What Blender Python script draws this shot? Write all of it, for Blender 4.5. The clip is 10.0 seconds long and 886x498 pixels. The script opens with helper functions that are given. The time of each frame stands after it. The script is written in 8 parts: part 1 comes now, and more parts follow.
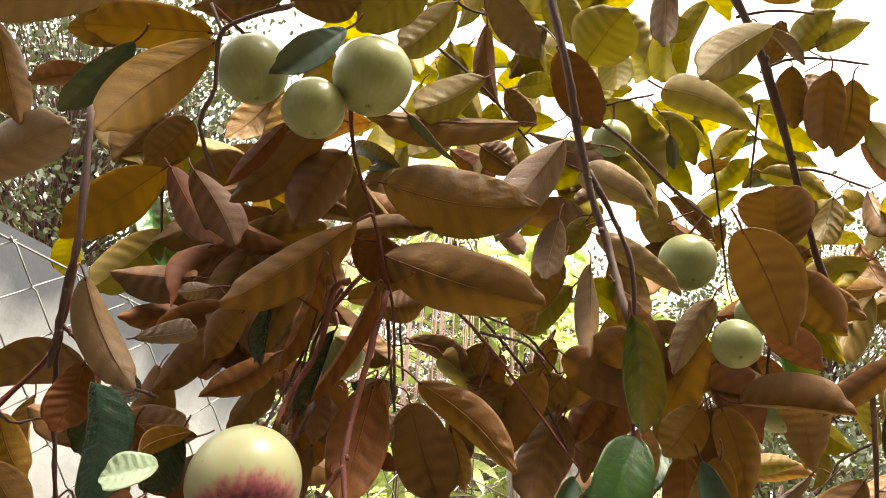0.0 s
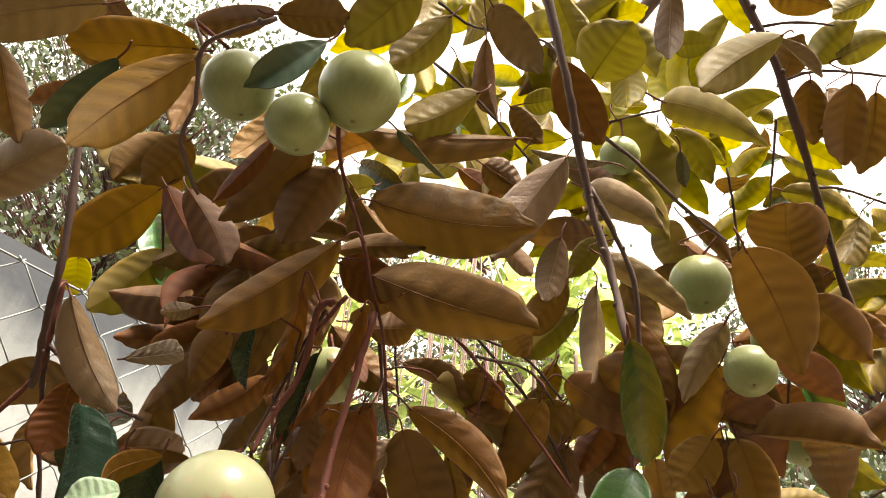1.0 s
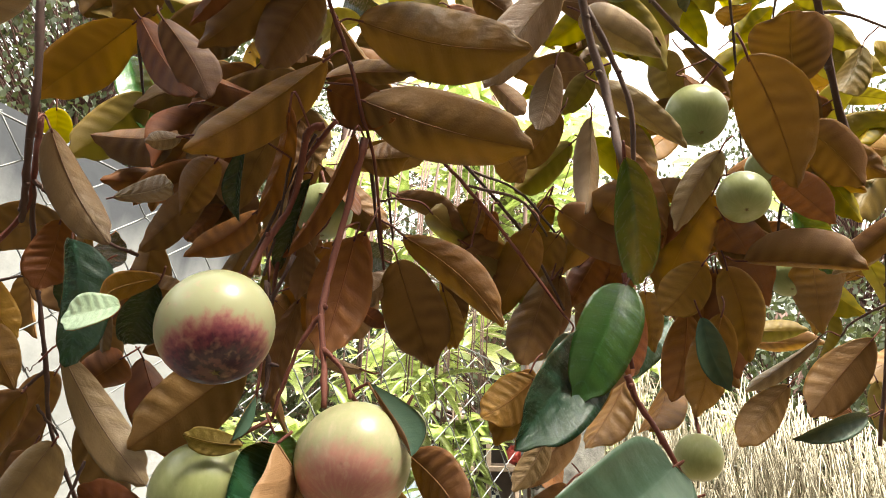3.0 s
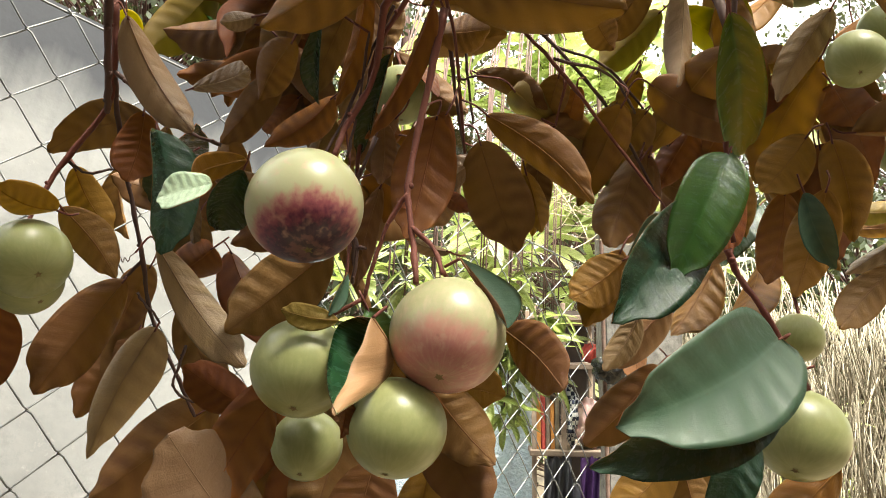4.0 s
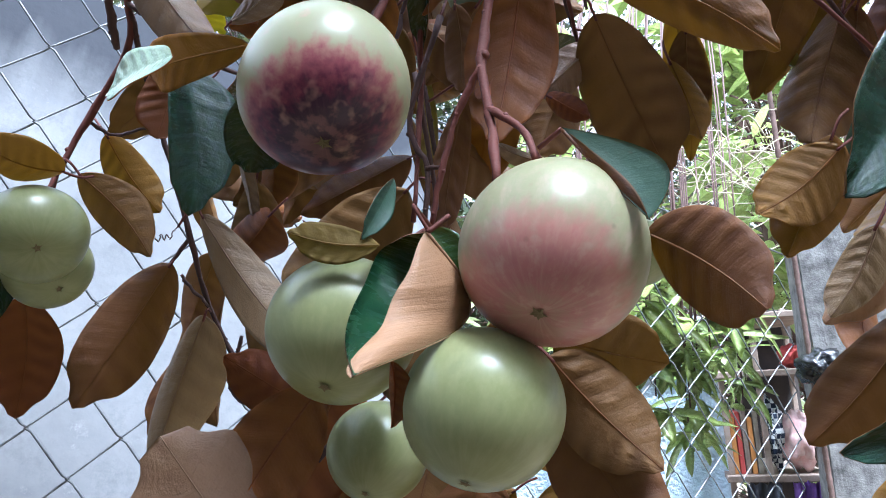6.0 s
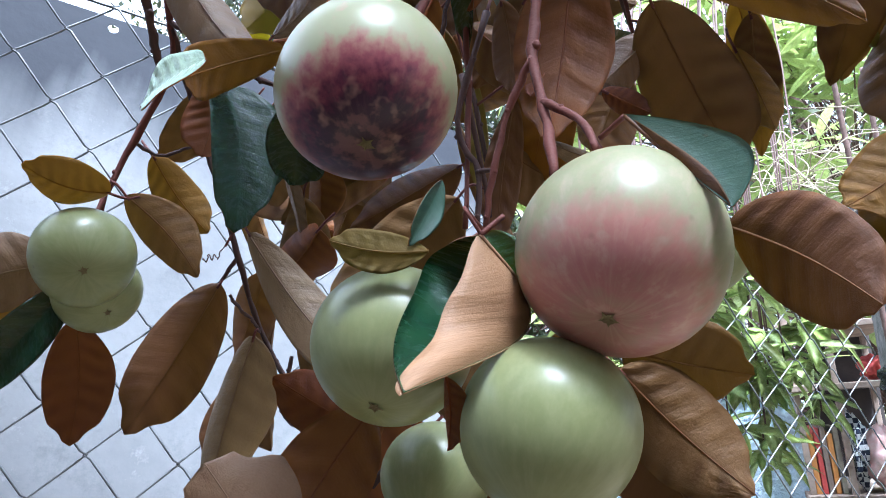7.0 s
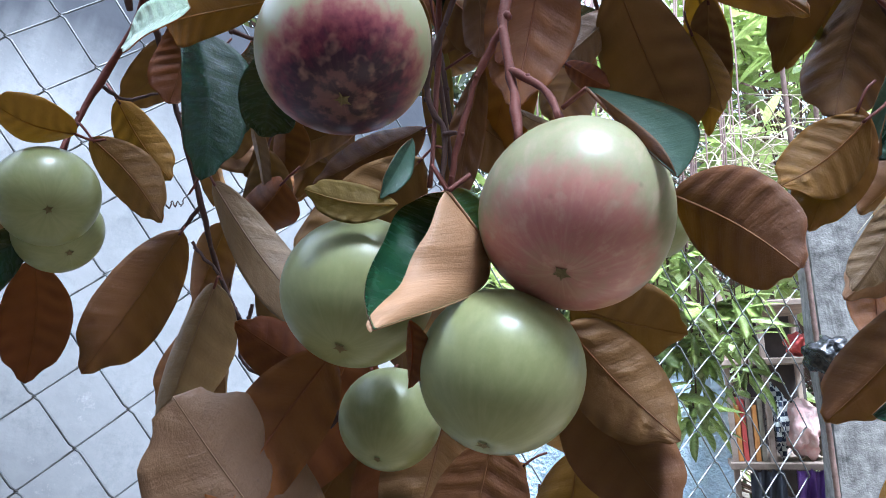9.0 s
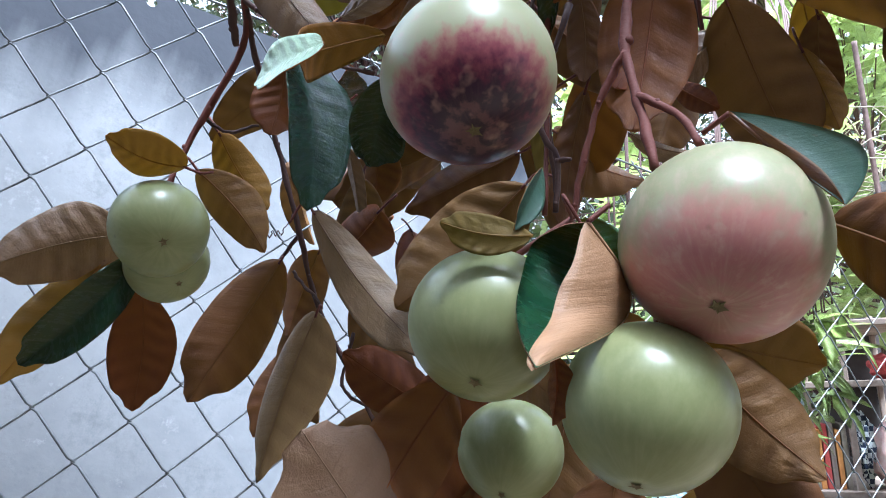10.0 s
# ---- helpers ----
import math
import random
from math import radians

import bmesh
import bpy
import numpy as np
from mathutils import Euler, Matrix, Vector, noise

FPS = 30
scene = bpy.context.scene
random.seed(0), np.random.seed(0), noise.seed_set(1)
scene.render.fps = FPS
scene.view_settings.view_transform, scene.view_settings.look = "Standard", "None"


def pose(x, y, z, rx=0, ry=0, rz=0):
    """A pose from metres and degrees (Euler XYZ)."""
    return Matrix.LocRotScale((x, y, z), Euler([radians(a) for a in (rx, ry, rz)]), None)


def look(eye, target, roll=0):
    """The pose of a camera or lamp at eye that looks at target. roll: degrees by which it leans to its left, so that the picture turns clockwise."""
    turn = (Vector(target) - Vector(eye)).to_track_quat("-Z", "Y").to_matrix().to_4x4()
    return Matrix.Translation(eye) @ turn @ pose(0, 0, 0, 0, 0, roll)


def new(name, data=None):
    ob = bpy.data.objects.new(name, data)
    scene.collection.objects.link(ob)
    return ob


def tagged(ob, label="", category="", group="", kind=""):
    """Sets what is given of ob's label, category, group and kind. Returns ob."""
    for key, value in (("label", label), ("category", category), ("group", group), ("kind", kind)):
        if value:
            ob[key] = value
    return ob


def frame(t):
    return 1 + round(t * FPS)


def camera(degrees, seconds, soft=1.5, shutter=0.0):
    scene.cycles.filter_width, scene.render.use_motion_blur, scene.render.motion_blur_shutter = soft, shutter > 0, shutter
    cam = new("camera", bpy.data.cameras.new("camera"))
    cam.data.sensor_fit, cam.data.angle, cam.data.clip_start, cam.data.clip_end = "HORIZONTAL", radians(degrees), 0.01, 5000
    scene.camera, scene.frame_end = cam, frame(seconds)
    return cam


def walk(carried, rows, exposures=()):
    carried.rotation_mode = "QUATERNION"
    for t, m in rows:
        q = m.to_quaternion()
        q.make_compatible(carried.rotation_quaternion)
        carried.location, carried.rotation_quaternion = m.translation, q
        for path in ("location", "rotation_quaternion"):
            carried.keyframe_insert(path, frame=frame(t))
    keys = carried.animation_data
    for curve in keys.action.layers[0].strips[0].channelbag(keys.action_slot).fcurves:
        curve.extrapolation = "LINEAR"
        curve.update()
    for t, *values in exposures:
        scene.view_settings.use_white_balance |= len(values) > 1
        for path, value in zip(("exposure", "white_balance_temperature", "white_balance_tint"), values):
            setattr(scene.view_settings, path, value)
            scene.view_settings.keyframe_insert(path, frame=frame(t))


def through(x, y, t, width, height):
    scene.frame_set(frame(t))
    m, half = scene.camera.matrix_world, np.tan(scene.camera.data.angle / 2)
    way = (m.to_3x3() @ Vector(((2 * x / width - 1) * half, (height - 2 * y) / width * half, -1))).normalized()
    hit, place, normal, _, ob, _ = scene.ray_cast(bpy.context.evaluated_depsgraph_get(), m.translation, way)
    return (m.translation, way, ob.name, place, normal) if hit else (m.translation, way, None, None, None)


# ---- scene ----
cam = camera(64.3, 10.0, soft=1.0)
PATH = [
    (0, (0.0624, 0.0141, 1.5758), (0.1182, 0.9271, 1.9800), 1.37),
    (0.5, (0.0937, 0.0261, 1.5807), (0.1270, 0.9366, 1.9929), 0.96),
    (1, (0.0992, 0.0324, 1.5834), (0.1029, 0.9343, 2.0153), 2.88),
    (1.5, (0.1070, 0.0374, 1.5811), (0.1290, 0.9454, 1.9994), 2.63),
    (2, (0.1163, 0.0448, 1.5749), (0.2101, 0.9626, 1.9605), 2.26),
    (2.5, (0.1132, 0.0449, 1.5670), (0.1910, 0.9902, 1.8839), 1.90),
    (3, (0.0988, 0.0543, 1.5497), (0.1234, 1.0172, 1.8184), 1.26),
    (3.2, (0.0918, 0.0586, 1.5441), (0.0951, 1.0303, 1.7801), 1.26),
    (4.3, (0.0725, 0.0950, 1.5203), (-0.0028, 1.0834, 1.6522), 0.45),
    (4.5, (0.0497, 0.1226, 1.5123), (-0.0159, 1.1118, 1.6431), -0.52),
    (5, (0.0473, 0.1950, 1.5003), (-0.0957, 1.1742, 1.6445), 0.60),
    (5.2, (0.0665, 0.2230, 1.4974), (-0.0968, 1.1969, 1.6552), 0.80),
    (6.3, (0.0956, 0.2521, 1.4884), (-0.2114, 1.1815, 1.6937), -3.58),
    (6.5, (0.0919, 0.2546, 1.4918), (-0.2096, 1.1852, 1.6992), -3.89),
    (7, (0.0872, 0.2729, 1.4886), (-0.2682, 1.1788, 1.7188), -3.86),
    (7.5, (0.0693, 0.2881, 1.4755), (-0.2283, 1.2184, 1.6900), -1.83),
    (8, (0.0706, 0.2888, 1.4754), (-0.2052, 1.2309, 1.6660), -1.65),
    (8.5, (0.0746, 0.2725, 1.4793), (-0.2278, 1.2052, 1.6758), -1.74),
    (9, (0.0870, 0.2551, 1.4805), (-0.2084, 1.1934, 1.6606), -1.78),
    (9.5, (0.0808, 0.2564, 1.4809), (-0.2061, 1.1926, 1.6836), -1.43),
    (10, (0.0550, 0.2477, 1.4873), (-0.3043, 1.1572, 1.6961), -1.68),
]
EXPOSURES = [(0.0, 3.2, 7700, 7), (3.2, 3.12, 7250, 4), (4.5, 3.03, 7050, 6), (5.0, 3.03, 5480, 9), (6.3, 3.0, 5000, 10), (10.0, 2.94, 5000, 9)]
walk(cam, [(t, look(eye, target, roll)) for t, eye, target, roll in PATH], EXPOSURES)

# ---- light ----
SUN_AZIMUTH, SUN_HEIGHT = 130.0, 68.0      # degrees right of the +y axis, degrees up
world = bpy.data.worlds.new("sky")
scene.world = world
world.use_nodes = True
wn, wl = world.node_tree.nodes, world.node_tree.links
sky = wn.new("ShaderNodeTexSky")
sky.sky_type = 'NISHITA'
sky.sun_disc = False
sky.sun_elevation, sky.sun_rotation = radians(SUN_HEIGHT), radians(SUN_AZIMUTH)
sky.dust_density, sky.air_density, sky.ozone_density = 6.0, 1.0, 1.0
# thin overcast: white cloud, three times brighter overhead than at the horizon
wc = wn.new("ShaderNodeTexCoord")
wx = wn.new("ShaderNodeSeparateXYZ")
wl.new(wc.outputs["Generated"], wx.inputs[0])
wr = wn.new("ShaderNodeMapRange")
wl.new(wx.outputs[2], wr.inputs[0])
wr.inputs[1].default_value, wr.inputs[2].default_value, wr.inputs[3].default_value, wr.inputs[4].default_value = 0.0, 1.0, 2.6, 8.0
wm_ = wn.new("ShaderNodeMix")
wm_.data_type = 'RGBA'
wm_.inputs[0].default_value = 0.8
wl.new(sky.outputs[0], wm_.inputs[6])
wl.new(wr.outputs[0], wm_.inputs[7])
wl.new(wm_.outputs[2], wn["Background"].inputs[0])
wn["Background"].inputs[1].default_value = 0.1
sun = new("sun", bpy.data.lights.new("sun", 'SUN'))
sun.data.energy, sun.data.angle, sun.data.color = 3.4, radians(16), (1.0, 0.965, 0.90)
sa, sh = radians(SUN_AZIMUTH), radians(SUN_HEIGHT)
sun.matrix_world = look((0, 0, 0), (-math.sin(sa) * math.cos(sh), -math.cos(sa) * math.cos(sh), -math.sin(sh)))

# ---- materials ----


def mat(name):
    m = bpy.data.materials.new(name)
    m.use_nodes = True
    return m, m.node_tree.nodes, m.node_tree.links, m.node_tree.nodes["Principled BSDF"]


def node(nodes, links, kind, **inputs):
    n = nodes.new(kind)
    for k, val in inputs.items():
        sock = n.inputs[k.replace("_", " ")]
        if isinstance(val, bpy.types.NodeSocket):
            links.new(val, sock)
        else:
            sock.default_value = val
    return n


def ramp(nodes, links, fac, stops):
    n = nodes.new("ShaderNodeValToRGB")
    links.new(fac, n.inputs[0])
    el = n.color_ramp.elements
    for p, c in stops[1:-1]:
        el.new(p).color = (*c, 1)
    el[-1].position, el[-1].color = stops[-1][0], (*stops[-1][1], 1)
    el[0].position, el[0].color = stops[0][0], (*stops[0][1], 1)
    return n.outputs[0]


def mixc(nodes, links, fac, a, b, how='MIX'):
    n = nodes.new("ShaderNodeMix")
    n.data_type, n.blend_type = 'RGBA', how
    for sock, val in ((n.inputs[0], fac), (n.inputs[6], a), (n.inputs[7], b)):
        if isinstance(val, bpy.types.NodeSocket):
            links.new(val, sock)
        elif sock == n.inputs[0]:
            sock.default_value = val
        else:
            sock.default_value = (*val, 1)
    return n.outputs[2]


def maths(nodes, links, op, a, b=0.0):
    n = nodes.new("ShaderNodeMath")
    n.operation = op
    for sock, val in zip(n.inputs, (a, b)):
        if isinstance(val, bpy.types.NodeSocket):
            links.new(val, sock)
        else:
            sock.default_value = val
    return n.outputs[0]


def leaf_material(name, dark, light, vein, through_colour, through, rough, sheen=0.0, bump=0.4, gloss=0.5, ribs=0.05, relief=1.4):
    """Leaf surface: side veins slanting from the midrib, blotches, a share of light let through."""
    m, n, l, p = mat(name)
    uv = n.new("ShaderNodeUVMap").outputs[0]
    sep = node(n, l, "ShaderNodeSeparateXYZ", Vector=uv)
    across = maths(n, l, 'ABSOLUTE', maths(n, l, 'SUBTRACT', sep.outputs[1], 0.5))
    along = maths(n, l, 'SUBTRACT', sep.outputs[0], maths(n, l, 'MULTIPLY', across, 0.22))
    chance = maths(n, l, 'FRACT', maths(n, l, 'ADD', n.new("ShaderNodeObjectInfo").outputs["Random"], n.new("ShaderNodeNewGeometry").outputs["Random Per Island"]))
    seed = maths(n, l, 'MULTIPLY', chance, 37.0)
    shift = node(n, l, "ShaderNodeCombineXYZ", X=seed, Y=seed)
    add = n.new("ShaderNodeVectorMath")
    l.new(uv, add.inputs[0])
    l.new(shift.outputs[0], add.inputs[1])
    warp = node(n, l, "ShaderNodeTexNoise", Vector=add.outputs[0], Scale=4.0, Detail=3.0)
    rib = maths(n, l, 'SINE', maths(n, l, 'ADD', maths(n, l, 'MULTIPLY', along, 120.0), maths(n, l, 'MULTIPLY', warp.outputs[0], 3.0)))
    rib = maths(n, l, 'MULTIPLY', maths(n, l, 'ADD', rib, 1.0), 0.5)
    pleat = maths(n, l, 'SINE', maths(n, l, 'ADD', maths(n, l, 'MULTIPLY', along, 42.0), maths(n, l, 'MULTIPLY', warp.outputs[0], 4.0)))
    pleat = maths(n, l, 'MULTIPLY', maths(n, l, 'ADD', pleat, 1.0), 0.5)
    blot = node(n, l, "ShaderNodeTexNoise", Vector=add.outputs[0], Scale=2.2, Detail=5.0, Roughness=0.6)
    fine = node(n, l, "ShaderNodeTexNoise", Vector=add.outputs[0], Scale=75.0, Detail=5.0, Roughness=0.7)
    waver = node(n, l, "ShaderNodeTexNoise", Vector=add.outputs[0], Scale=1.7, Detail=2.0)
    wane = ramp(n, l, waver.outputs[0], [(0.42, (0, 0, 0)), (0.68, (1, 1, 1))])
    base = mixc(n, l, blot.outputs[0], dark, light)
    # pleat crests lightened: their sheen is painted into the base colour
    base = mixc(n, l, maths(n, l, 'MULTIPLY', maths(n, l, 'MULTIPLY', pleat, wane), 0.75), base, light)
    # hollows between pleats darkened, shade put into the colour
    furrow_shade = maths(n, l, 'MULTIPLY', maths(n, l, 'SUBTRACT', 1.0, pleat), maths(n, l, 'ADD', maths(n, l, 'MULTIPLY', wane, 0.7), 0.15))
    base = mixc(n, l, maths(n, l, 'MULTIPLY', furrow_shade, 0.5), base, dark)
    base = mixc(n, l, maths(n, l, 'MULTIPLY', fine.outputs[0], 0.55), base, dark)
    rib_line = ramp(n, l, rib, [(0.80, (0, 0, 0)), (1.0, (1, 1, 1))])
    base = mixc(n, l, maths(n, l, 'MULTIPLY', rib_line, ribs), base, vein)
    mid = ramp(n, l, across, [(0.008, (1, 1, 1)), (0.022, (0, 0, 0))])
    base = mixc(n, l, maths(n, l, 'MULTIPLY', mid, 0.4), base, vein)
    spots = node(n, l, "ShaderNodeTexNoise", Vector=add.outputs[0], Scale=16.0, Detail=2.0)
    spot = ramp(n, l, spots.outputs[0], [(0.70, (0, 0, 0)), (0.74, (1, 1, 1))])
    base = mixc(n, l, maths(n, l, 'MULTIPLY', spot, 0.35), base, (0.05, 0.03, 0.015))
    hue = node(n, l, "ShaderNodeHueSaturation", Color=base, Hue=maths(n, l, 'ADD', maths(n, l, 'MULTIPLY', chance, 0.03), 0.485),
               Value=maths(n, l, 'ADD', maths(n, l, 'MULTIPLY', chance, 0.44), 0.88))
    l.new(hue.outputs[0], p.inputs["Base Color"])
    lanes = node(n, l, "ShaderNodeCombineXYZ", X=maths(n, l, 'ADD', maths(n, l, 'MULTIPLY', along, 30.0), seed), Y=maths(n, l, 'MULTIPLY', sep.outputs[1], 5.0))
    streak = node(n, l, "ShaderNodeTexNoise", Vector=lanes.outputs[0], Scale=1.0, Detail=4.0, Roughness=0.6)
    l.new(maths(n, l, 'MULTIPLY', rough, maths(n, l, 'ADD', maths(n, l, 'MULTIPLY', streak.outputs[0], 1.6), 0.2)), p.inputs["Roughness"])
    p.inputs["Specular IOR Level"].default_value = gloss
    p.inputs["Sheen Weight"].default_value = sheen
    p.inputs["Sheen Roughness"].default_value = 0.4
    p.inputs["Sheen Tint"].default_value = (*light, 1)
    vary = maths(n, l, 'FRACT', maths(n, l, 'MULTIPLY', chance, 7.3))
    relief = maths(n, l, 'MULTIPLY', maths(n, l, 'ADD', maths(n, l, 'MULTIPLY', maths(n, l, 'MULTIPLY', vary, vary), 1.3), 0.15), relief)
    swell = maths(n, l, 'MULTIPLY', maths(n, l, 'MULTIPLY', pleat, maths(n, l, 'ADD', wane, 0.25)), maths(n, l, 'MINIMUM', maths(n, l, 'MULTIPLY', across, 8.0), 1.0))
    height = maths(n, l, 'ADD', maths(n, l, 'ADD', maths(n, l, 'MULTIPLY', blot.outputs[0], 1.4), maths(n, l, 'MULTIPLY', swell, relief)), maths(n, l, 'ADD', maths(n, l, 'MULTIPLY', rib_line, -0.05), maths(n, l, 'ADD', maths(n, l, 'MULTIPLY', streak.outputs[0], 0.5), maths(n, l, 'MULTIPLY', fine.outputs[0], 0.3))))
    b = node(n, l, "ShaderNodeBump", Height=height, Strength=bump, Distance=0.0016)
    l.new(b.outputs[0], p.inputs["Normal"])
    # the same painted shade dims the let-through colour in the hollows
    glow = mixc(n, l, maths(n, l, 'MULTIPLY', furrow_shade, 0.75), through_colour, tuple(0.45 * v for v in through_colour))
    tl = node(n, l, "ShaderNodeBsdfTranslucent", Color=glow)
    mx = node(n, l, "ShaderNodeMixShader", Fac=through)
    l.new(p.outputs[0], mx.inputs[1])
    l.new(tl.outputs[0], mx.inputs[2])
    l.new(mx.outputs[0], n["Material Output"].inputs[0])
    return m


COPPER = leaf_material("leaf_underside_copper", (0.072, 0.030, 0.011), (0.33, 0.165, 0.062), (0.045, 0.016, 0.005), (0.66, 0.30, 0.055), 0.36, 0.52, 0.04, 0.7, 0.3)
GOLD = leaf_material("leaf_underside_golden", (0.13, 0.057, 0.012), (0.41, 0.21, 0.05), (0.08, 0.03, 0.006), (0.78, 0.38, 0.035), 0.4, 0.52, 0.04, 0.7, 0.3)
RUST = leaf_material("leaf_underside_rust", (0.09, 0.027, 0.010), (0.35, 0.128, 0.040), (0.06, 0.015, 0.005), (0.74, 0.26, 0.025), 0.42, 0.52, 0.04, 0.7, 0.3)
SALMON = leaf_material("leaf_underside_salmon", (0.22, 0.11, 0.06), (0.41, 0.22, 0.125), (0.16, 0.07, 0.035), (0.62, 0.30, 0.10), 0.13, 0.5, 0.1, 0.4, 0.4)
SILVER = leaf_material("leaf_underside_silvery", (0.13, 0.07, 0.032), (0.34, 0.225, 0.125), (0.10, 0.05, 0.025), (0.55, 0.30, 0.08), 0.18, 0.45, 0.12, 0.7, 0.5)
# undersides seen against the sky: the backlight is painted into these two colours
OLIVE = leaf_material("leaf_underside_backlit_olive", (0.125, 0.075, 0.018), (0.33, 0.215, 0.06), (0.08, 0.045, 0.015), (0.62, 0.48, 0.16), 0.48, 0.5, 0.0, 0.5, 0.3)
BACKLIT_YELLOW = leaf_material("leaf_underside_backlit_yellow", (0.20, 0.15, 0.015), (0.38, 0.28, 0.04), (0.14, 0.09, 0.015), (0.95, 0.72, 0.03), 0.7, 0.5, 0.0, 0.4, 0.3)
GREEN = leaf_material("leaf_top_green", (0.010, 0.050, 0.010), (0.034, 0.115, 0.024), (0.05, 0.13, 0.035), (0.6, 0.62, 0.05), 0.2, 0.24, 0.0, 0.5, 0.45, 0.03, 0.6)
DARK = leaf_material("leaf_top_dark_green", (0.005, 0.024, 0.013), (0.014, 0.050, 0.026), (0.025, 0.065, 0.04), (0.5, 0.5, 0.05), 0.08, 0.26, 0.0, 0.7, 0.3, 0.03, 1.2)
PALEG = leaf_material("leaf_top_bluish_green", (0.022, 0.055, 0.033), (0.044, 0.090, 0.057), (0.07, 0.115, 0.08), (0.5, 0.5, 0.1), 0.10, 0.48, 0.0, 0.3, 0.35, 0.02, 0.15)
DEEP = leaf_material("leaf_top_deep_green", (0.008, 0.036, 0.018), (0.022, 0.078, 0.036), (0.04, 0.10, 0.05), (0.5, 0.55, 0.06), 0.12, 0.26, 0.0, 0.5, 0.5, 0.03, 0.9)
# upper face paled by a sky reflection painted into the base colour
LIGHTG = leaf_material("leaf_top_green_sky_sheen", (0.30, 0.42, 0.27), (0.46, 0.58, 0.42), (0.45, 0.55, 0.40), (0.6, 0.6, 0.3), 0.25, 0.3, 0.0, 0.3, 0.6)
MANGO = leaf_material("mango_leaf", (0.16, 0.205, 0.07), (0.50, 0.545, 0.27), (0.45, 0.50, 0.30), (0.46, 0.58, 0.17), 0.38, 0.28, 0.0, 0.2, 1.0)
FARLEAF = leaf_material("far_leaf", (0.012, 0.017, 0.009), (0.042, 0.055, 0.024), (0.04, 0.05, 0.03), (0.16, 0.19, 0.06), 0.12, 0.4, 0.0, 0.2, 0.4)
TONES = {  # visible tone: (material of the upper face, of the underside, words)
    "a": (GREEN, COPPER, "copper-brown underside"), "b": (GREEN, GOLD, "golden-brown underside"), "d": (DARK, COPPER, "copper-brown underside"),
    "v": (DARK, COPPER, "copper-brown underside"), "r": (DARK, RUST, "reddish-brown underside"), "o": (GREEN, RUST, "rust-orange underside"),
    "p": (GREEN, SILVER, "silvery tan underside"), "s": (DEEP, SALMON, "salmon-tan underside"), "c": (GREEN, OLIVE, "olive-brown underside, backlight put into its colour"),
    "y": (GREEN, BACKLIT_YELLOW, "yellow underside, light from behind put into its colour"), "g": (GREEN, COPPER, "glossy green upper face"), "l": (LIGHTG, RUST, "pale green upper face, sky reflection put into its colour"),
    "t": (PALEG, COPPER, "bluish green shiny upper face"), "n": (DARK, COPPER, "dark green upper face")}


def bark_material(name, dark, light, rough=0.75, scale=60.0):
    m, n, l, p = mat(name)
    co = n.new("ShaderNodeTexCoord").outputs["Object"]
    a = node(n, l, "ShaderNodeTexNoise", Vector=co, Scale=scale, Detail=5.0, Roughness=0.65)
    b = node(n, l, "ShaderNodeTexNoise", Vector=co, Scale=scale * 8, Detail=3.0)
    c = mixc(n, l, a.outputs[0], dark, light)
    c = mixc(n, l, maths(n, l, 'MULTIPLY', b.outputs[0], 0.4), c, dark)
    l.new(c, p.inputs["Base Color"])
    p.inputs["Roughness"].default_value = rough
    bm_ = node(n, l, "ShaderNodeBump", Height=maths(n, l, 'ADD', a.outputs[0], maths(n, l, 'MULTIPLY', b.outputs[0], 0.5)), Strength=0.6, Distance=0.0008)
    l.new(bm_.outputs[0], p.inputs["Normal"])
    return m


TWIG = {"r": bark_material("twig_red", (0.07, 0.015, 0.009), (0.18, 0.04, 0.024)), "d": bark_material("twig_dark", (0.035, 0.014, 0.011), (0.10, 0.042, 0.033)),
        "g": bark_material("twig_grey", (0.04, 0.021, 0.018), (0.15, 0.078, 0.062))}


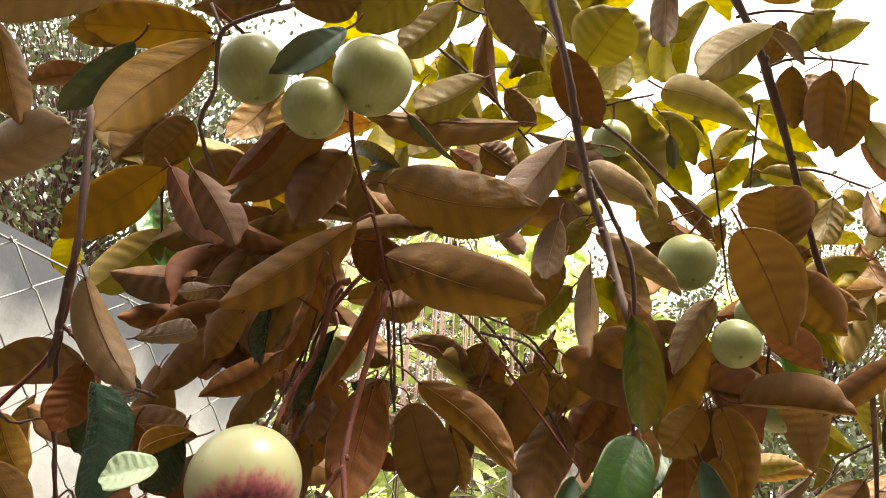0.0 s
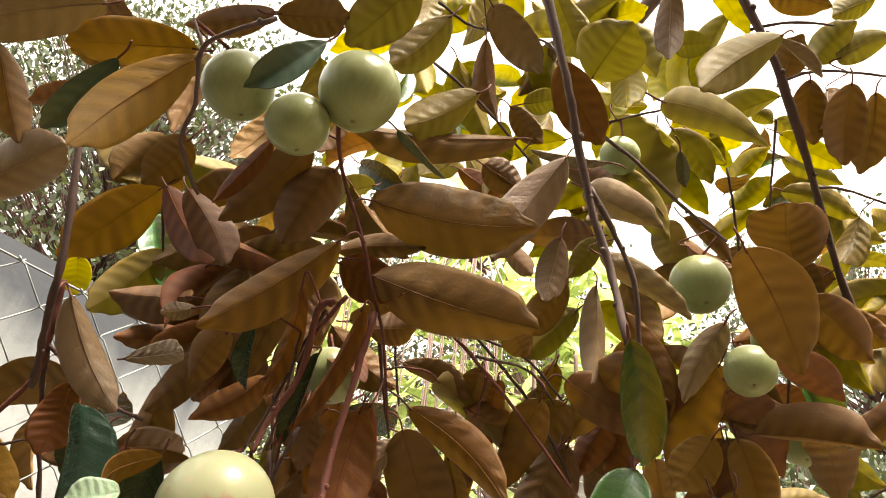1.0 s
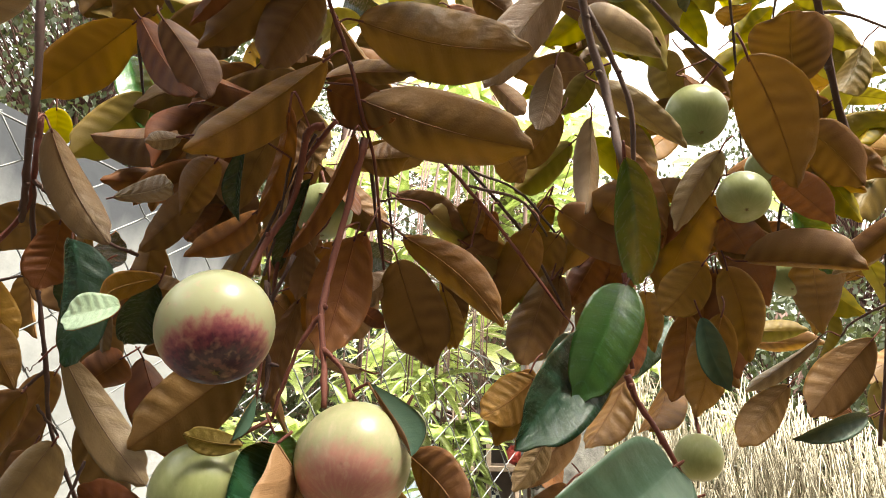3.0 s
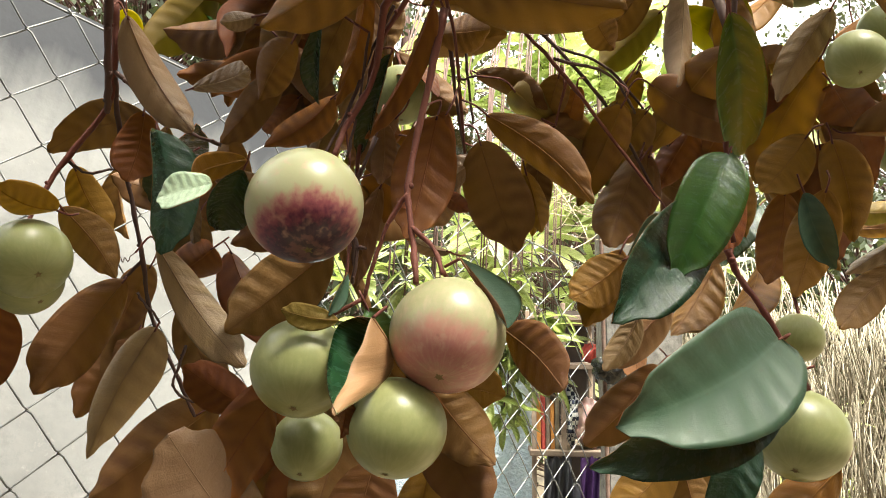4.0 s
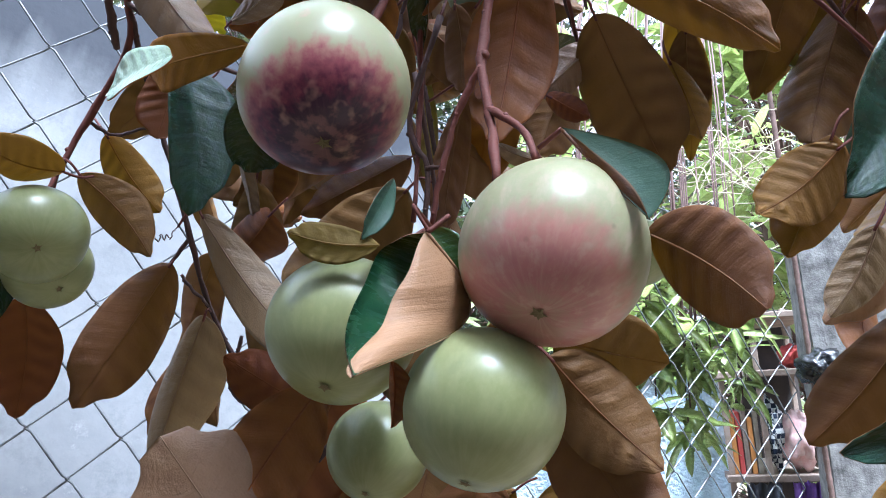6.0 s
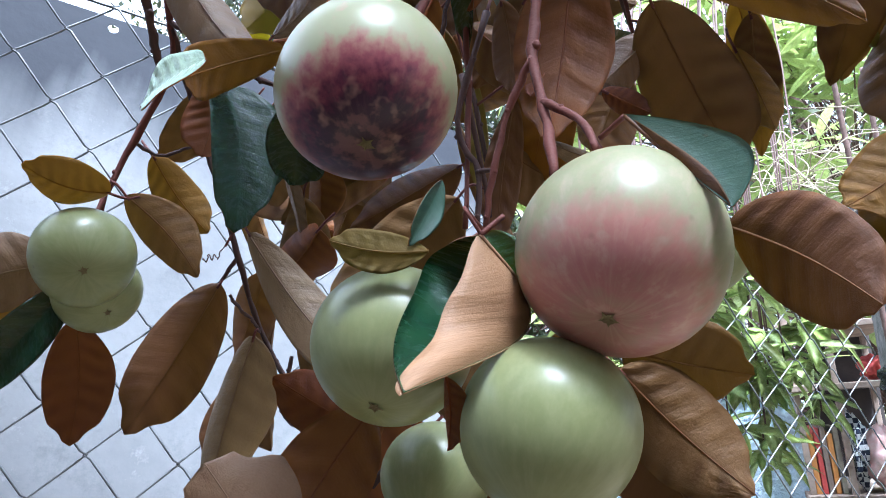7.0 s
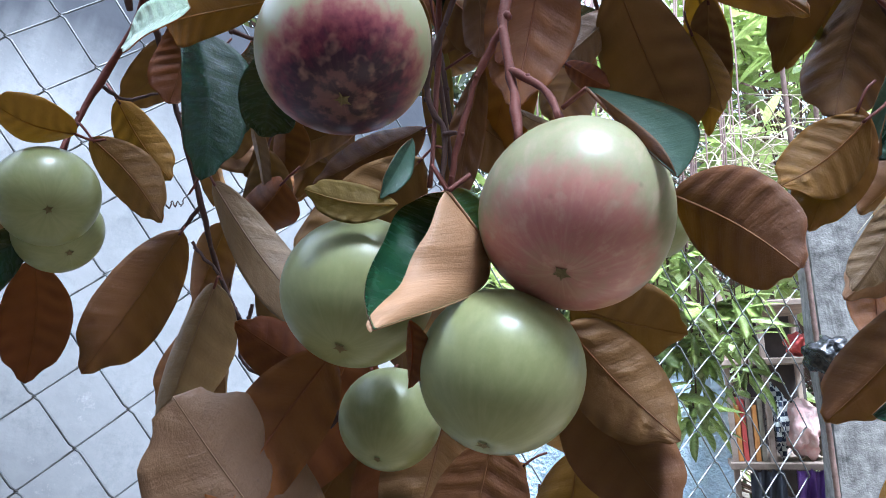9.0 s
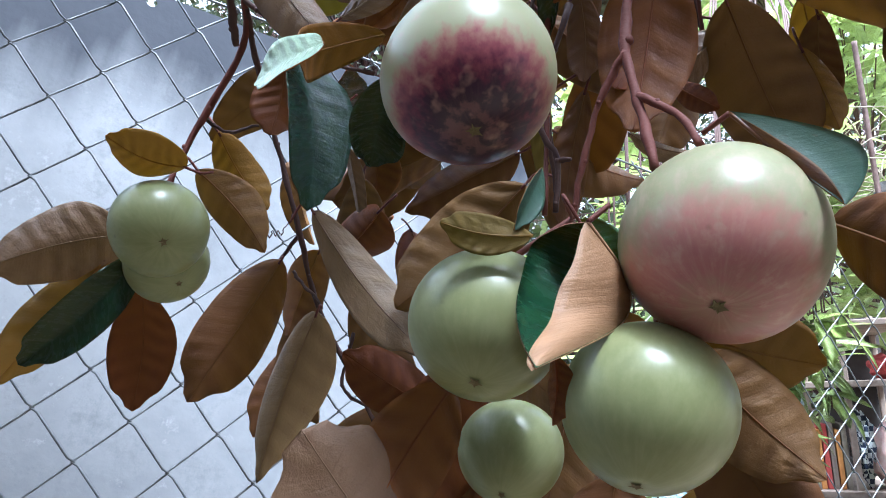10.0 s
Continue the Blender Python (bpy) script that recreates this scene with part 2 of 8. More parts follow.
def fruit_material(name, kind):
    """Skin of a star apple: pale green, ripening from the blossom end (object -z) with mottled flecks."""
    m, n, l, p = mat(name)
    co = n.new("ShaderNodeTexCoord").outputs["Object"]
    sep = node(n, l, "ShaderNodeSeparateXYZ", Vector=co)
    big = node(n, l, "ShaderNodeTexNoise", Vector=co, Scale=38.0, Detail=4.0, Roughness=0.6)
    small = node(n, l, "ShaderNodeTexNoise", Vector=co, Scale=230.0, Detail=3.0)
    flat = node(n, l, "ShaderNodeMapping", Vector=co)
    flat.inputs["Scale"].default_value = (1, 1, 0.22)
    streak = node(n, l, "ShaderNodeTexNoise", Vector=flat.outputs[0], Scale=150.0, Detail=4.0, Roughness=0.6)
    ring = node(n, l, "ShaderNodeCombineXYZ", X=sep.outputs[0], Y=sep.outputs[1])
    ray_ = n.new("ShaderNodeVectorMath")
    ray_.operation = 'NORMALIZE'
    l.new(ring.outputs[0], ray_.inputs[0])
    lift = node(n, l, "ShaderNodeCombineXYZ", Z=maths(n, l, 'MULTIPLY', sep.outputs[2], 22.0))
    turned = n.new("ShaderNodeVectorMath")
    l.new(ray_.outputs[0], turned.inputs[0])
    l.new(lift.outputs[0], turned.inputs[1])
    rays = node(n, l, "ShaderNodeTexNoise", Vector=turned.outputs[0], Scale=7.0, Detail=5.0, Roughness=0.65)
    green = mixc(n, l, big.outputs[0], (0.150, 0.160, 0.057), (0.218, 0.222, 0.090))
    green = mixc(n, l, maths(n, l, 'MULTIPLY', small.outputs[0], 0.22), green, (0.36, 0.39, 0.21))
    if kind == "green":
        col = mixc(n, l, maths(n, l, 'MULTIPLY', streak.outputs[0], 0.25), green, (0.30, 0.36, 0.16))
        f = ramp(n, l, rays.outputs[0], [(0.42, (0, 0, 0)), (0.72, (1, 1, 1))])
        col = mixc(n, l, maths(n, l, 'MULTIPLY', f, 0.4), col, (0.31, 0.325, 0.17))
    else:
        z = maths(n, l, 'DIVIDE', sep.outputs[2], 0.036)
        z = maths(n, l, 'ADD', z, maths(n, l, 'MULTIPLY', maths(n, l, 'SUBTRACT', small.outputs[0], 0.5), 0.28))
        z = maths(n, l, 'ADD', z, maths(n, l, 'MULTIPLY', maths(n, l, 'SUBTRACT', streak.outputs[0], 0.5), 0.42))
        z = maths(n, l, 'ADD', z, maths(n, l, 'MULTIPLY', maths(n, l, 'SUBTRACT', big.outputs[0], 0.5), 0.12 if kind == "purple" else 0.28))
        h = maths(n, l, 'MULTIPLY', maths(n, l, 'ADD', z, 1.0), 0.5)
        if kind == "purple":
            col = ramp(n, l, h, [(0.0, (0.13, 0.055, 0.065)), (0.03, (0.035, 0.012, 0.032)), (0.07, (0.04, 0.012, 0.036)), (0.12, (0.12, 0.022, 0.05)), (0.18, (0.25, 0.07, 0.085)), (0.24, (0.34, 0.18, 0.14)), (0.31, (0.32, 0.32, 0.19)), (1.0, (0.28, 0.30, 0.165))])
            fleck = node(n, l, "ShaderNodeTexNoise", Vector=co, Scale=150.0, Detail=2.0, Roughness=0.5)
            f = ramp(n, l, fleck.outputs[0], [(0.57, (0, 0, 0)), (0.74, (1, 1, 1))])
            gate = ramp(n, l, big.outputs[0], [(0.42, (0.1, 0.1, 0.1)), (0.60, (1, 1, 1))])
            col = mixc(n, l, maths(n, l, 'MULTIPLY', maths(n, l, 'MULTIPLY', f, gate), 0.5), col, (0.46, 0.27, 0.21))
            f = ramp(n, l, rays.outputs[0], [(0.5, (0, 0, 0)), (0.72, (1, 1, 1))])
            col = mixc(n, l, maths(n, l, 'MULTIPLY', f, 0.12), col, (0.40, 0.22, 0.17))
        else:
            col = ramp(n, l, h, [(0.0, (0.33, 0.18, 0.14)), (0.07, (0.36, 0.14, 0.135)), (0.16, (0.40, 0.185, 0.15)), (0.23, (0.34, 0.23, 0.16)), (0.31, (0.285, 0.28, 0.16)), (1.0, (0.255, 0.27, 0.135))])
            f = ramp(n, l, rays.outputs[0], [(0.48, (0, 0, 0)), (0.70, (1, 1, 1))])
            col = mixc(n, l, maths(n, l, 'MULTIPLY', f, 0.35), col, (0.48, 0.33, 0.25))
            f = ramp(n, l, rays.outputs[0], [(0.30, (1, 1, 1)), (0.44, (0, 0, 0))])
            col = mixc(n, l, maths(n, l, 'MULTIPLY', f, 0.25), col, (0.26, 0.10, 0.10))
            f = ramp(n, l, streak.outputs[0], [(0.55, (0, 0, 0)), (0.7, (1, 1, 1))])
            col = mixc(n, l, maths(n, l, 'MULTIPLY', f, 0.4), col, (0.48, 0.35, 0.27))
    dots = node(n, l, "ShaderNodeTexVoronoi", Vector=co, Scale=60.0)
    dot = ramp(n, l, dots.outputs[0], [(0.0, (1, 1, 1)), (0.085, (0, 0, 0))])
    col = mixc(n, l, maths(n, l, 'MULTIPLY', dot, 0.55), col, (0.09, 0.06, 0.03))
    l.new(col, p.inputs["Base Color"])
    p.inputs["Roughness"].default_value = 0.32
    p.inputs["Specular IOR Level"].default_value = 0.4
    p.inputs["Subsurface Weight"].default_value = 0.05
    p.inputs["Subsurface Radius"].default_value = (0.006, 0.006, 0.003)
    b = node(n, l, "ShaderNodeBump", Height=maths(n, l, 'ADD', small.outputs[0], big.outputs[0]), Strength=0.03, Distance=0.001)
    l.new(b.outputs[0], p.inputs["Normal"])
    return m


SKIN = {k: fruit_material("star_apple_skin_" + k, k) for k in ("green", "pink", "purple")}
CALYX = bark_material("calyx_brown", (0.10, 0.07, 0.03), (0.25, 0.20, 0.09), 0.8, 300)


def plain_material(name, a, b, scale, rough=0.7, metal=0.0, bump=0.3, dist=0.003, detail=6.0, space="Object"):
    m, n, l, p = mat(name)
    co = n.new("ShaderNodeTexCoord").outputs[space]
    t = node(n, l, "ShaderNodeTexNoise", Vector=co, Scale=scale, Detail=detail, Roughness=0.65)
    u = node(n, l, "ShaderNodeTexNoise", Vector=co, Scale=scale * 9, Detail=4.0)
    c = mixc(n, l, ramp(n, l, t.outputs[0], [(0.3, (0, 0, 0)), (0.7, (1, 1, 1))]), a, b)
    c = mixc(n, l, maths(n, l, 'MULTIPLY', u.outputs[0], 0.35), c, a)
    l.new(c, p.inputs["Base Color"])
    p.inputs["Roughness"].default_value, p.inputs["Metallic"].default_value = rough, metal
    bb = node(n, l, "ShaderNodeBump", Height=maths(n, l, 'ADD', t.outputs[0], u.outputs[0]), Strength=bump, Distance=dist)
    l.new(bb.outputs[0], p.inputs["Normal"])
    return m


def wall_material():
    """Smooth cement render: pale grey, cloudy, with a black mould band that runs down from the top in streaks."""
    m, n, l, p = mat("cement_render")
    co = n.new("ShaderNodeTexCoord").outputs["Object"]
    sep = node(n, l, "ShaderNodeSeparateXYZ", Vector=co)
    cloud = node(n, l, "ShaderNodeTexNoise", Vector=co, Scale=3.5, Detail=6.0, Roughness=0.6)
    fine = node(n, l, "ShaderNodeTexNoise", Vector=co, Scale=45.0, Detail=5.0)
    tall = node(n, l, "ShaderNodeMapping", Vector=co)
    tall.inputs["Scale"].default_value = (1, 1, 0.12)
    drip = node(n, l, "ShaderNodeTexNoise", Vector=tall.outputs[0], Scale=14.0, Detail=5.0)
    c = mixc(n, l, ramp(n, l, cloud.outputs[0], [(0.35, (0, 0, 0)), (0.65, (1, 1, 1))]), (0.105, 0.110, 0.120), (0.20, 0.205, 0.215))
    c = mixc(n, l, maths(n, l, 'MULTIPLY', fine.outputs[0], 0.3), c, (0.30, 0.30, 0.29))
    grime = node(n, l, "ShaderNodeTexNoise", Vector=co, Scale=14.0, Detail=10.0, Roughness=0.8)
    c = mixc(n, l, maths(n, l, 'MULTIPLY', ramp(n, l, grime.outputs[0], [(0.50, (0, 0, 0)), (0.68, (1, 1, 1))]), 0.75), c, (0.095, 0.10, 0.105))
    c = mixc(n, l, maths(n, l, 'MULTIPLY', ramp(n, l, grime.outputs[0], [(0.30, (1, 1, 1)), (0.42, (0, 0, 0))]), 0.5), c, (0.42, 0.42, 0.42))
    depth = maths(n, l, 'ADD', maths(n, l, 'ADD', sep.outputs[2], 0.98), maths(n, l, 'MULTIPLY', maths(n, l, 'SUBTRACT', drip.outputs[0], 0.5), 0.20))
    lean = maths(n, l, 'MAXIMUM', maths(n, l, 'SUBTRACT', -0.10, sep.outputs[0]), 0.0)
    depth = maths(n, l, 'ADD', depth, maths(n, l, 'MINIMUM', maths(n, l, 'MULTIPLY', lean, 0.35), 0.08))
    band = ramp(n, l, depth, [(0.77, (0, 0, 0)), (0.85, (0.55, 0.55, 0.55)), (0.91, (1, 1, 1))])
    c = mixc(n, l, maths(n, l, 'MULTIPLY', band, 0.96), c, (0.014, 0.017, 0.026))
    l.new(c, p.inputs["Base Color"])
    p.inputs["Roughness"].default_value = 0.85
    b = node(n, l, "ShaderNodeBump", Height=maths(n, l, 'ADD', fine.outputs[0], cloud.outputs[0]), Strength=0.25, Distance=0.003)
    l.new(b.outputs[0], p.inputs["Normal"])
    return m


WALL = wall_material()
SHADEWALL = plain_material("blocking_wall_plaster", (0.14, 0.12, 0.10), (0.24, 0.21, 0.18), 4, 0.9, 0.0, 0.5, 0.01)
WIRE = plain_material("galvanised_wire", (0.08, 0.085, 0.09), (0.19, 0.195, 0.20), 60, 0.5, 0.4, 0.2, 0.0005)
CONCRETE = plain_material("rough_concrete", (0.04, 0.038, 0.036), (0.25, 0.24, 0.225), 40, 0.95, 0.0, 0.35, 0.003, 12.0)
RUSTY = plain_material("rusty_steel", (0.07, 0.04, 0.03), (0.20, 0.13, 0.11), 60, 0.8, 0.2, 0.5, 0.001)
SOIL = plain_material("soil", (0.10, 0.075, 0.05), (0.22, 0.18, 0.11), 3, 0.95, 0.0, 0.8, 0.03)
STRAW = plain_material("dry_grass", (0.16, 0.14, 0.10), (0.38, 0.34, 0.27), 30, 0.85)
VINE = plain_material("dry_vine_stem", (0.26, 0.21, 0.14), (0.52, 0.46, 0.34), 40, 0.85)
WOOD = plain_material("weathered_wood", (0.14, 0.10, 0.075), (0.38, 0.30, 0.24), 18, 0.8)
TARP = plain_material("blue_tarpaulin", (0.56, 0.69, 0.82), (0.74, 0.83, 0.90), 12, 0.45, 0.0, 0.6, 0.02)
BAG = plain_material("black_plastic_bag", (0.004, 0.004, 0.005), (0.009, 0.009, 0.01), 30, 0.16, 0.0, 0.5, 0.004)
PURPLE = plain_material("purple_cloth", (0.16, 0.07, 0.30), (0.26, 0.13, 0.44), 25, 0.9)
PINK = plain_material("pink_cloth", (0.78, 0.42, 0.40), (0.90, 0.78, 0.74), 60, 0.9)
ORANGE = plain_material("orange_card", (0.55, 0.22, 0.05), (0.70, 0.34, 0.10), 20, 0.8)
REDC = plain_material("red_cloth", (0.38, 0.05, 0.05), (0.55, 0.09, 0.07), 20, 0.8)
SHADE = plain_material("shelf_shade", (0.03, 0.025, 0.022), (0.07, 0.055, 0.05), 10, 0.8)
GREYC = plain_material("grey_cloth", (0.10, 0.11, 0.14), (0.2, 0.21, 0.25), 20, 0.9)


def dotted_material():
    m, n, l, p = mat("dotted_cloth")
    co = n.new("ShaderNodeTexCoord").outputs["Object"]
    d = node(n, l, "ShaderNodeTexChecker", Vector=co, Scale=95.0)
    d.inputs["Color1"].default_value, d.inputs["Color2"].default_value = (0.02, 0.03, 0.06, 1), (0.62, 0.64, 0.64, 1)
    l.new(d.outputs[0], p.inputs["Base Color"])
    p.inputs["Roughness"].default_value = 0.9
    return m


DOTTED = dotted_material()

# ---- helpers for things ----


def part(name, bm, material, parent=None, label="", smooth=True):
    me = bpy.data.meshes.new(name)
    for f in bm.faces:
        f.smooth = smooth
    bm.to_mesh(me)
    bm.free()
    for mm in (material if isinstance(material, (list, tuple)) else [material]):
        me.materials.append(mm)
    ob = new(name, me)
    ob.parent = parent
    if label:
        ob["label"] = label
    return ob


def thing(name, label, category, group="", kind="", at=(0, 0, 0)):
    ob = new(name)
    ob.location = at
    ob.empty_display_size = 0.05
    return tagged(ob, label, category, group, kind)


def box(bm, lo, hi, m=Matrix(), bevel=0.0):
    lo, hi = Vector(lo), Vector(hi)
    r = bmesh.ops.create_cube(bm, size=1.0, matrix=m @ Matrix.Translation((lo + hi) / 2) @ Matrix.Diagonal((*(hi - lo), 1)))
    if bevel:
        es = list({e for v in r["verts"] for e in v.link_edges})
        bmesh.ops.bevel(bm, geom=es, offset=bevel, segments=2, affect='EDGES', profile=0.5)
    return bm


def smooth_path(points, steps=6):
    """Catmull-Rom through the points."""
    p = [Vector(q) for q in points]
    p = [2 * p[0] - p[1]] + p + [2 * p[-1] - p[-2]]
    out = []
    for i in range(1, len(p) - 2):
        a, b, c, d = p[i - 1:i + 3]
        for k in range(steps):
            t = k / steps
            out.append(0.5 * (2 * b + (c - a) * t + (2 * a - 5 * b + 4 * c - d) * t * t + (3 * b - a - 3 * c + d) * t ** 3))
    out.append(p[-2])
    return out


def tube(bm, points, radii, sides=7, mi=0):
    """A tube along the points with its own radius at each."""
    n = len(points)
    rings, ref = [], None
    for i, p in enumerate(points):
        d = (points[min(i + 1, n - 1)] - points[max(i - 1, 0)]).normalized()
        if ref is None:
            ref = d.orthogonal().normalized()
        ref = (ref - d * ref.dot(d))
        ref = ref.normalized() if ref.length > 1e-6 else d.orthogonal().normalized()
        side = d.cross(ref)
        r = radii[i] if isinstance(radii, (list, tuple)) else radii
        rings.append([bm.verts.new(p + (ref * math.cos(a) + side * math.sin(a)) * r) for a in (2 * math.pi * k / sides for k in range(sides))])
    for a, b in zip(rings, rings[1:]):
        for k in range(sides):
            f = bm.faces.new((a[k], a[(k + 1) % sides], b[(k + 1) % sides], b[k]))
            f.material_index = mi
    for ring, flip in ((rings[0], True), (rings[-1], False)):
        f = bm.faces.new(ring[::-1] if flip else ring)
        f.material_index = mi
    return bm


# ---- the large structure ----
bm = bmesh.new()
bmesh.ops.create_grid(bm, x_segments=60, y_segments=60, size=60)
for vtx in bm.verts:
    vtx.co.z = 0.03 * noise.noise(vtx.co * 0.5) - 0.02
tagged(part("ground", bm, SOIL), "bare brown soil with leaf litter", "ground", kind="structure")

FENCE = Vector((-0.4747, 0.7713, 1.4754))   # a knot of the netting
FENCE_DIR = Vector((math.cos(radians(49.0)), math.sin(radians(49.0)), 0.0))
MESH_U, MESH_V = (0.0809, -0.0154), (0.0087, 0.0828)   # one diamond along and up: run along the fence, rise

# thin wall of cement board behind the fence
wm = Matrix.Translation((-0.58, 1.018, 2.046)) @ Matrix.Rotation(radians(50.0), 4, 'Z') @ Matrix.Rotation(radians(10.0), 4, 'Y')
bm = bmesh.new()
HOLE = [(-0.105 + 0.0075 * math.cos(a), -0.0165 + 0.0065 * math.sin(a)) for a in (2 * math.pi * k / 14 for k in range(14))]
rings = []
for y in (0.0, 0.012):         # front and back of the board, with a small round hole near the top
    edge = [bm.verts.new((x, y, z)) for x, z in ((-2.6, -2.7), (0.55, -2.7), (0.55, 0.0), (-2.6, 0.0))]
    rim = [bm.verts.new((x, y, z + 0.5 * y)) for x, z in HOLE]
    loops_ = [bm.edges.new((r[k], r[(k + 1) % len(r)])) for r in (edge, rim) for k in range(len(r))]
    bmesh.ops.triangle_fill(bm, use_beauty=True, use_dissolve=False, edges=loops_, normal=(0, -1 if y == 0.0 else 1, 0))
    rings.append((edge, rim))
for front, back in zip(*rings):
    for k in range(len(front)):
        bm.faces.new((front[k], front[(k + 1) % len(front)], back[(k + 1) % len(front)], back[k]))
bmesh.ops.recalc_face_normals(bm, faces=bm.faces[:])
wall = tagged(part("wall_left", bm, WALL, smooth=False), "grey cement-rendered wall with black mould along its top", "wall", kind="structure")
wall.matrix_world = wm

# unseen wall behind the camera, added to cut the low frontal sky light
bm = bmesh.new()
box(bm, (-4.0, -1.6, -0.1), (4.5, -1.4, 3.5), bevel=0.01)
tagged(part("wall_rear", bm, SHADEWALL, smooth=False), "unseen plain wall added to block low sky light", "wall", kind="structure")

# ---- the star apple tree ----
tree = thing("star_apple_tree", "star apple tree with copper-backed glossy leaves and hanging fruit", "tree")
TWIG_POINTS = []


def twig(mm, tone, points):
    pts = smooth_path(points, 5)
    n = len(pts)
    rng = random.Random(int(points[0][0] * 1e4) + n)
    rad = [mm / 1000 * (1.0 - 0.3 * i / n) * (1 + 0.18 * rng.uniform(-1, 1)) for i in range(n)]
    TWIG_POINTS.extend(pts)
    bm = bmesh.new()
    tube(bm, [p + Vector([rng.uniform(-1, 1) for _ in range(3)]) * 0.0005 for p in pts], rad, 7)
    for k in range(2, n - 1, 4):       # leaf scars and buds
        d = Vector([rng.uniform(-1, 1) for _ in range(3)]).normalized()
        bmesh.ops.create_uvsphere(bm, u_segments=6, v_segments=4, radius=rad[k] * 0.9, matrix=Matrix.Translation(pts[k] + d * rad[k] * 0.7))
    return part("twig", bm, TWIG[tone], tree)


# twigs: thickness in millimetres, tone, then points along each
twig(1.9, "r", [(0.0139, 0.4777, 1.9073), (0.0213, 0.5072, 1.8669), (0.0390, 0.5283, 1.8236), (0.0473, 0.5438, 1.7919), (0.0566, 0.5708, 1.7643), (0.0600, 0.6382, 1.7259), (0.0617, 0.6859, 1.6986)])
twig(4.4, "g", [(0.1806, 0.5139, 2.1070), (0.2036, 0.5285, 1.9937), (0.2146, 0.5491, 1.9482), (0.2289, 0.5673, 1.8848), (0.2449, 0.5733, 1.8239), (0.2466, 0.5473, 1.7544)])
twig(3.0, "g", [(0.2274, 0.5669, 1.9071), (0.2529, 0.5810, 1.8652), (0.2691, 0.5904, 1.8166), (0.2731, 0.6168, 1.7452)])
twig(5.4, "d", [(0.3922, 0.5731, 2.1810), (0.4338, 0.5980, 2.0906), (0.4586, 0.6244, 2.0366), (0.4941, 0.6708, 1.9815), (0.5217, 0.7069, 1.9075), (0.5579, 0.7404, 1.8393)])
twig(1.8, "d", [(0.4423, 0.6073, 2.0716), (0.4899, 0.6091, 2.0895), (0.5828, 0.6315, 2.1061)])
twig(1.8, "d", [(0.4115, 0.5909, 2.1246), (0.4523, 0.5873, 2.1334), (0.5041, 0.5946, 2.1400)])
twig(1.9, "d", [(0.4928, 0.6696, 1.9841), (0.5286, 0.6776, 1.9886), (0.6062, 0.7084, 1.9875)])
twig(1.5, "d", [(0.4479, 0.6387, 2.0465), (0.4709, 0.7135, 2.0127), (0.4838, 0.7479, 2.0017)])
twig(3.3, "d", [(-0.1990, 0.5147, 1.9151), (-0.1886, 0.5271, 1.8023), (-0.1954, 0.5418, 1.7608), (-0.2029, 0.5622, 1.7262), (-0.2112, 0.5778, 1.7076)])
twig(3.0, "r", [(-0.2091, 0.5731, 1.7965), (-0.2123, 0.5849, 1.7564), (-0.2254, 0.6028, 1.7224), (-0.2585, 0.6057, 1.6789), (-0.2734, 0.5988, 1.6450)])
twig(2.2, "d", [(-0.2145, 0.5897, 1.7469), (-0.1953, 0.6010, 1.7295), (-0.1682, 0.6232, 1.7082), (-0.1402, 0.6292, 1.6975)])
twig(2.3, "d", [(-0.2155, 0.5919, 1.7431), (-0.2238, 0.6179, 1.7125), (-0.2231, 0.6400, 1.6667), (-0.2151, 0.6586, 1.6038), (-0.2169, 0.6844, 1.5583), (-0.1960, 0.7034, 1.5000), (-0.1855, 0.7183, 1.4672)])
twig(1.6, "d", [(-0.2151, 0.6586, 1.6038), (-0.2340, 0.6597, 1.5852)])
twig(1.4, "d", [(-0.2585, 0.6057, 1.6789), (-0.2468, 0.6176, 1.6707), (-0.2297, 0.6281, 1.6769)])
twig(3.0, "r", [(0.0499, 0.5525, 1.7745), (0.0402, 0.5600, 1.7282), (0.0295, 0.5570, 1.6690), (0.0266, 0.5490, 1.6369), (0.0319, 0.5380, 1.6020), (0.0363, 0.5200, 1.5727)])
twig(2.0, "r", [(0.0309, 0.5410, 1.6116), (0.0463, 0.5300, 1.5964), (0.0539, 0.5160, 1.5777)])
twig(1.9, "r", [(0.0266, 0.5490, 1.6369), (0.0154, 0.5510, 1.6213), (0.0039, 0.5510, 1.5909), (-0.0031, 0.5530, 1.5646)])
twig(3.0, "r", [(0.0233, 0.5241, 1.7713), (0.0105, 0.5278, 1.7642), (0.0000, 0.5491, 1.7213), (-0.0180, 0.5499, 1.6876), (-0.0231, 0.5382, 1.6624)])
twig(1.9, "r", [(0.0303, 0.5300, 1.7785), (0.0028, 0.5516, 1.7461), (-0.0119, 0.5799, 1.7075), (-0.0197, 0.5958, 1.6479), (-0.0229, 0.5845, 1.5759)])
twig(1.5, "d", [(0.0169, 0.5284, 1.7659), (-0.0056, 0.5576, 1.7400), (-0.0206, 0.5637, 1.7013), (-0.0315, 0.5424, 1.6639)])
twig(1.8, "d", [(-0.0312, 0.6217, 1.6767), (-0.0291, 0.6389, 1.6219), (-0.0289, 0.6533, 1.5876)])
twig(1.9, "r", [(0.0984, 0.5957, 1.7897), (0.1441, 0.6210, 1.7499), (0.1826, 0.6637, 1.7177), (0.2260, 0.6770, 1.6639)])
twig(1.5, "d", [(0.1337, 0.6143, 1.7624), (0.1806, 0.6452, 1.7625), (0.2058, 0.6814, 1.7508), (0.2386, 0.7493, 1.7237)])
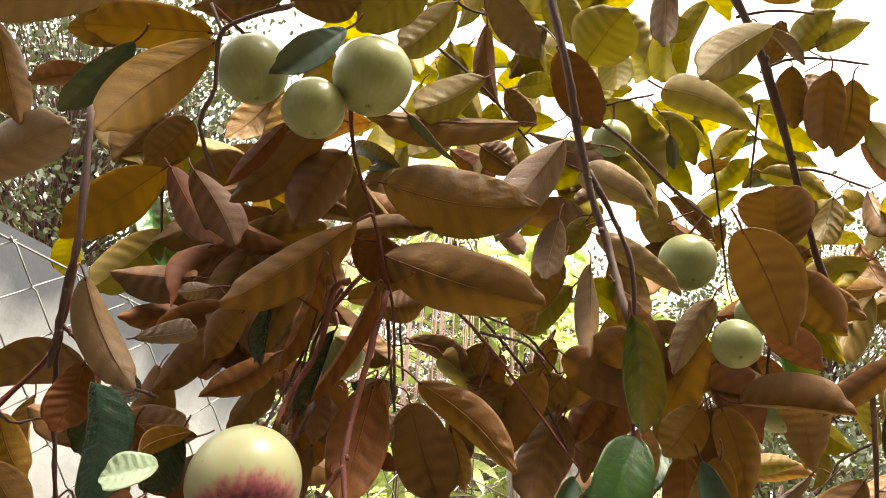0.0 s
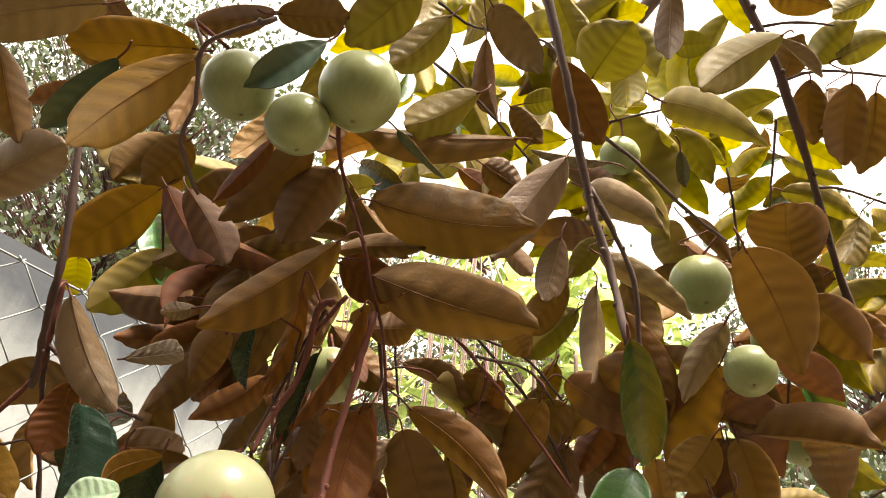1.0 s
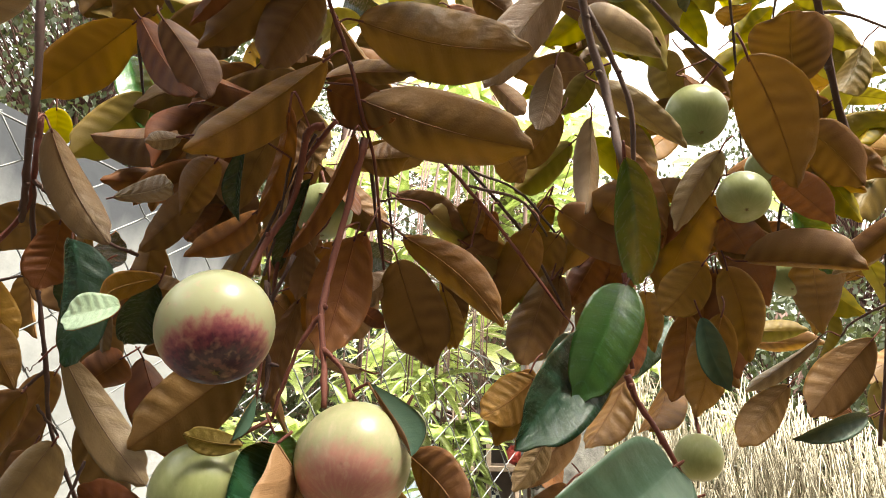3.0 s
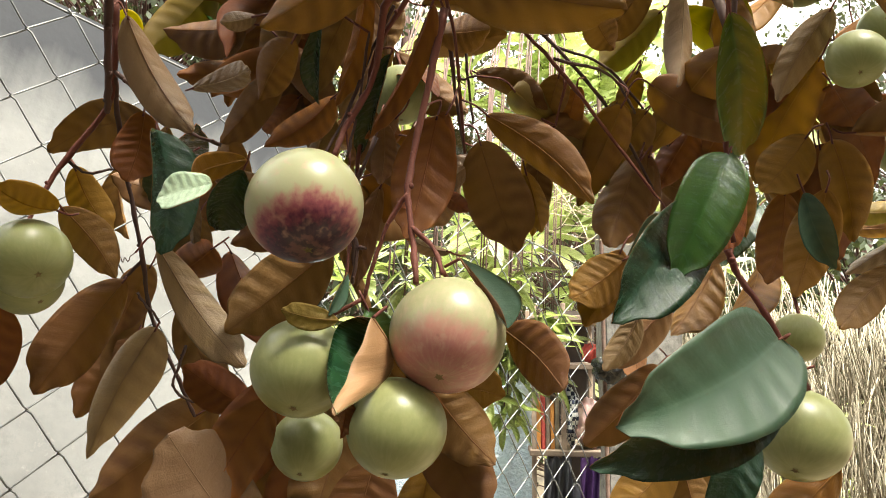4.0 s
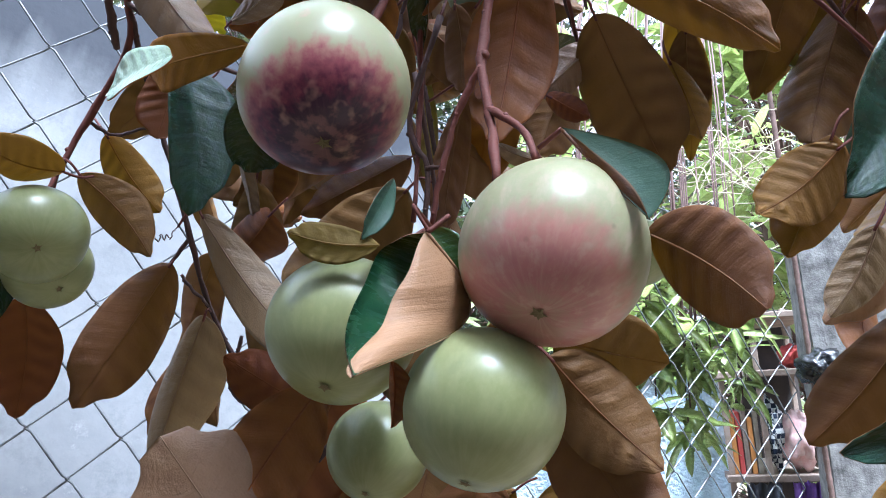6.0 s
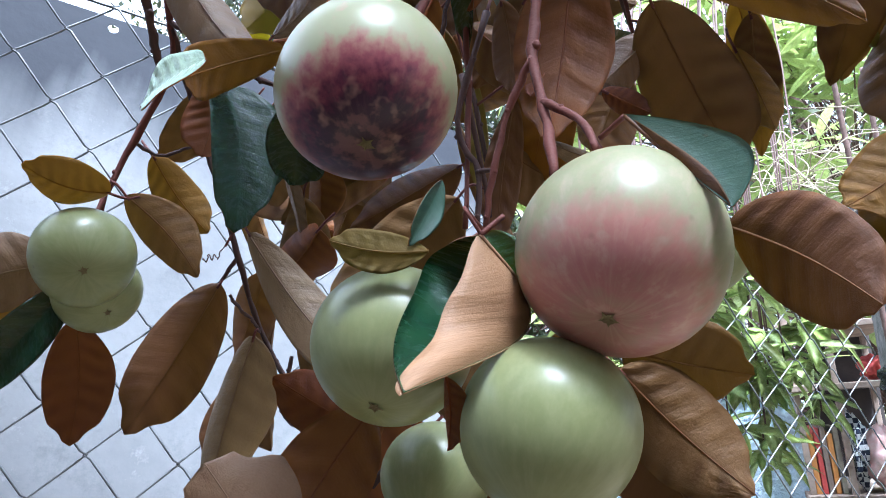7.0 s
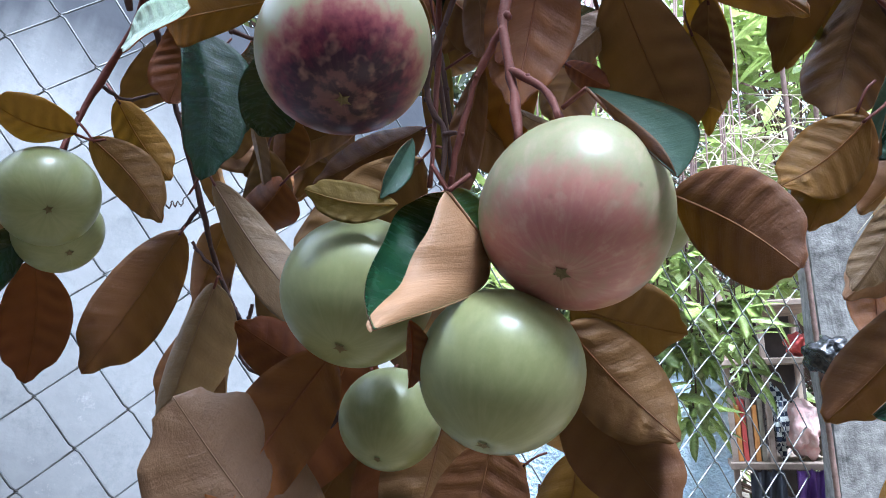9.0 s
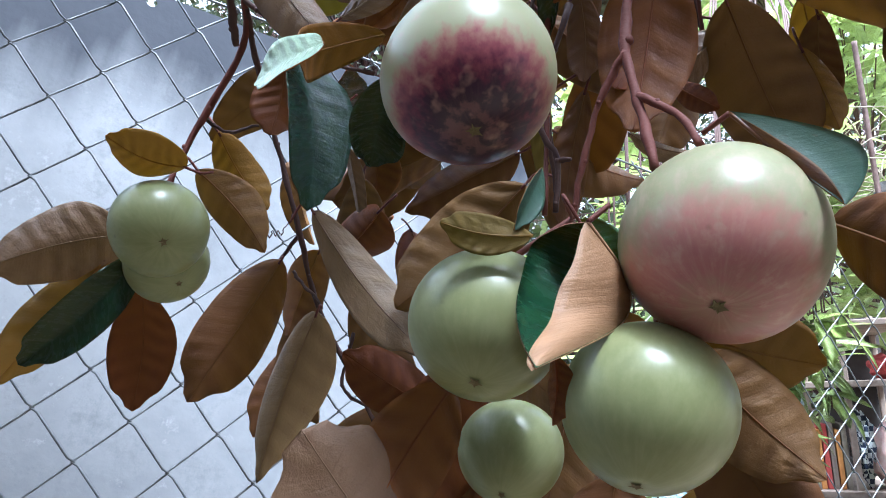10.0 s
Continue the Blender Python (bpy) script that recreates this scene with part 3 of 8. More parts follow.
twig(1.3, "r", [(0.1451, 0.6219, 1.7493), (0.1398, 0.6651, 1.7233)])
twig(2.1, "g", [(-0.0236, 0.4124, 1.9378), (-0.0504, 0.4100, 1.9236), (-0.0741, 0.4199, 1.9120), (-0.0767, 0.4360, 1.8798), (-0.0898, 0.4586, 1.8610), (-0.0819, 0.4888, 1.8361)])
twig(1.5, "g", [(-0.0724, 0.4193, 1.9124), (-0.0842, 0.4193, 1.9394)])
twig(1.5, "d", [(0.0845, 0.5679, 2.1162), (0.1229, 0.5784, 2.0958), (0.1922, 0.5834, 2.0876), (0.2095, 0.5580, 2.0346)])
twig(1.6, "d", [(0.0845, 0.5377, 2.0131), (0.1298, 0.5465, 1.9756), (0.1770, 0.5617, 1.9249)])
twig(1.9, "d", [(0.1148, 0.6527, 1.8164), (0.1557, 0.6532, 1.7707), (0.1949, 0.6841, 1.7335), (0.2319, 0.7106, 1.6764)])
twig(1.6, "d", [(0.1377, 0.6745, 1.8009), (0.1838, 0.6798, 1.7839), (0.2165, 0.6946, 1.7548), (0.2524, 0.7342, 1.7248)])
twig(2.3, "g", [(0.2570, 0.6152, 1.9956), (0.2954, 0.6204, 1.9643), (0.3467, 0.6516, 1.9364), (0.3945, 0.6797, 1.9196)])
twig(1.6, "d", [(0.4190, 0.7055, 2.0274), (0.4321, 0.7331, 1.9705), (0.4507, 0.7773, 1.8795)])
twig(1.5, "d", [(0.2546, 0.6256, 2.0165), (0.2812, 0.6155, 2.0211), (0.3165, 0.6073, 2.0273)])
twig(3.3, "d", [(0.5539, 0.7092, 1.7458), (0.6131, 0.8156, 1.6805), (0.6127, 0.8571, 1.5597)])
twig(1.6, "d", [(0.5996, 0.7891, 1.7079), (0.5728, 0.8121, 1.6909), (0.5625, 0.8207, 1.6758)])
twig(1.6, "d", [(0.6157, 0.8226, 1.6595), (0.6529, 0.8217, 1.6546)])
twig(2.7, "r", [(0.2489, 0.5697, 1.6018), (0.2554, 0.5724, 1.5840), (0.2703, 0.5667, 1.5572), (0.2951, 0.5647, 1.5067)])
twig(2.1, "r", [(0.2469, 0.5601, 1.6768), (0.2486, 0.5635, 1.6508), (0.2519, 0.5693, 1.6063)])
twig(1.8, "d", [(0.4651, 0.7285, 1.8012), (0.4630, 0.7581, 1.7529), (0.4677, 0.8196, 1.7269), (0.4635, 0.8711, 1.7013)])
twig(1.5, "d", [(0.4616, 0.7545, 1.7551), (0.4508, 0.8103, 1.7310)])
twig(1.7, "d", [(-0.1987, 0.6826, 1.9609), (-0.2033, 0.7232, 1.9200), (-0.2131, 0.7855, 1.8779), (-0.2045, 0.7940, 1.8607)])
twig(1.9, "d", [(-0.0038, 0.5889, 1.6898), (-0.0243, 0.5880, 1.6337), (-0.0160, 0.5910, 1.6063), (-0.0183, 0.5900, 1.5780)])
twig(1.3, "d", [(-0.0194, 0.5607, 1.6666), (-0.0139, 0.5672, 1.7057), (-0.0016, 0.5366, 1.7501)])
twig(1.5, "d", [(-0.0160, 0.5910, 1.6063), (-0.0081, 0.5880, 1.6041)])
twig(1.7, "d", [(0.0506, 0.6047, 1.7725), (0.0555, 0.6483, 1.7351), (0.0615, 0.6923, 1.7010)])
twig(1.2, "d", [(0.0557, 0.6269, 1.7496), (0.0726, 0.6228, 1.7518)])
twig(1.6, "d", [(0.0604, 0.6496, 1.8117), (0.0644, 0.6615, 1.7616), (0.0680, 0.6928, 1.7347)])
twig(1.6, "d", [(-0.0795, 0.5853, 1.4578), (-0.0681, 0.5858, 1.4729), (-0.0572, 0.5873, 1.4829)])
twig(1.7, "d", [(-0.0360, 0.6539, 1.6830), (-0.0324, 0.6659, 1.6332), (-0.0193, 0.6712, 1.6287)])
twig(0.5, "d", [(-0.2305, 0.6417, 1.6021), (-0.2286, 0.6428, 1.5998), (-0.2264, 0.6426, 1.6038), (-0.2249, 0.6438, 1.6004), (-0.2228, 0.6437, 1.6040), (-0.2209, 0.6449, 1.6010), (-0.2180, 0.6447, 1.6061), (-0.2149, 0.6451, 1.6086)])
twig(1.4, "g", [(-0.1700, 0.6540, 1.5317), (-0.1770, 0.6564, 1.5108), (-0.1805, 0.6579, 1.4986), (-0.1738, 0.6621, 1.4885), (-0.1622, 0.6667, 1.4839)])
twig(1.3, "g", [(-0.2103, 0.6431, 1.5746), (-0.2042, 0.6471, 1.5650), (-0.1972, 0.6510, 1.5569), (-0.1937, 0.6536, 1.5496)])

LEAF_COUNT = [0]


def leaf_mesh(length, width, arch, fold, rng, pleat=1.0, full=0.0, ns=38, nw=6, thick=0.0005):
    """A leaf in its own axes: x from base to tip, y across, z the upper face. Returns a bmesh with two materials."""
    bm = bmesh.new()
    uv = bm.loops.layers.uv.new("UVMap")
    wob = [rng.uniform(0, 6.28) for _ in range(6)]
    skew, curl, droop = rng.uniform(-0.05, 0.05), rng.uniform(-0.10, 0.10), rng.uniform(0.0, 0.08)
    twist, cup = rng.uniform(-0.6, 0.6), rng.uniform(-0.25, 0.45)
    pleats, depth = rng.uniform(7.0, 10.0), rng.choice((0.005, 0.009, 0.013, 0.019)) * pleat
    fuller, point = full or rng.uniform(0.50, 0.68), rng.uniform(-0.14, 0.14)
    fold += rng.uniform(4, 30) * min(1.0, pleat) if fold < 30 else 0.0
    beat = rng.uniform(0, 6.28)
    top, under, coords = [], [], {}
    for i in range(ns + 1):
        s = i / ns
        half = width / 2 * (4 * s * (1 - s)) ** fuller * (1 + point * math.sin(3.1 * (s - 0.5)))
        if s > 0.86:
            u = (s - 0.86) / 0.14
            half *= 1 - 0.8 * u * (1 - u) * 1.6
        half = max(half, width * 0.012)
        row_t, row_u = [], []
        turn = twist * (s - 0.5)
        for j in range(-nw, nw + 1):
            q = j / nw
            side = half * (1 + 0.022 * math.sin(wob[0 if q > 0 else 1] + s * 9) + 0.004 * math.sin(wob[4] + s * 33))
            y = side * q * math.cos(radians(fold) * abs(q) ** 0.5)
            z = abs(side * q) * math.sin(radians(fold)) * (0.55 + 0.45 * abs(q))
            z -= cup * side * q * q * 0.6
            z += curl * side * q
            # pleats between the side veins, and a wavy margin
            z += depth * min(width, 0.055) * (0.6 + 0.5 * math.sin(beat + 5 * s + q)) * math.sin(2 * math.pi * pleats * (s - 0.13 * abs(q)) + wob[2] + 1.2 * math.sin(beat + 7 * s)) * min(1.0, 2.2 * abs(q)) * (1 - 0.65 * q * q) * min(1.0, 6 * s, 6 * (1 - s))
            z += 0.03 * width * math.sin(wob[3] + s * 8 + (2.0 if q > 0 else 0.0)) * abs(q) ** 2
            y, z = y * math.cos(turn) - z * math.sin(turn), y * math.sin(turn) + z * math.cos(turn)
            y += length * skew * math.sin(math.pi * s)
            z += arch * length * math.sin(math.pi * s) + droop * length * s * (1 - s)
            x = s * length
            vt = bm.verts.new((x, y, z + thick))
            vu = bm.verts.new((x, y, z))
            coords[vt] = coords[vu] = (s, 0.5 + 0.5 * q)
            row_t.append(vt)
            row_u.append(vu)
        top.append(row_t)
        under.append(row_u)
    m = 2 * nw
    for i in range(ns):
        for j in range(m):
            f = bm.faces.new((top[i][j], top[i + 1][j], top[i + 1][j + 1], top[i][j + 1]))
            f.material_index = 0
            f = bm.faces.new((under[i][j], under[i][j + 1], under[i + 1][j + 1], under[i + 1][j]))
            f.material_index = 1
        for j in (0, m):
            f = bm.faces.new((top[i][j], under[i][j], under[i + 1][j], top[i + 1][j]) if j == 0 else (top[i][j], top[i + 1][j], under[i + 1][j], under[i][j]))
            f.material_index = 1
    for i in (0, ns):
        for j in range(m):
            q = (top[i][j], top[i][j + 1], under[i][j + 1], under[i][j])
            f = bm.faces.new(q if i == 0 else q[::-1])
            f.material_index = 1
    for f in bm.faces:
        for lp in f.loops:
            lp[uv].uv = coords[lp.vert]
    # midrib: a low keel along the underside
    keel = [under[i][nw].co - Vector((0, 0, 0.0001)) for i in range(0, ns + 1, 2)]
    tube(bm, keel, [0.0005 * (1 - 0.8 * i / (ns / 2)) + 0.0001 for i in range(len(keel))], 5, 1)
    return bm


OUTER = {"verts": [], "faces": [], "mats": [], "uvs": []}
LEAF_MATS = []


def leaf(tone, base, tip, up, width, arch, fold, outer=False, pleat=1.0, full=0.0, stalk=True):
    base, tip, up = Vector(base), Vector(tip), Vector(up)
    LEAF_COUNT[0] += 1
    rng = random.Random(LEAF_COUNT[0] * 7 + 1)
    x = (tip - base).normalized()
    y = up.cross(x).normalized()
    z = x.cross(y)
    m = Matrix((x, y, z)).transposed().to_4x4()
    m.translation = base
    bm = leaf_mesh((tip - base).length, width * 1.1, arch, fold, rng, pleat * (1.7 if tone in 'vn' else 1.0), full)
    # stalk to the nearest twig
    near = min(TWIG_POINTS, key=lambda p: (p - base).length)
    inv = m.inverted()
    if (near - base).length < 0.04:
        end = inv @ near
    else:
        end = Vector((-0.016, rng.uniform(-0.004, 0.004), 0.004))
    bend = Vector((-min(0.012, end.length * 0.5), 0, 0))
    if stalk:
        tube(bm, smooth_path([(0.004, 0, 0), bend, end], 4), 0.0009, 5, 2)
    over, below, words = TONES[tone]
    if outer:
        slots = []
        for mm in (over, below, TWIG["r"]):
            if mm not in LEAF_MATS:
                LEAF_MATS.append(mm)
            slots.append(LEAF_MATS.index(mm))
        start, uv = len(OUTER["verts"]), bm.loops.layers.uv.active
        bm.verts.index_update()
        OUTER["verts"] += [m @ v.co for v in bm.verts]
        for f in bm.faces:
            OUTER["faces"].append([start + v.index for v in f.verts])
            OUTER["mats"].append(slots[f.material_index])
            for lp in f.loops:
                OUTER["uvs"].extend((lp[uv].uv.x, lp[uv].uv.y))
        bm.free()
        return None
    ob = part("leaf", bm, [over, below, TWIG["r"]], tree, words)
    ob.matrix_world = m
    return ob


def folded_leaf(tone, midrib, near, far, label, curve=0.18):
    """A leaf folded along its midrib: each half rises from the midrib towards its own margin point; the upper face lies inside."""
    rib = smooth_path(midrib, 12)
    n, nw = len(rib) - 1, 7
    halfway = rib[n // 2]
    sides = (Vector(near) - halfway, Vector(far) - halfway)
    bm = bmesh.new()
    uv = bm.loops.layers.uv.new("UVMap")
    for hand, (d, other) in enumerate((sides, sides[::-1])):
        inner, outer_ = [], []
        for i, p in enumerate(rib):
            t = (rib[min(i + 1, n)] - rib[max(i - 1, 0)]).normalized()
            grow = max(math.sin(math.pi * (i / n) ** 1.15) ** 0.8, 0.02)
            inside = t.cross(d).normalized()
            inside = inside if inside.dot(other) > 0 else -inside
            row_i, row_o = [], []
            for j in range(nw + 1):
                q = j / nw
                c = p + d * grow * q + inside * d.length * grow * curve * math.sin(math.pi * q) * -1 + inside * 0.0006 * math.sin(i * 0.35 + 2 * q) * q
                row_i.append((bm.verts.new(c + inside * 0.0004), (i / n, 0.5 + (0.5 if hand else -0.5) * q)))
                row_o.append((bm.verts.new(c), (i / n, 0.5 + (0.5 if hand else -0.5) * q)))
            inner.append(row_i)
            outer_.append(row_o)
        for rows_, mi in ((inner, 0), (outer_, 1)):
            for a, b in zip(rows_, rows_[1:]):
                for j in range(nw):
                    quad = (a[j], a[j + 1], b[j + 1], b[j])
                    f = bm.faces.new([v[0] for v in quad])
                    f.material_index = mi
                    for lp, v in zip(f.loops, quad):
                        lp[uv].uv = v[1]
        for a, b, c, d_ in zip(inner, inner[1:], outer_, outer_[1:]):
            f = bm.faces.new((a[nw][0], b[nw][0], d_[nw][0], c[nw][0]))
            f.material_index = 1
    tube(bm, rib, [0.0009 * (1 - 0.8 * i / n) for i in range(n + 1)], 5, 1)
    near_twig = min(TWIG_POINTS, key=lambda p: (p - rib[0]).length)
    reach = min(1.0, 0.012 / (near_twig - rib[0]).length)
    tube(bm, smooth_path([rib[0], rib[0].lerp(near_twig, 0.5 * reach), rib[0].lerp(near_twig, reach)], 4), 0.0011, 5, 2)
    over, below, _ = TONES[tone]
    return part("leaf", bm, [over, below, TWIG["r"]], tree, label)


# leaves: surface tone, base, tip, direction of the upper face, width, arch, fold
leaf("a", (0.0431, 0.5223, 1.8571), (0.1804, 0.5541, 1.8579), (-0.20, 0.85, 0.48), 0.0638, 0.05, 12)
leaf("a", (0.0469, 0.5399, 1.8000), (0.1751, 0.5278, 1.7592), (0.27, 0.85, 0.45), 0.0568, 0.06, 15)
leaf("b", (0.0262, 0.4957, 1.8081), (-0.0679, 0.5024, 1.7388), (-0.11, 0.99, -0.07), 0.0499, 0.08, 15)
leaf("a", (0.1591, 0.5221, 1.9235), (0.0252, 0.4898, 1.9032), (-0.22, 0.97, -0.08), 0.0390, 0.03, 20)
leaf("c", (0.1257, 0.5056, 1.9565), (0.0664, 0.4887, 1.9067), (-0.49, 0.81, 0.31), 0.0413, 0.03, 8)
leaf("c", (0.0715, 0.4469, 2.0144), (0.0170, 0.4618, 1.9610), (-0.30, 0.80, 0.53), 0.0426, 0.03, 8)
leaf("c", (0.0989, 0.4849, 2.0194), (0.0510, 0.4831, 1.9595), (-0.43, 0.85, 0.32), 0.0400, 0.03, 8)
leaf("a", (0.1320, 0.5415, 2.0483), (0.1456, 0.5672, 1.9747), (-0.24, 0.93, 0.28), 0.0306, 0.03, 25)
leaf("r", (0.1967, 0.5298, 2.0123), (0.2388, 0.5557, 1.9455), (0.20, 0.82, 0.54), 0.0406, 0.05, 10)
leaf("c", (0.2449, 0.6073, 2.0607), (0.2786, 0.5604, 2.0966), (0.15, 0.79, 0.60), 0.0673, 0.03, 8)
leaf("c", (0.2594, 0.4558, 1.9179), (0.3738, 0.5282, 1.9327), (-0.48, 0.52, 0.71), 0.0358, 0.04, 10)
leaf("c", (0.3605, 0.4533, 1.9877), (0.2827, 0.4406, 1.9192), (-0.33, 0.93, 0.17), 0.0375, 0.03, 8)
leaf("p", (0.4230, 0.5683, 2.0917), (0.4624, 0.5712, 2.0468), (0.75, 0.07, 0.66), 0.0222, 0.05, 25)
leaf("a", (0.4502, 0.6206, 2.0843), (0.4676, 0.5923, 2.1235), (0.34, 0.83, 0.45), 0.0379, 0.03, 8)
leaf("a", (0.4731, 0.6061, 2.0751), (0.4851, 0.6429, 2.0192), (0.44, 0.71, 0.56), 0.0375, 0.04, 12)
leaf("a", (0.4970, 0.5794, 2.0511), (0.4940, 0.6153, 1.9765), (0.48, 0.80, 0.37), 0.0399, 0.04, 12)
leaf("a", (0.5320, 0.5972, 2.0553), (0.5199, 0.6337, 1.9793), (0.62, 0.74, 0.26), 0.0364, 0.04, 12)
leaf("c", (0.4863, 0.6176, 2.1117), (0.5289, 0.5924, 2.1454), (0.18, 0.88, 0.43), 0.0408, 0.03, 8)
leaf("c", (0.5152, 0.6172, 2.1136), (0.5765, 0.6039, 2.1431), (-0.02, 0.90, 0.44), 0.0350, 0.03, 8)
leaf("a", (0.3707, 0.5186, 1.8124), (0.3518, 0.4807, 1.8502), (0.32, 0.59, 0.75), 0.0626, 0.12, 15)
leaf("a", (0.3048, 0.4571, 1.7989), (0.3585, 0.5103, 1.7291), (0.53, 0.74, 0.42), 0.0482, 0.06, 12)
leaf("r", (0.3681, 0.5533, 1.7553), (0.4583, 0.6329, 1.7445), (-0.18, 0.42, 0.89), 0.0332, 0.03, 15)
leaf("p", (0.3660, 0.6424, 1.8158), (0.3313, 0.6765, 1.7465), (0.23, 0.97, 0.08), 0.0359, 0.04, 15)
leaf("g", (0.2401, 0.5206, 1.7530), (0.2681, 0.5943, 1.6757), (-0.25, -0.93, -0.27), 0.0398, 0.03, 18)
leaf("p", (0.2474, 0.6205, 1.8681), (0.3343, 0.6420, 1.8157), (0.21, 0.56, 0.80), 0.0311, 0.04, 22)
leaf("a", (0.2783, 0.6608, 1.8277), (0.3283, 0.6940, 1.7526), (0.18, 0.88, 0.44), 0.0340, 0.04, 15)
leaf("p", (0.2552, 0.6718, 1.8591), (0.2461, 0.6709, 1.7590), (-0.17, 0.98, -0.07), 0.0279, 0.03, 20)
leaf("p", (0.2098, 0.6126, 1.8800), (0.1951, 0.6228, 1.8194), (0.07, 0.99, 0.13), 0.0309, 0.04, 15)
leaf("p", (0.2131, 0.5875, 1.9517), (0.1424, 0.5749, 1.8342), (-0.22, 0.98, 0.01), 0.0435, 0.05, 12)
leaf("p", (0.2359, 0.6122, 1.9323), (0.3263, 0.6674, 1.9230), (-0.33, 0.45, 0.83), 0.0433, 0.10, 18)
leaf("c", (0.2771, 0.6670, 1.9974), (0.3406, 0.6957, 1.9248), (0.18, 0.80, 0.57), 0.0382, 0.05, 12)
leaf("c", (0.2899, 0.6851, 2.0736), (0.3580, 0.7078, 1.9804), (0.31, 0.83, 0.47), 0.0788, 0.03, 8)
leaf("y", (0.3912, 0.7607, 2.1124), (0.4523, 0.7769, 2.0808), (0.14, 0.75, 0.65), 0.0311, 0.03, 8)
leaf("c", (0.3660, 0.7161, 2.0838), (0.4167, 0.7437, 2.0280), (0.25, 0.76, 0.60), 0.0359, 0.03, 8)
leaf("y", (0.4521, 0.7720, 2.0507), (0.5000, 0.7528, 2.0923), (0.12, 0.95, 0.30), 0.0346, 0.03, 8)
leaf("y", (0.4536, 0.7862, 2.0214), (0.5017, 0.7691, 2.0587), (0.12, 0.95, 0.29), 0.0319, 0.03, 8)
leaf("y", (0.4357, 0.8014, 1.9892), (0.4898, 0.7878, 2.0194), (0.08, 0.95, 0.30), 0.0291, 0.03, 8)
leaf("y", (0.5025, 0.7317, 2.0961), (0.5816, 0.7489, 2.0630), (0.13, 0.71, 0.69), 0.0312, 0.03, 8)
leaf("c", (0.5145, 0.7581, 2.0817), (0.5935, 0.7726, 2.0541), (0.10, 0.74, 0.67), 0.0278, 0.03, 8)
leaf("c", (0.4961, 0.7392, 2.0201), (0.5895, 0.7512, 1.9984), (0.04, 0.79, 0.61), 0.0329, 0.03, 8)
leaf("c", (0.5346, 0.7550, 1.9886), (0.6224, 0.7642, 1.9725), (0.02, 0.82, 0.57), 0.0435, 0.03, 8)
leaf("c", (0.4759, 0.7343, 2.1299), (0.5015, 0.7407, 2.1174), (0.16, 0.70, 0.69), 0.0236, 0.03, 8)
leaf("c", (0.3720, 0.7002, 2.1969), (0.4182, 0.6984, 2.2022), (-0.04, 0.76, 0.64), 0.0346, 0.03, 8)
leaf("p", (-0.1836, 0.4734, 2.0013), (-0.2877, 0.4672, 1.9669), (-0.27, 0.68, 0.68), 0.0499, 0.04, 10)
leaf("b", (-0.0877, 0.4434, 1.9335), (-0.1696, 0.4199, 1.9143), (-0.52, 0.38, 0.76), 0.0364, 0.08, 15)
leaf("b", (-0.0794, 0.4299, 1.9150), (-0.1314, 0.3984, 1.8156), (-0.64, 0.77, -0.02), 0.0417, 0.07, 12)
leaf("t", (-0.1391, 0.4355, 1.9148), (-0.1897, 0.4547, 1.8647), (0.57, -0.50, -0.65), 0.0230, 0.02, 20)
leaf("p", (-0.3470, 0.6097, 1.8883), (-0.2472, 0.5796, 1.9321), (-0.10, 0.70, 0.71), 0.0568, 0.05, 10)
leaf("a", (-0.3190, 0.5473, 2.0185), (-0.2953, 0.5879, 1.9351), (-0.48, 0.83, 0.27), 0.0446, 0.04, 10)
leaf("b", (-0.1806, 0.6458, 1.9279), (-0.2754, 0.6680, 1.8572), (-0.24, 0.79, 0.57), 0.0564, 0.06, 10)
leaf("c", (-0.2061, 0.7508, 1.9066), (-0.2626, 0.7262, 1.8245), (-0.56, 0.81, 0.14), 0.0515, 0.03, 8)
leaf("c", (-0.2143, 0.7861, 1.8767), (-0.1314, 0.7512, 1.8814), (0.20, 0.85, 0.48), 0.0450, 0.03, 10)
leaf("y", (-0.3796, 0.8923, 1.9573), (-0.3833, 0.9150, 1.9100), (-0.46, 0.79, 0.41), 0.0363, 0.03, 8)
leaf("p", (-0.1922, 0.5604, 1.7784), (-0.1425, 0.5785, 1.6922), (-0.39, 0.86, -0.33), 0.0375, 0.05, 18)
leaf("p", (-0.1760, 0.6448, 1.7526), (-0.1066, 0.5925, 1.7482), (0.43, 0.66, 0.62), 0.0214, 0.06, 15)
leaf("p", (-0.0857, 0.5452, 1.7681), (-0.1100, 0.5388, 1.7605), (-0.65, 0.73, 0.18), 0.0157, 0.06, 15)
leaf("a", (-0.0603, 0.5536, 1.7537), (-0.0950, 0.5851, 1.7187), (-0.35, 0.92, 0.19), 0.0330, 0.06, 12)
leaf("r", (-0.0371, 0.5020, 1.8966), (-0.0833, 0.5238, 1.8485), (0.10, 0.98, 0.19), 0.0189, 0.05, 20)
leaf("d", (-0.0072, 0.5030, 1.8955), (-0.0868, 0.5549, 1.8493), (-0.03, 0.74, 0.67), 0.0460, 0.05, 10)
leaf("r", (-0.1651, 0.6182, 1.9165), (-0.0996, 0.5991, 1.8299), (-0.01, 1.00, -0.05), 0.0345, 0.05, 12)
leaf("d", (-0.1351, 0.5969, 1.9019), (-0.0862, 0.5959, 1.8270), (-0.13, 0.99, 0.10), 0.0397, 0.05, 12)
leaf("d", (0.0121, 0.5192, 1.8832), (-0.0271, 0.5377, 1.8228), (-0.23, 0.88, 0.42), 0.0510, 0.05, 10)
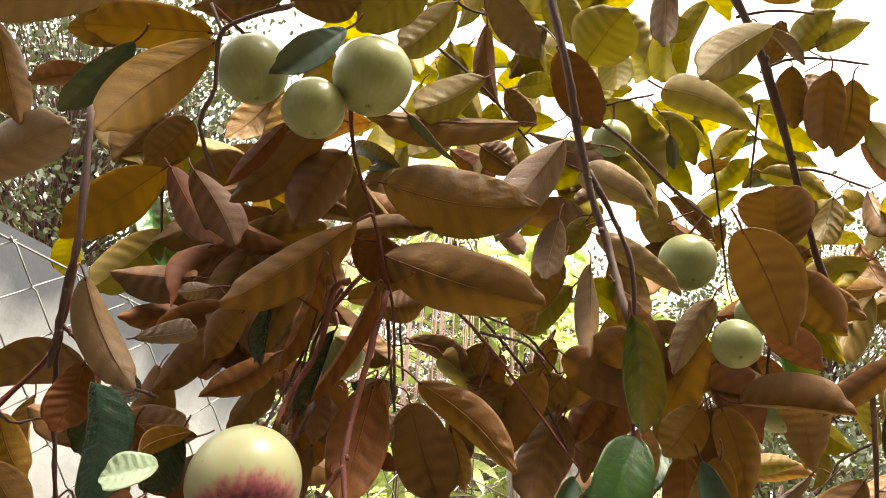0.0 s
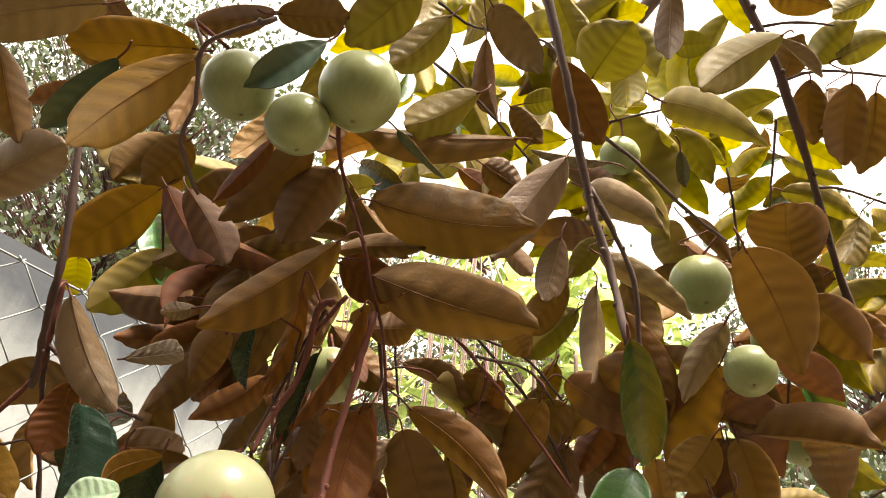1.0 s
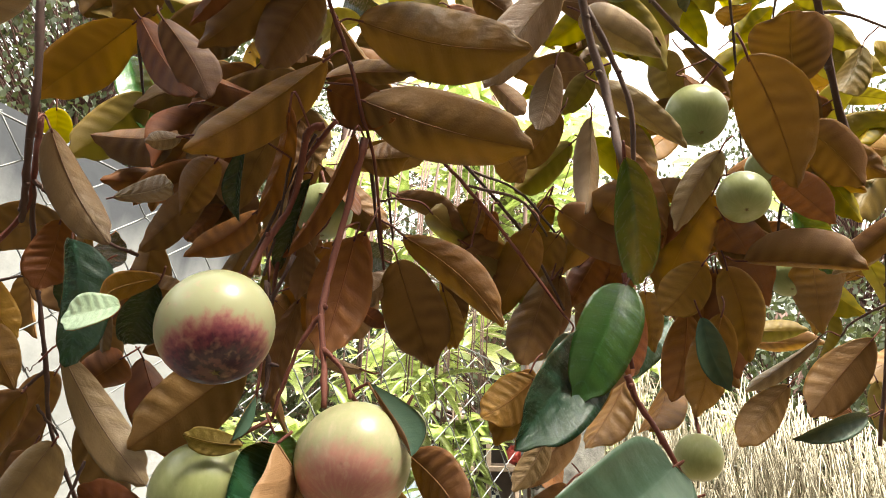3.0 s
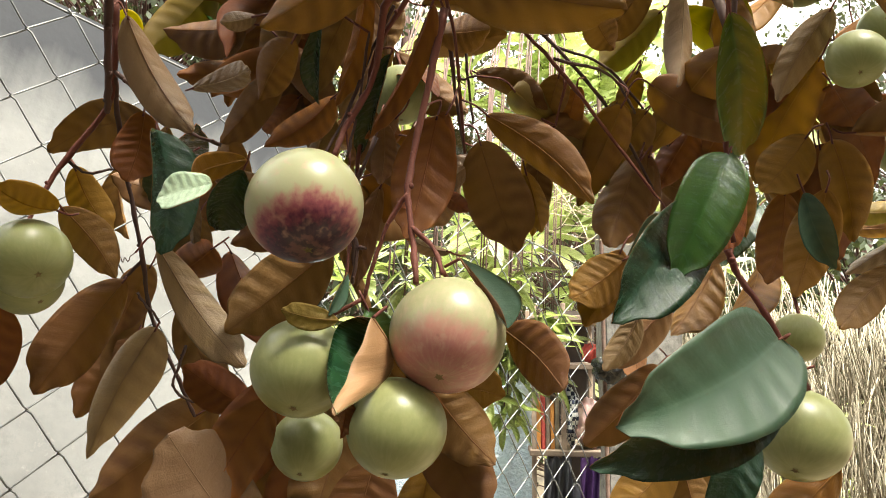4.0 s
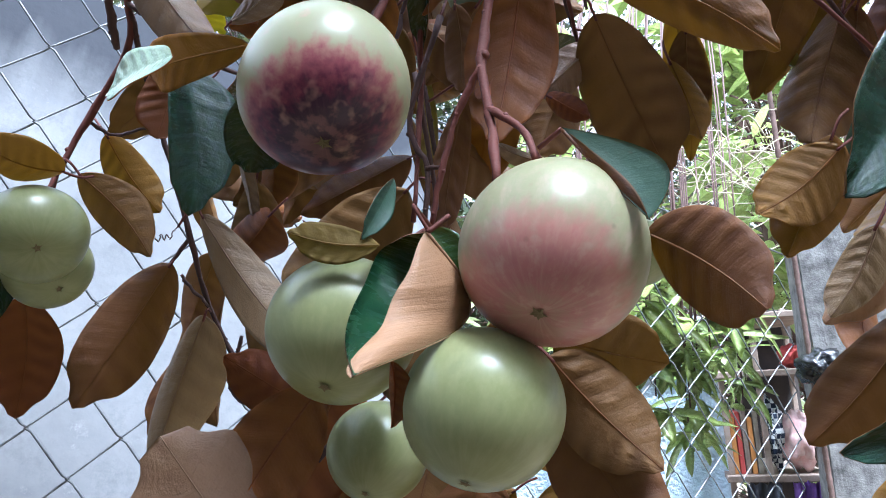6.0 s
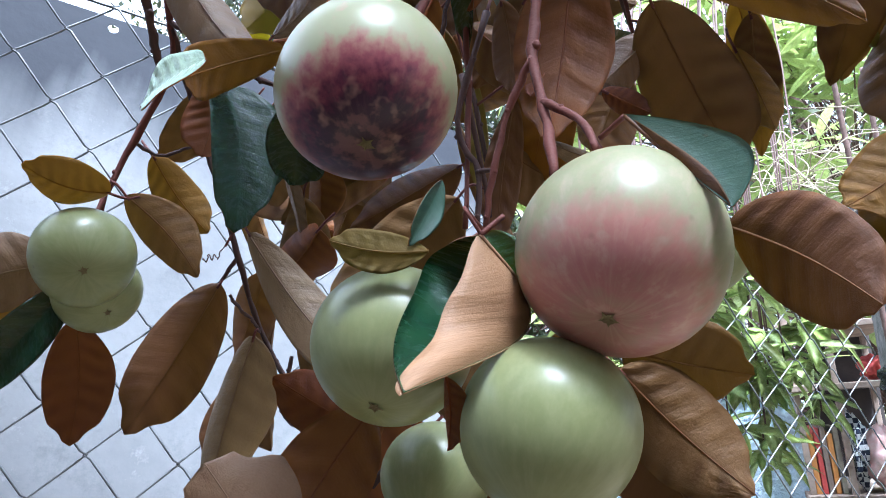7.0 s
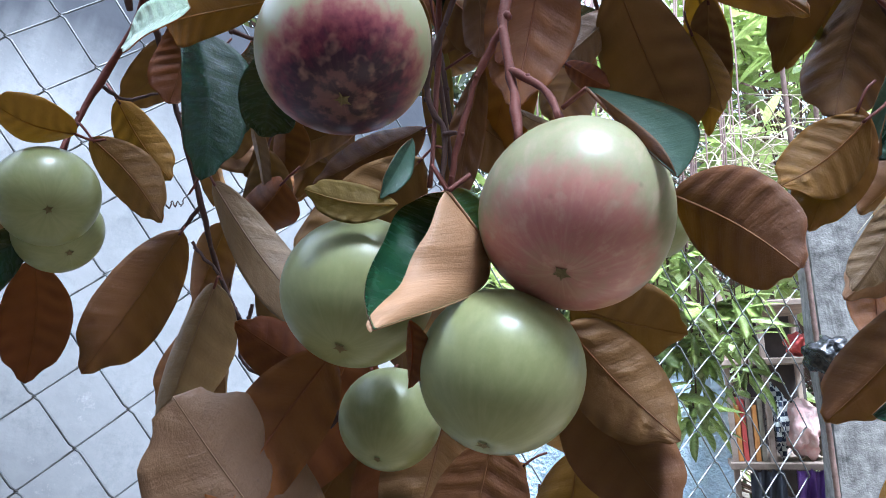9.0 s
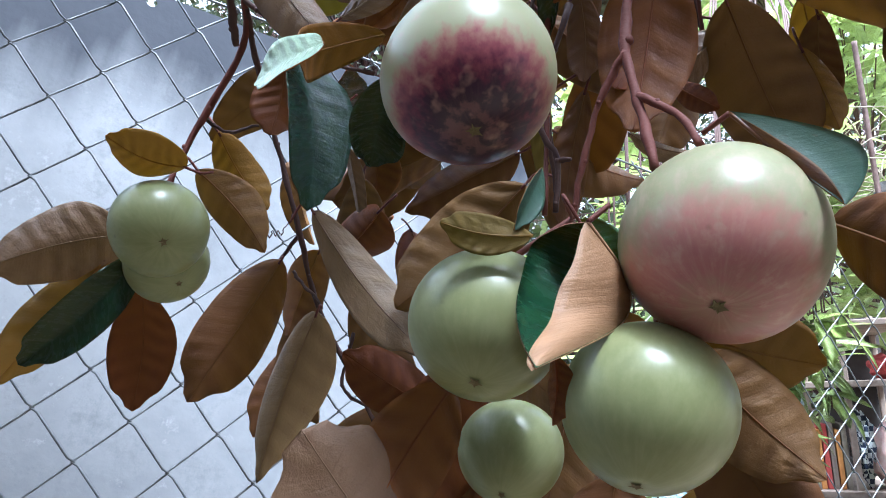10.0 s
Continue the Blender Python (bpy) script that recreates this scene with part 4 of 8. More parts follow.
leaf("d", (-0.1870, 0.6476, 1.9899), (-0.2342, 0.6513, 1.9370), (-0.43, 0.79, 0.44), 0.0536, 0.05, 10)
leaf("d", (-0.1502, 0.6124, 1.9653), (-0.1976, 0.6358, 1.9265), (-0.24, 0.75, 0.62), 0.0470, 0.05, 10)
leaf("r", (0.0196, 0.5441, 1.8112), (0.0728, 0.5460, 1.7884), (0.10, 0.95, 0.30), 0.0358, 0.06, 10)
leaf("d", (0.0139, 0.5642, 1.8314), (0.0875, 0.5625, 1.8373), (-0.01, 0.90, 0.43), 0.0237, 0.06, 10)
leaf("o", (-0.0158, 0.7130, 1.9363), (0.0703, 0.7172, 1.9304), (-0.01, 0.90, 0.44), 0.0383, 0.05, 10)
leaf("o", (0.0425, 0.5425, 1.7742), (-0.0092, 0.5743, 1.6844), (0.31, 0.89, -0.32), 0.0192, 0.08, 30)
leaf("o", (0.0021, 0.5022, 1.7737), (-0.0316, 0.5731, 1.7098), (0.37, 0.91, 0.20), 0.0210, 0.08, 30)
leaf("n", (-0.0360, 0.5348, 1.7589), (-0.0474, 0.5873, 1.7156), (-0.25, -0.93, -0.26), 0.0184, 0.05, 20)
leaf("n", (0.0124, 0.5451, 1.7376), (-0.0189, 0.6003, 1.6766), (-0.33, -0.93, -0.18), 0.0203, 0.05, 20)
leaf("a", (0.0414, 0.5922, 1.7746), (0.0834, 0.5913, 1.7774), (-0.01, 0.95, 0.33), 0.0369, 0.08, 12)
leaf("d", (0.0713, 0.6296, 1.7573), (0.1324, 0.6566, 1.7346), (0.21, 0.79, 0.58), 0.0260, 0.10, 20)
leaf("d", (0.1409, 0.6389, 1.7588), (0.1316, 0.6806, 1.7268), (0.03, 0.98, 0.21), 0.0285, 0.05, 15)
leaf("r", (0.1569, 0.6492, 1.7517), (0.1559, 0.7113, 1.7065), (0.07, 0.96, 0.27), 0.0281, 0.05, 15)
leaf("b", (0.0802, 0.6082, 1.7143), (0.1606, 0.5921, 1.6386), (0.50, 0.84, 0.20), 0.0330, 0.10, 12, pleat=0.4)
leaf("o", (0.0511, 0.5951, 1.7128), (0.0179, 0.5776, 1.6328), (-0.25, 0.96, -0.11), 0.0512, 0.06, 12)
leaf("a", (0.1949, 0.6524, 1.7376), (0.1646, 0.7204, 1.6639), (0.14, 0.95, 0.27), 0.0429, 0.05, 15)
leaf("a", (0.2209, 0.6535, 1.8535), (0.1815, 0.6712, 1.8018), (0.04, 0.97, 0.24), 0.0325, 0.05, 12)
leaf("c", (0.2387, 0.6868, 1.8379), (0.1847, 0.7062, 1.7913), (0.03, 0.97, 0.22), 0.0393, 0.05, 12)
leaf("a", (0.1576, 0.5577, 1.7695), (0.1749, 0.5772, 1.7524), (-0.00, 0.90, 0.44), 0.0269, 0.05, 12)
leaf("b", (0.2160, 0.6888, 1.7821), (0.2079, 0.7208, 1.7456), (0.13, 0.97, 0.20), 0.0218, 0.05, 12)
leaf("a", (0.4426, 0.6408, 1.8418), (0.5052, 0.6567, 1.7909), (0.24, 0.80, 0.54), 0.0460, 0.08, 12)
leaf("d", (0.4416, 0.6554, 1.8915), (0.4754, 0.6769, 1.8480), (0.29, 0.75, 0.60), 0.0388, 0.05, 12)
leaf("p", (0.5191, 0.6685, 1.7471), (0.4972, 0.7123, 1.7187), (0.09, 0.98, -0.18), 0.0345, 0.05, 12)
leaf("a", (0.5240, 0.7822, 1.7606), (0.5846, 0.9103, 1.6916), (0.47, 0.85, 0.23), 0.0558, 0.05, 12)
leaf("p", (0.1372, 0.5548, 2.1038), (0.1905, 0.5836, 2.0458), (0.18, 0.81, 0.56), 0.0369, 0.05, 12)
leaf("c", (0.2159, 0.6393, 2.2153), (0.2507, 0.6665, 2.1382), (0.23, 0.82, 0.52), 0.0432, 0.03, 8)
leaf("p", (0.2925, 0.4882, 2.0786), (0.2879, 0.5061, 2.0031), (0.27, 0.94, 0.20), 0.0277, 0.03, 8)
leaf("c", (0.1834, 0.6701, 2.0735), (0.2227, 0.6629, 2.0809), (-0.06, 0.82, 0.57), 0.0303, 0.03, 8)
leaf("y", (0.1328, 0.7140, 2.1673), (0.1001, 0.7342, 2.1243), (-0.11, 0.87, 0.49), 0.0403, 0.03, 8)
leaf("y", (0.1653, 0.7452, 2.1035), (0.1692, 0.7703, 2.0517), (0.07, 0.90, 0.44), 0.0320, 0.03, 8)
leaf("d", (0.1677, 0.6571, 2.0583), (0.2045, 0.6734, 2.0241), (0.13, 0.83, 0.55), 0.0272, 0.03, 8)
leaf("a", (0.4322, 0.5800, 2.1678), (0.5020, 0.5864, 2.1571), (0.06, 0.64, 0.76), 0.0393, 0.03, 8)
leaf("d", (-0.0373, 0.4520, 1.9797), (0.0196, 0.4524, 1.9807), (-0.02, 0.73, 0.68), 0.0293, 0.05, 10)
leaf("d", (-0.0482, 0.4794, 2.0076), (-0.1314, 0.5023, 2.0097), (-0.08, 0.71, 0.70), 0.0279, 0.05, 10)
leaf("p", (0.2534, 0.5897, 1.9487), (0.1800, 0.5939, 1.9618), (-0.08, 0.98, -0.18), 0.0193, 0.05, 25)
leaf("t", (0.3360, 0.6253, 1.9907), (0.3433, 0.6413, 1.9578), (-0.61, -0.65, -0.45), 0.0137, 0.00, 15)
leaf("t", (0.0609, 0.4902, 1.9036), (0.1005, 0.4985, 1.8668), (-0.64, -0.22, -0.74), 0.0132, 0.00, 20)
leaf("t", (0.0162, 0.3981, 1.9066), (-0.0291, 0.3901, 1.8595), (0.32, -0.93, -0.15), 0.0274, 0.05, 25)
leaf("c", (0.2945, 0.6446, 2.2158), (0.2398, 0.6780, 2.1835), (-0.09, 0.85, 0.51), 0.0534, 0.03, 8)
leaf("c", (0.5963, 0.6393, 2.2308), (0.5447, 0.6496, 2.2076), (-0.05, 0.87, 0.50), 0.0395, 0.03, 8)
leaf("a", (0.4409, 0.7441, 1.9479), (0.4062, 0.7665, 1.9003), (0.26, 0.93, 0.25), 0.0319, 0.05, 10)
leaf("c", (0.2697, 0.7193, 1.9343), (0.2422, 0.7460, 1.8974), (0.13, 0.93, 0.34), 0.0311, 0.05, 10)
leaf("d", (0.1377, 0.6387, 1.9713), (0.1789, 0.6496, 1.9499), (0.05, 0.85, 0.53), 0.0344, 0.05, 10)
leaf("y", (0.0775, 0.6829, 2.1883), (0.1307, 0.6707, 2.2153), (-0.14, 0.77, 0.63), 0.0409, 0.03, 8)
leaf("b", (0.3664, 0.6679, 1.7831), (0.3432, 0.7739, 1.7006), (0.24, 0.97, 0.04), 0.0506, 0.05, 12)
leaf("r", (0.3800, 0.6806, 1.7625), (0.4772, 0.8043, 1.7038), (0.18, 0.82, 0.54), 0.0547, 0.06, 15)
leaf("r", (0.3970, 0.7545, 1.7315), (0.4490, 0.8319, 1.6494), (0.32, 0.89, 0.33), 0.0506, 0.06, 12)
leaf("o", (0.3850, 0.7712, 1.7040), (0.3965, 0.7843, 1.6311), (0.33, 0.92, 0.22), 0.0419, 0.06, 12)
leaf("g", (0.2456, 0.5513, 1.6656), (0.2015, 0.5392, 1.5771), (0.09, -0.99, 0.09), 0.0459, 0.05, 12)
leaf("t", (0.2672, 0.5384, 1.5395), (0.1486, 0.4555, 1.4914), (0.47, -0.84, 0.28), 0.0622, 0.05, 6)
leaf("n", (0.2653, 0.5209, 1.5174), (0.1387, 0.4802, 1.4664), (0.28, -0.96, 0.07), 0.0380, 0.05, 8)
leaf("n", (0.2383, 0.5763, 1.6360), (0.1580, 0.5152, 1.5481), (0.61, -0.79, -0.01), 0.0526, 0.03, 6)
leaf("t", (0.2303, 0.6857, 1.6481), (0.1974, 0.6774, 1.5985), (0.30, -0.95, -0.04), 0.0326, 0.03, 10)
leaf("b", (0.1952, 0.6555, 1.6068), (0.1479, 0.6430, 1.5724), (-0.16, 0.98, -0.13), 0.0388, 0.05, 10)
leaf("a", (0.0920, 0.5175, 1.5434), (0.1249, 0.4812, 1.5089), (0.72, 0.69, -0.04), 0.0328, 0.03, 4, pleat=0.25, stalk=False)
leaf("a", (0.0434, 0.5900, 1.5118), (0.0950, 0.6060, 1.4970), (-0.10, 0.80, 0.50), 0.0380, 0.03, 6, pleat=0.3)
folded_leaf("t", [(0.0648, 0.5137, 1.5874), (0.0801, 0.5027, 1.5632), (0.0937, 0.4918, 1.5431)], (0.0837, 0.4987, 1.5643), (0.0989, 0.4987, 1.5671), "folded leaf, bluish green upper face and brown underside", 0.06)
leaf("d", (0.0408, 0.5890, 1.5034), (0.0880, 0.5930, 1.4500), (-0.11, 0.99, -0.01), 0.0400, 0.06, 6, pleat=0.3)
leaf("d", (0.0409, 0.6030, 1.4881), (0.0842, 0.6008, 1.4148), (-0.10, 0.99, -0.09), 0.0460, 0.06, 10, pleat=0.3)
folded_leaf("s", [(0.0128, 0.4986, 1.5489), (0.0229, 0.5139, 1.5288), (0.0202, 0.5078, 1.5120), (0.0022, 0.4524, 1.4952)], (0.0040, 0.4810, 1.5204), (-0.0110, 0.5040, 1.5430), "folded leaf, salmon-tan underside and green inner face", 0.10)
leaf("c", (-0.0091, 0.5039, 1.5474), (-0.0407, 0.4873, 1.5528), (-0.45, 0.89, 0.11), 0.0158, 0.06, 14, stalk=False)
leaf("r", (-0.0006, 0.4920, 1.5010), (-0.0050, 0.5000, 1.4772), (0.30, 0.93, 0.10), 0.0120, 0.06, 20, pleat=0.3, stalk=False)
leaf("d", (-0.0689, 0.7174, 1.6597), (-0.1607, 0.7171, 1.6270), (-0.2, 0.97, 0.1), 0.0460, 0.05, 12)
leaf("r", (-0.1778, 0.6979, 1.6865), (-0.1937, 0.7264, 1.6339), (0.1, 0.98, 0.1), 0.0320, 0.05, 12)
leaf("p", (-0.1780, 0.6602, 1.6630), (-0.1843, 0.6906, 1.6156), (0.3, 0.95, 0.0), 0.0170, 0.05, 12)
leaf("d", (-0.0980, 0.6409, 1.7640), (-0.1644, 0.6866, 1.7160), (-0.2, 0.97, 0.1), 0.0360, 0.05, 12)
leaf("r", (-0.0468, 0.6296, 1.7380), (-0.1168, 0.6678, 1.7067), (0.1, 0.95, 0.3), 0.0340, 0.05, 12)
leaf("d", (-0.0591, 0.6626, 1.7388), (-0.0973, 0.7101, 1.6856), (0.3, 0.95, 0.0), 0.0360, 0.05, 12)
leaf("r", (-0.0664, 0.5616, 1.4932), (-0.0945, 0.5110, 1.4203), (-0.50, 0.83, -0.20), 0.0370, 0.04, 6, pleat=0.3, full=0.5, stalk=False)
leaf("t", (-0.0082, 0.5192, 1.5786), (-0.0159, 0.5012, 1.5498), (0.94, -0.34, -0.04), 0.0108, 0.05, 20, stalk=False)
leaf("v", (-0.0481, 0.6487, 1.6137), (-0.1286, 0.6320, 1.5419), (-0.28, 0.96, 0.09), 0.0625, 0.05, 8)
leaf("p", (-0.1962, 0.6441, 1.6148), (-0.1135, 0.6391, 1.5149), (-0.16, 0.96, -0.23), 0.0390, 0.05, 10)
leaf("r", (-0.1578, 0.6710, 1.6170), (-0.2124, 0.6911, 1.5882), (0.09, 0.89, 0.44), 0.0437, 0.05, 10)
leaf("d", (-0.2150, 0.7341, 1.5663), (-0.1640, 0.7291, 1.4739), (-0.28, 0.94, -0.20), 0.0435, 0.05, 10)
leaf("p", (-0.1919, 0.6449, 1.5458), (-0.2649, 0.6834, 1.4335), (-0.01, 0.94, 0.33), 0.0480, 0.05, 34, pleat=1.6)
leaf("a", (-0.2583, 0.7349, 1.5360), (-0.3115, 0.7406, 1.4619), (-0.29, 0.92, 0.28), 0.0452, 0.05, 12)
leaf("a", (-0.2409, 0.7270, 1.6080), (-0.2756, 0.7332, 1.5402), (-0.36, 0.89, 0.27), 0.0421, 0.05, 12)
leaf("a", (-0.2286, 0.6569, 1.5868), (-0.2840, 0.6318, 1.4904), (-0.62, 0.77, 0.15), 0.0522, 0.06, 18)
leaf("p", (-0.0586, 0.5326, 1.3970), (-0.1155, 0.5105, 1.4765), (-0.65, 0.73, -0.23), 0.0600, 0.03, 4, pleat=0.3, full=0.36, stalk=False)
leaf("a", (-0.0706, 0.6292, 1.4759), (-0.1421, 0.6230, 1.3663), (-0.16, 0.99, 0.05), 0.0799, 0.05, 8)
leaf("r", (-0.1080, 0.6500, 1.4782), (-0.1504, 0.6063, 1.5158), (-0.37, 0.93, -0.05), 0.0340, 0.05, 8, pleat=0.4)
leaf("o", (-0.0656, 0.6371, 1.4562), (-0.0490, 0.6281, 1.3766), (-0.23, 0.96, -0.16), 0.0633, 0.05, 8)
leaf("a", (-0.0002, 0.6021, 1.4494), (-0.0132, 0.5887, 1.3880), (-0.14, 0.97, -0.18), 0.0469, 0.05, 8)
leaf("b", (0.0384, 0.6258, 1.4423), (0.0271, 0.6124, 1.3822), (-0.07, 0.98, -0.21), 0.0447, 0.05, 8)
leaf("a", (-0.1728, 0.7380, 1.4783), (-0.2773, 0.7115, 1.3912), (-0.26, 0.97, 0.01), 0.0658, 0.05, 10)
leaf("d", (-0.1922, 0.7693, 1.4600), (-0.2607, 0.7539, 1.3847), (-0.25, 0.97, 0.03), 0.0534, 0.05, 10)
leaf("n", (-0.1851, 0.6081, 1.7035), (-0.1699, 0.5976, 1.6002), (0.85, -0.49, 0.18), 0.0475, 0.03, 10, pleat=1.2, full=0.42)
leaf("n", (-0.0984, 0.5703, 1.6605), (-0.1229, 0.5897, 1.6185), (0.33, -0.77, -0.55), 0.0347, 0.04, 12)
leaf("l", (-0.0781, 0.4651, 1.6242), (-0.1129, 0.4696, 1.6163), (-0.20, -0.92, 0.34), 0.0235, 0.04, 10, pleat=0.2, full=0.5, stalk=False)
leaf("b", (-0.0765, 0.5151, 1.6525), (-0.0897, 0.4661, 1.6195), (-0.20, 0.75, 0.62), 0.0215, 0.22, 6, pleat=0.3, stalk=False)
leaf("r", (-0.2009, 0.6150, 1.7215), (-0.2143, 0.6207, 1.6640), (-0.50, 0.87, 0.03), 0.0368, 0.05, 10)
leaf("b", (-0.2668, 0.6309, 1.6793), (-0.2515, 0.6709, 1.6291), (-0.61, 0.70, 0.37), 0.0309, 0.05, 12)
leaf("a", (-0.2518, 0.5945, 1.6373), (-0.2178, 0.6226, 1.5844), (-0.39, 0.89, 0.22), 0.0332, 0.06, 16)
leaf("b", (-0.2387, 0.5708, 1.6298), (-0.2625, 0.5307, 1.6405), (-0.30, 0.60, 0.74), 0.0300, -0.12, 12, pleat=0.3)
leaf("p", (-0.3043, 0.5909, 1.5999), (-0.3764, 0.5460, 1.5766), (-0.57, 0.78, 0.27), 0.0502, 0.05, 10)
leaf("b", (-0.3255, 0.5962, 1.5881), (-0.3859, 0.5689, 1.5049), (-0.67, 0.69, 0.26), 0.0367, 0.06, 10)
leaf("n", (-0.2900, 0.5892, 1.5832), (-0.3514, 0.5580, 1.5161), (0.64, -0.72, -0.25), 0.0323, 0.04, 10)
leaf("r", (-0.3063, 0.6087, 1.5653), (-0.3286, 0.6284, 1.4855), (-0.66, 0.66, 0.35), 0.0424, 0.05, 10)
leaf("o", (0.0437, 0.5828, 1.7052), (0.0244, 0.5736, 1.6082), (-0.14, 0.99, -0.07), 0.0462, 0.05, 10)
leaf("d", (-0.0026, 0.6158, 1.7129), (-0.0051, 0.6253, 1.6619), (-0.14, 0.99, -0.06), 0.0203, 0.05, 12)
leaf("d", (0.0746, 0.6428, 1.7030), (0.1075, 0.7041, 1.6178), (-0.08, 0.82, 0.56), 0.0535, 0.05, 8)
leaf("b", (0.1221, 0.7117, 1.7317), (0.1258, 0.7690, 1.6434), (0.06, 0.97, 0.22), 0.0302, 0.05, 12)
leaf("p", (0.0722, 0.6652, 1.6952), (0.0380, 0.6505, 1.6620), (-0.48, 0.87, 0.11), 0.0271, 0.05, 10)
leaf("p", (0.0532, 0.6139, 1.6054), (0.0204, 0.5906, 1.6144), (-0.59, 0.80, -0.08), 0.0116, 0.05, 12)
leaf("r", (0.0418, 0.6518, 1.6617), (0.0653, 0.6626, 1.6468), (-0.15, 0.90, 0.41), 0.0167, 0.05, 12)
leaf("d", (0.0061, 0.6417, 1.7254), (-0.0387, 0.6622, 1.6872), (-0.40, 0.86, 0.30), 0.0325, 0.05, 12)
leaf("s", (0.2341, 0.6762, 1.5738), (0.1793, 0.6863, 1.5156), (0.21, 0.98, -0.03), 0.0464, 0.05, 22)
leaf("a", (0.2254, 0.6825, 1.5198), (0.1655, 0.7037, 1.4498), (0.32, 0.95, 0.01), 0.0454, 0.05, 16)
leaf("d", (0.2217, 0.7059, 1.7134), (0.1883, 0.6933, 1.6215), (0.14, 0.97, -0.18), 0.0539, 0.05, 14)
leaf("b", (0.2376, 0.6840, 1.4486), (0.1822, 0.6728, 1.3968), (0.13, 0.93, -0.34), 0.0437, 0.05, 12)
leaf("a", (0.2461, 0.7014, 1.4373), (0.2581, 0.6895, 1.3784), (0.28, 0.95, -0.14), 0.0382, 0.05, 12)
leaf("n", (0.2629, 0.5770, 1.4718), (0.2299, 0.5721, 1.4125), (0.00, -1.00, 0.08), 0.0290, 0.05, 12)
leaf("b", (0.3416, 0.6257, 1.4494), (0.2768, 0.6078, 1.3955), (0.13, 0.88, -0.45), 0.0469, 0.05, 12)
leaf("a", (0.2200, 0.6627, 1.7587), (0.3154, 0.6851, 1.7180), (0.34, 0.89, 0.30), 0.0431, 0.05, 12)
leaf("b", (0.3595, 0.6854, 1.7193), (0.3220, 0.6973, 1.6715), (-0.02, 0.96, -0.28), 0.0433, 0.05, 12)
leaf("b", (0.3946, 0.7171, 1.7249), (0.4240, 0.7493, 1.6357), (0.49, 0.87, 0.01), 0.0466, 0.05, 12)
leaf("o", (0.3684, 0.7592, 1.6861), (0.3433, 0.7488, 1.5953), (0.32, 0.93, -0.19), 0.0414, 0.05, 12)
leaf("b", (0.3731, 0.6867, 1.6724), (0.3465, 0.6994, 1.5791), (0.33, 0.94, 0.04), 0.0497, 0.05, 12)
leaf("t", (0.3464, 0.6699, 1.6651), (0.3678, 0.6695, 1.6001), (-0.35, -0.93, -0.11), 0.0291, 0.05, 12)
leaf("r", (0.3993, 0.7504, 1.7285), (0.4180, 0.7650, 1.6206), (0.36, 0.91, 0.19), 0.0524, 0.05, 12)
leaf("a", (0.5247, 0.6203, 1.7545), (0.4865, 0.6781, 1.7170), (0.10, 0.99, -0.09), 0.0311, 0.05, 12)
leaf("d", (0.5354, 0.7224, 1.6590), (0.4685, 0.7318, 1.5836), (0.30, 0.94, -0.15), 0.0495, 0.05, 12)
leaf("p", (0.5403, 0.8225, 1.6751), (0.4527, 0.8284, 1.6139), (0.33, 0.86, -0.39), 0.0252, 0.05, 20)
leaf("d", (0.4794, 0.7827, 1.6183), (0.4136, 0.7664, 1.5557), (0.08, 0.94, -0.33), 0.0367, 0.05, 12)
leaf("d", (0.6015, 0.7651, 1.6446), (0.6435, 0.7617, 1.5844), (0.45, 0.86, 0.26), 0.0407, 0.05, 12)
leaf("n", (0.5231, 0.6440, 1.7114), (0.5358, 0.6626, 1.6481), (-0.56, -0.83, -0.03), 0.0363, 0.05, 12)
leaf("a", (0.4985, 0.7469, 1.7393), (0.5433, 0.8212, 1.6782), (0.48, 0.87, 0.10), 0.0564, 0.05, 12)
leaf("c", (0.5071, 0.9171, 1.6958), (0.5772, 0.9097, 1.6979), (0.08, 0.99, 0.13), 0.0314, 0.05, 12)
leaf("t", (0.5342, 0.7476, 1.5860), (0.4535, 0.7400, 1.5626), (0.14, -0.97, -0.18), 0.0275, 0.05, 12)
leaf("d", (-0.0075, 0.5443, 1.7921), (-0.0560, 0.5938, 1.7220), (-0.30, 0.92, 0.26), 0.0258, 0.05, 12)
leaf("d", (-0.0301, 0.6392, 1.7171), (0.0172, 0.6512, 1.6630), (0.03, 1.00, -0.06), 0.0388, 0.05, 12)
leaf("n", (-0.1903, 0.6751, 1.6971), (-0.2162, 0.6701, 1.6554), (0.45, -0.88, -0.17), 0.0389, 0.05, 12)
leaf("a", (0.0527, 0.7015, 1.6944), (0.0272, 0.7004, 1.6412), (-0.17, 0.98, 0.06), 0.0466, 0.05, 12)
leaf("b", (0.1158, 0.6981, 1.6914), (0.1294, 0.6954, 1.6349), (0.05, 1.00, -0.04), 0.0259, 0.05, 12)
leaf("d", (0.2284, 0.7054, 1.7093), (0.2082, 0.7095, 1.6396), (0.10, 0.99, 0.03), 0.0427, 0.05, 12)
leaf("o", (0.2693, 0.6108, 1.6678), (0.2633, 0.6116, 1.6049), (0.23, 0.97, -0.01), 0.0318, 0.05, 12)
leaf("b", (0.1919, 0.6557, 1.6143), (0.1610, 0.6587, 1.5504), (0.08, 1.00, 0.01), 0.0376, 0.05, 12)
leaf("d", (-0.1012, 0.6661, 1.9528), (-0.1742, 0.7015, 1.9290), (-0.12, 0.79, 0.61), 0.0512, 0.05, 12)
leaf("a", (-0.1825, 0.6896, 1.9671), (-0.2260, 0.7062, 1.9275), (-0.26, 0.76, 0.60), 0.0460, 0.05, 12)
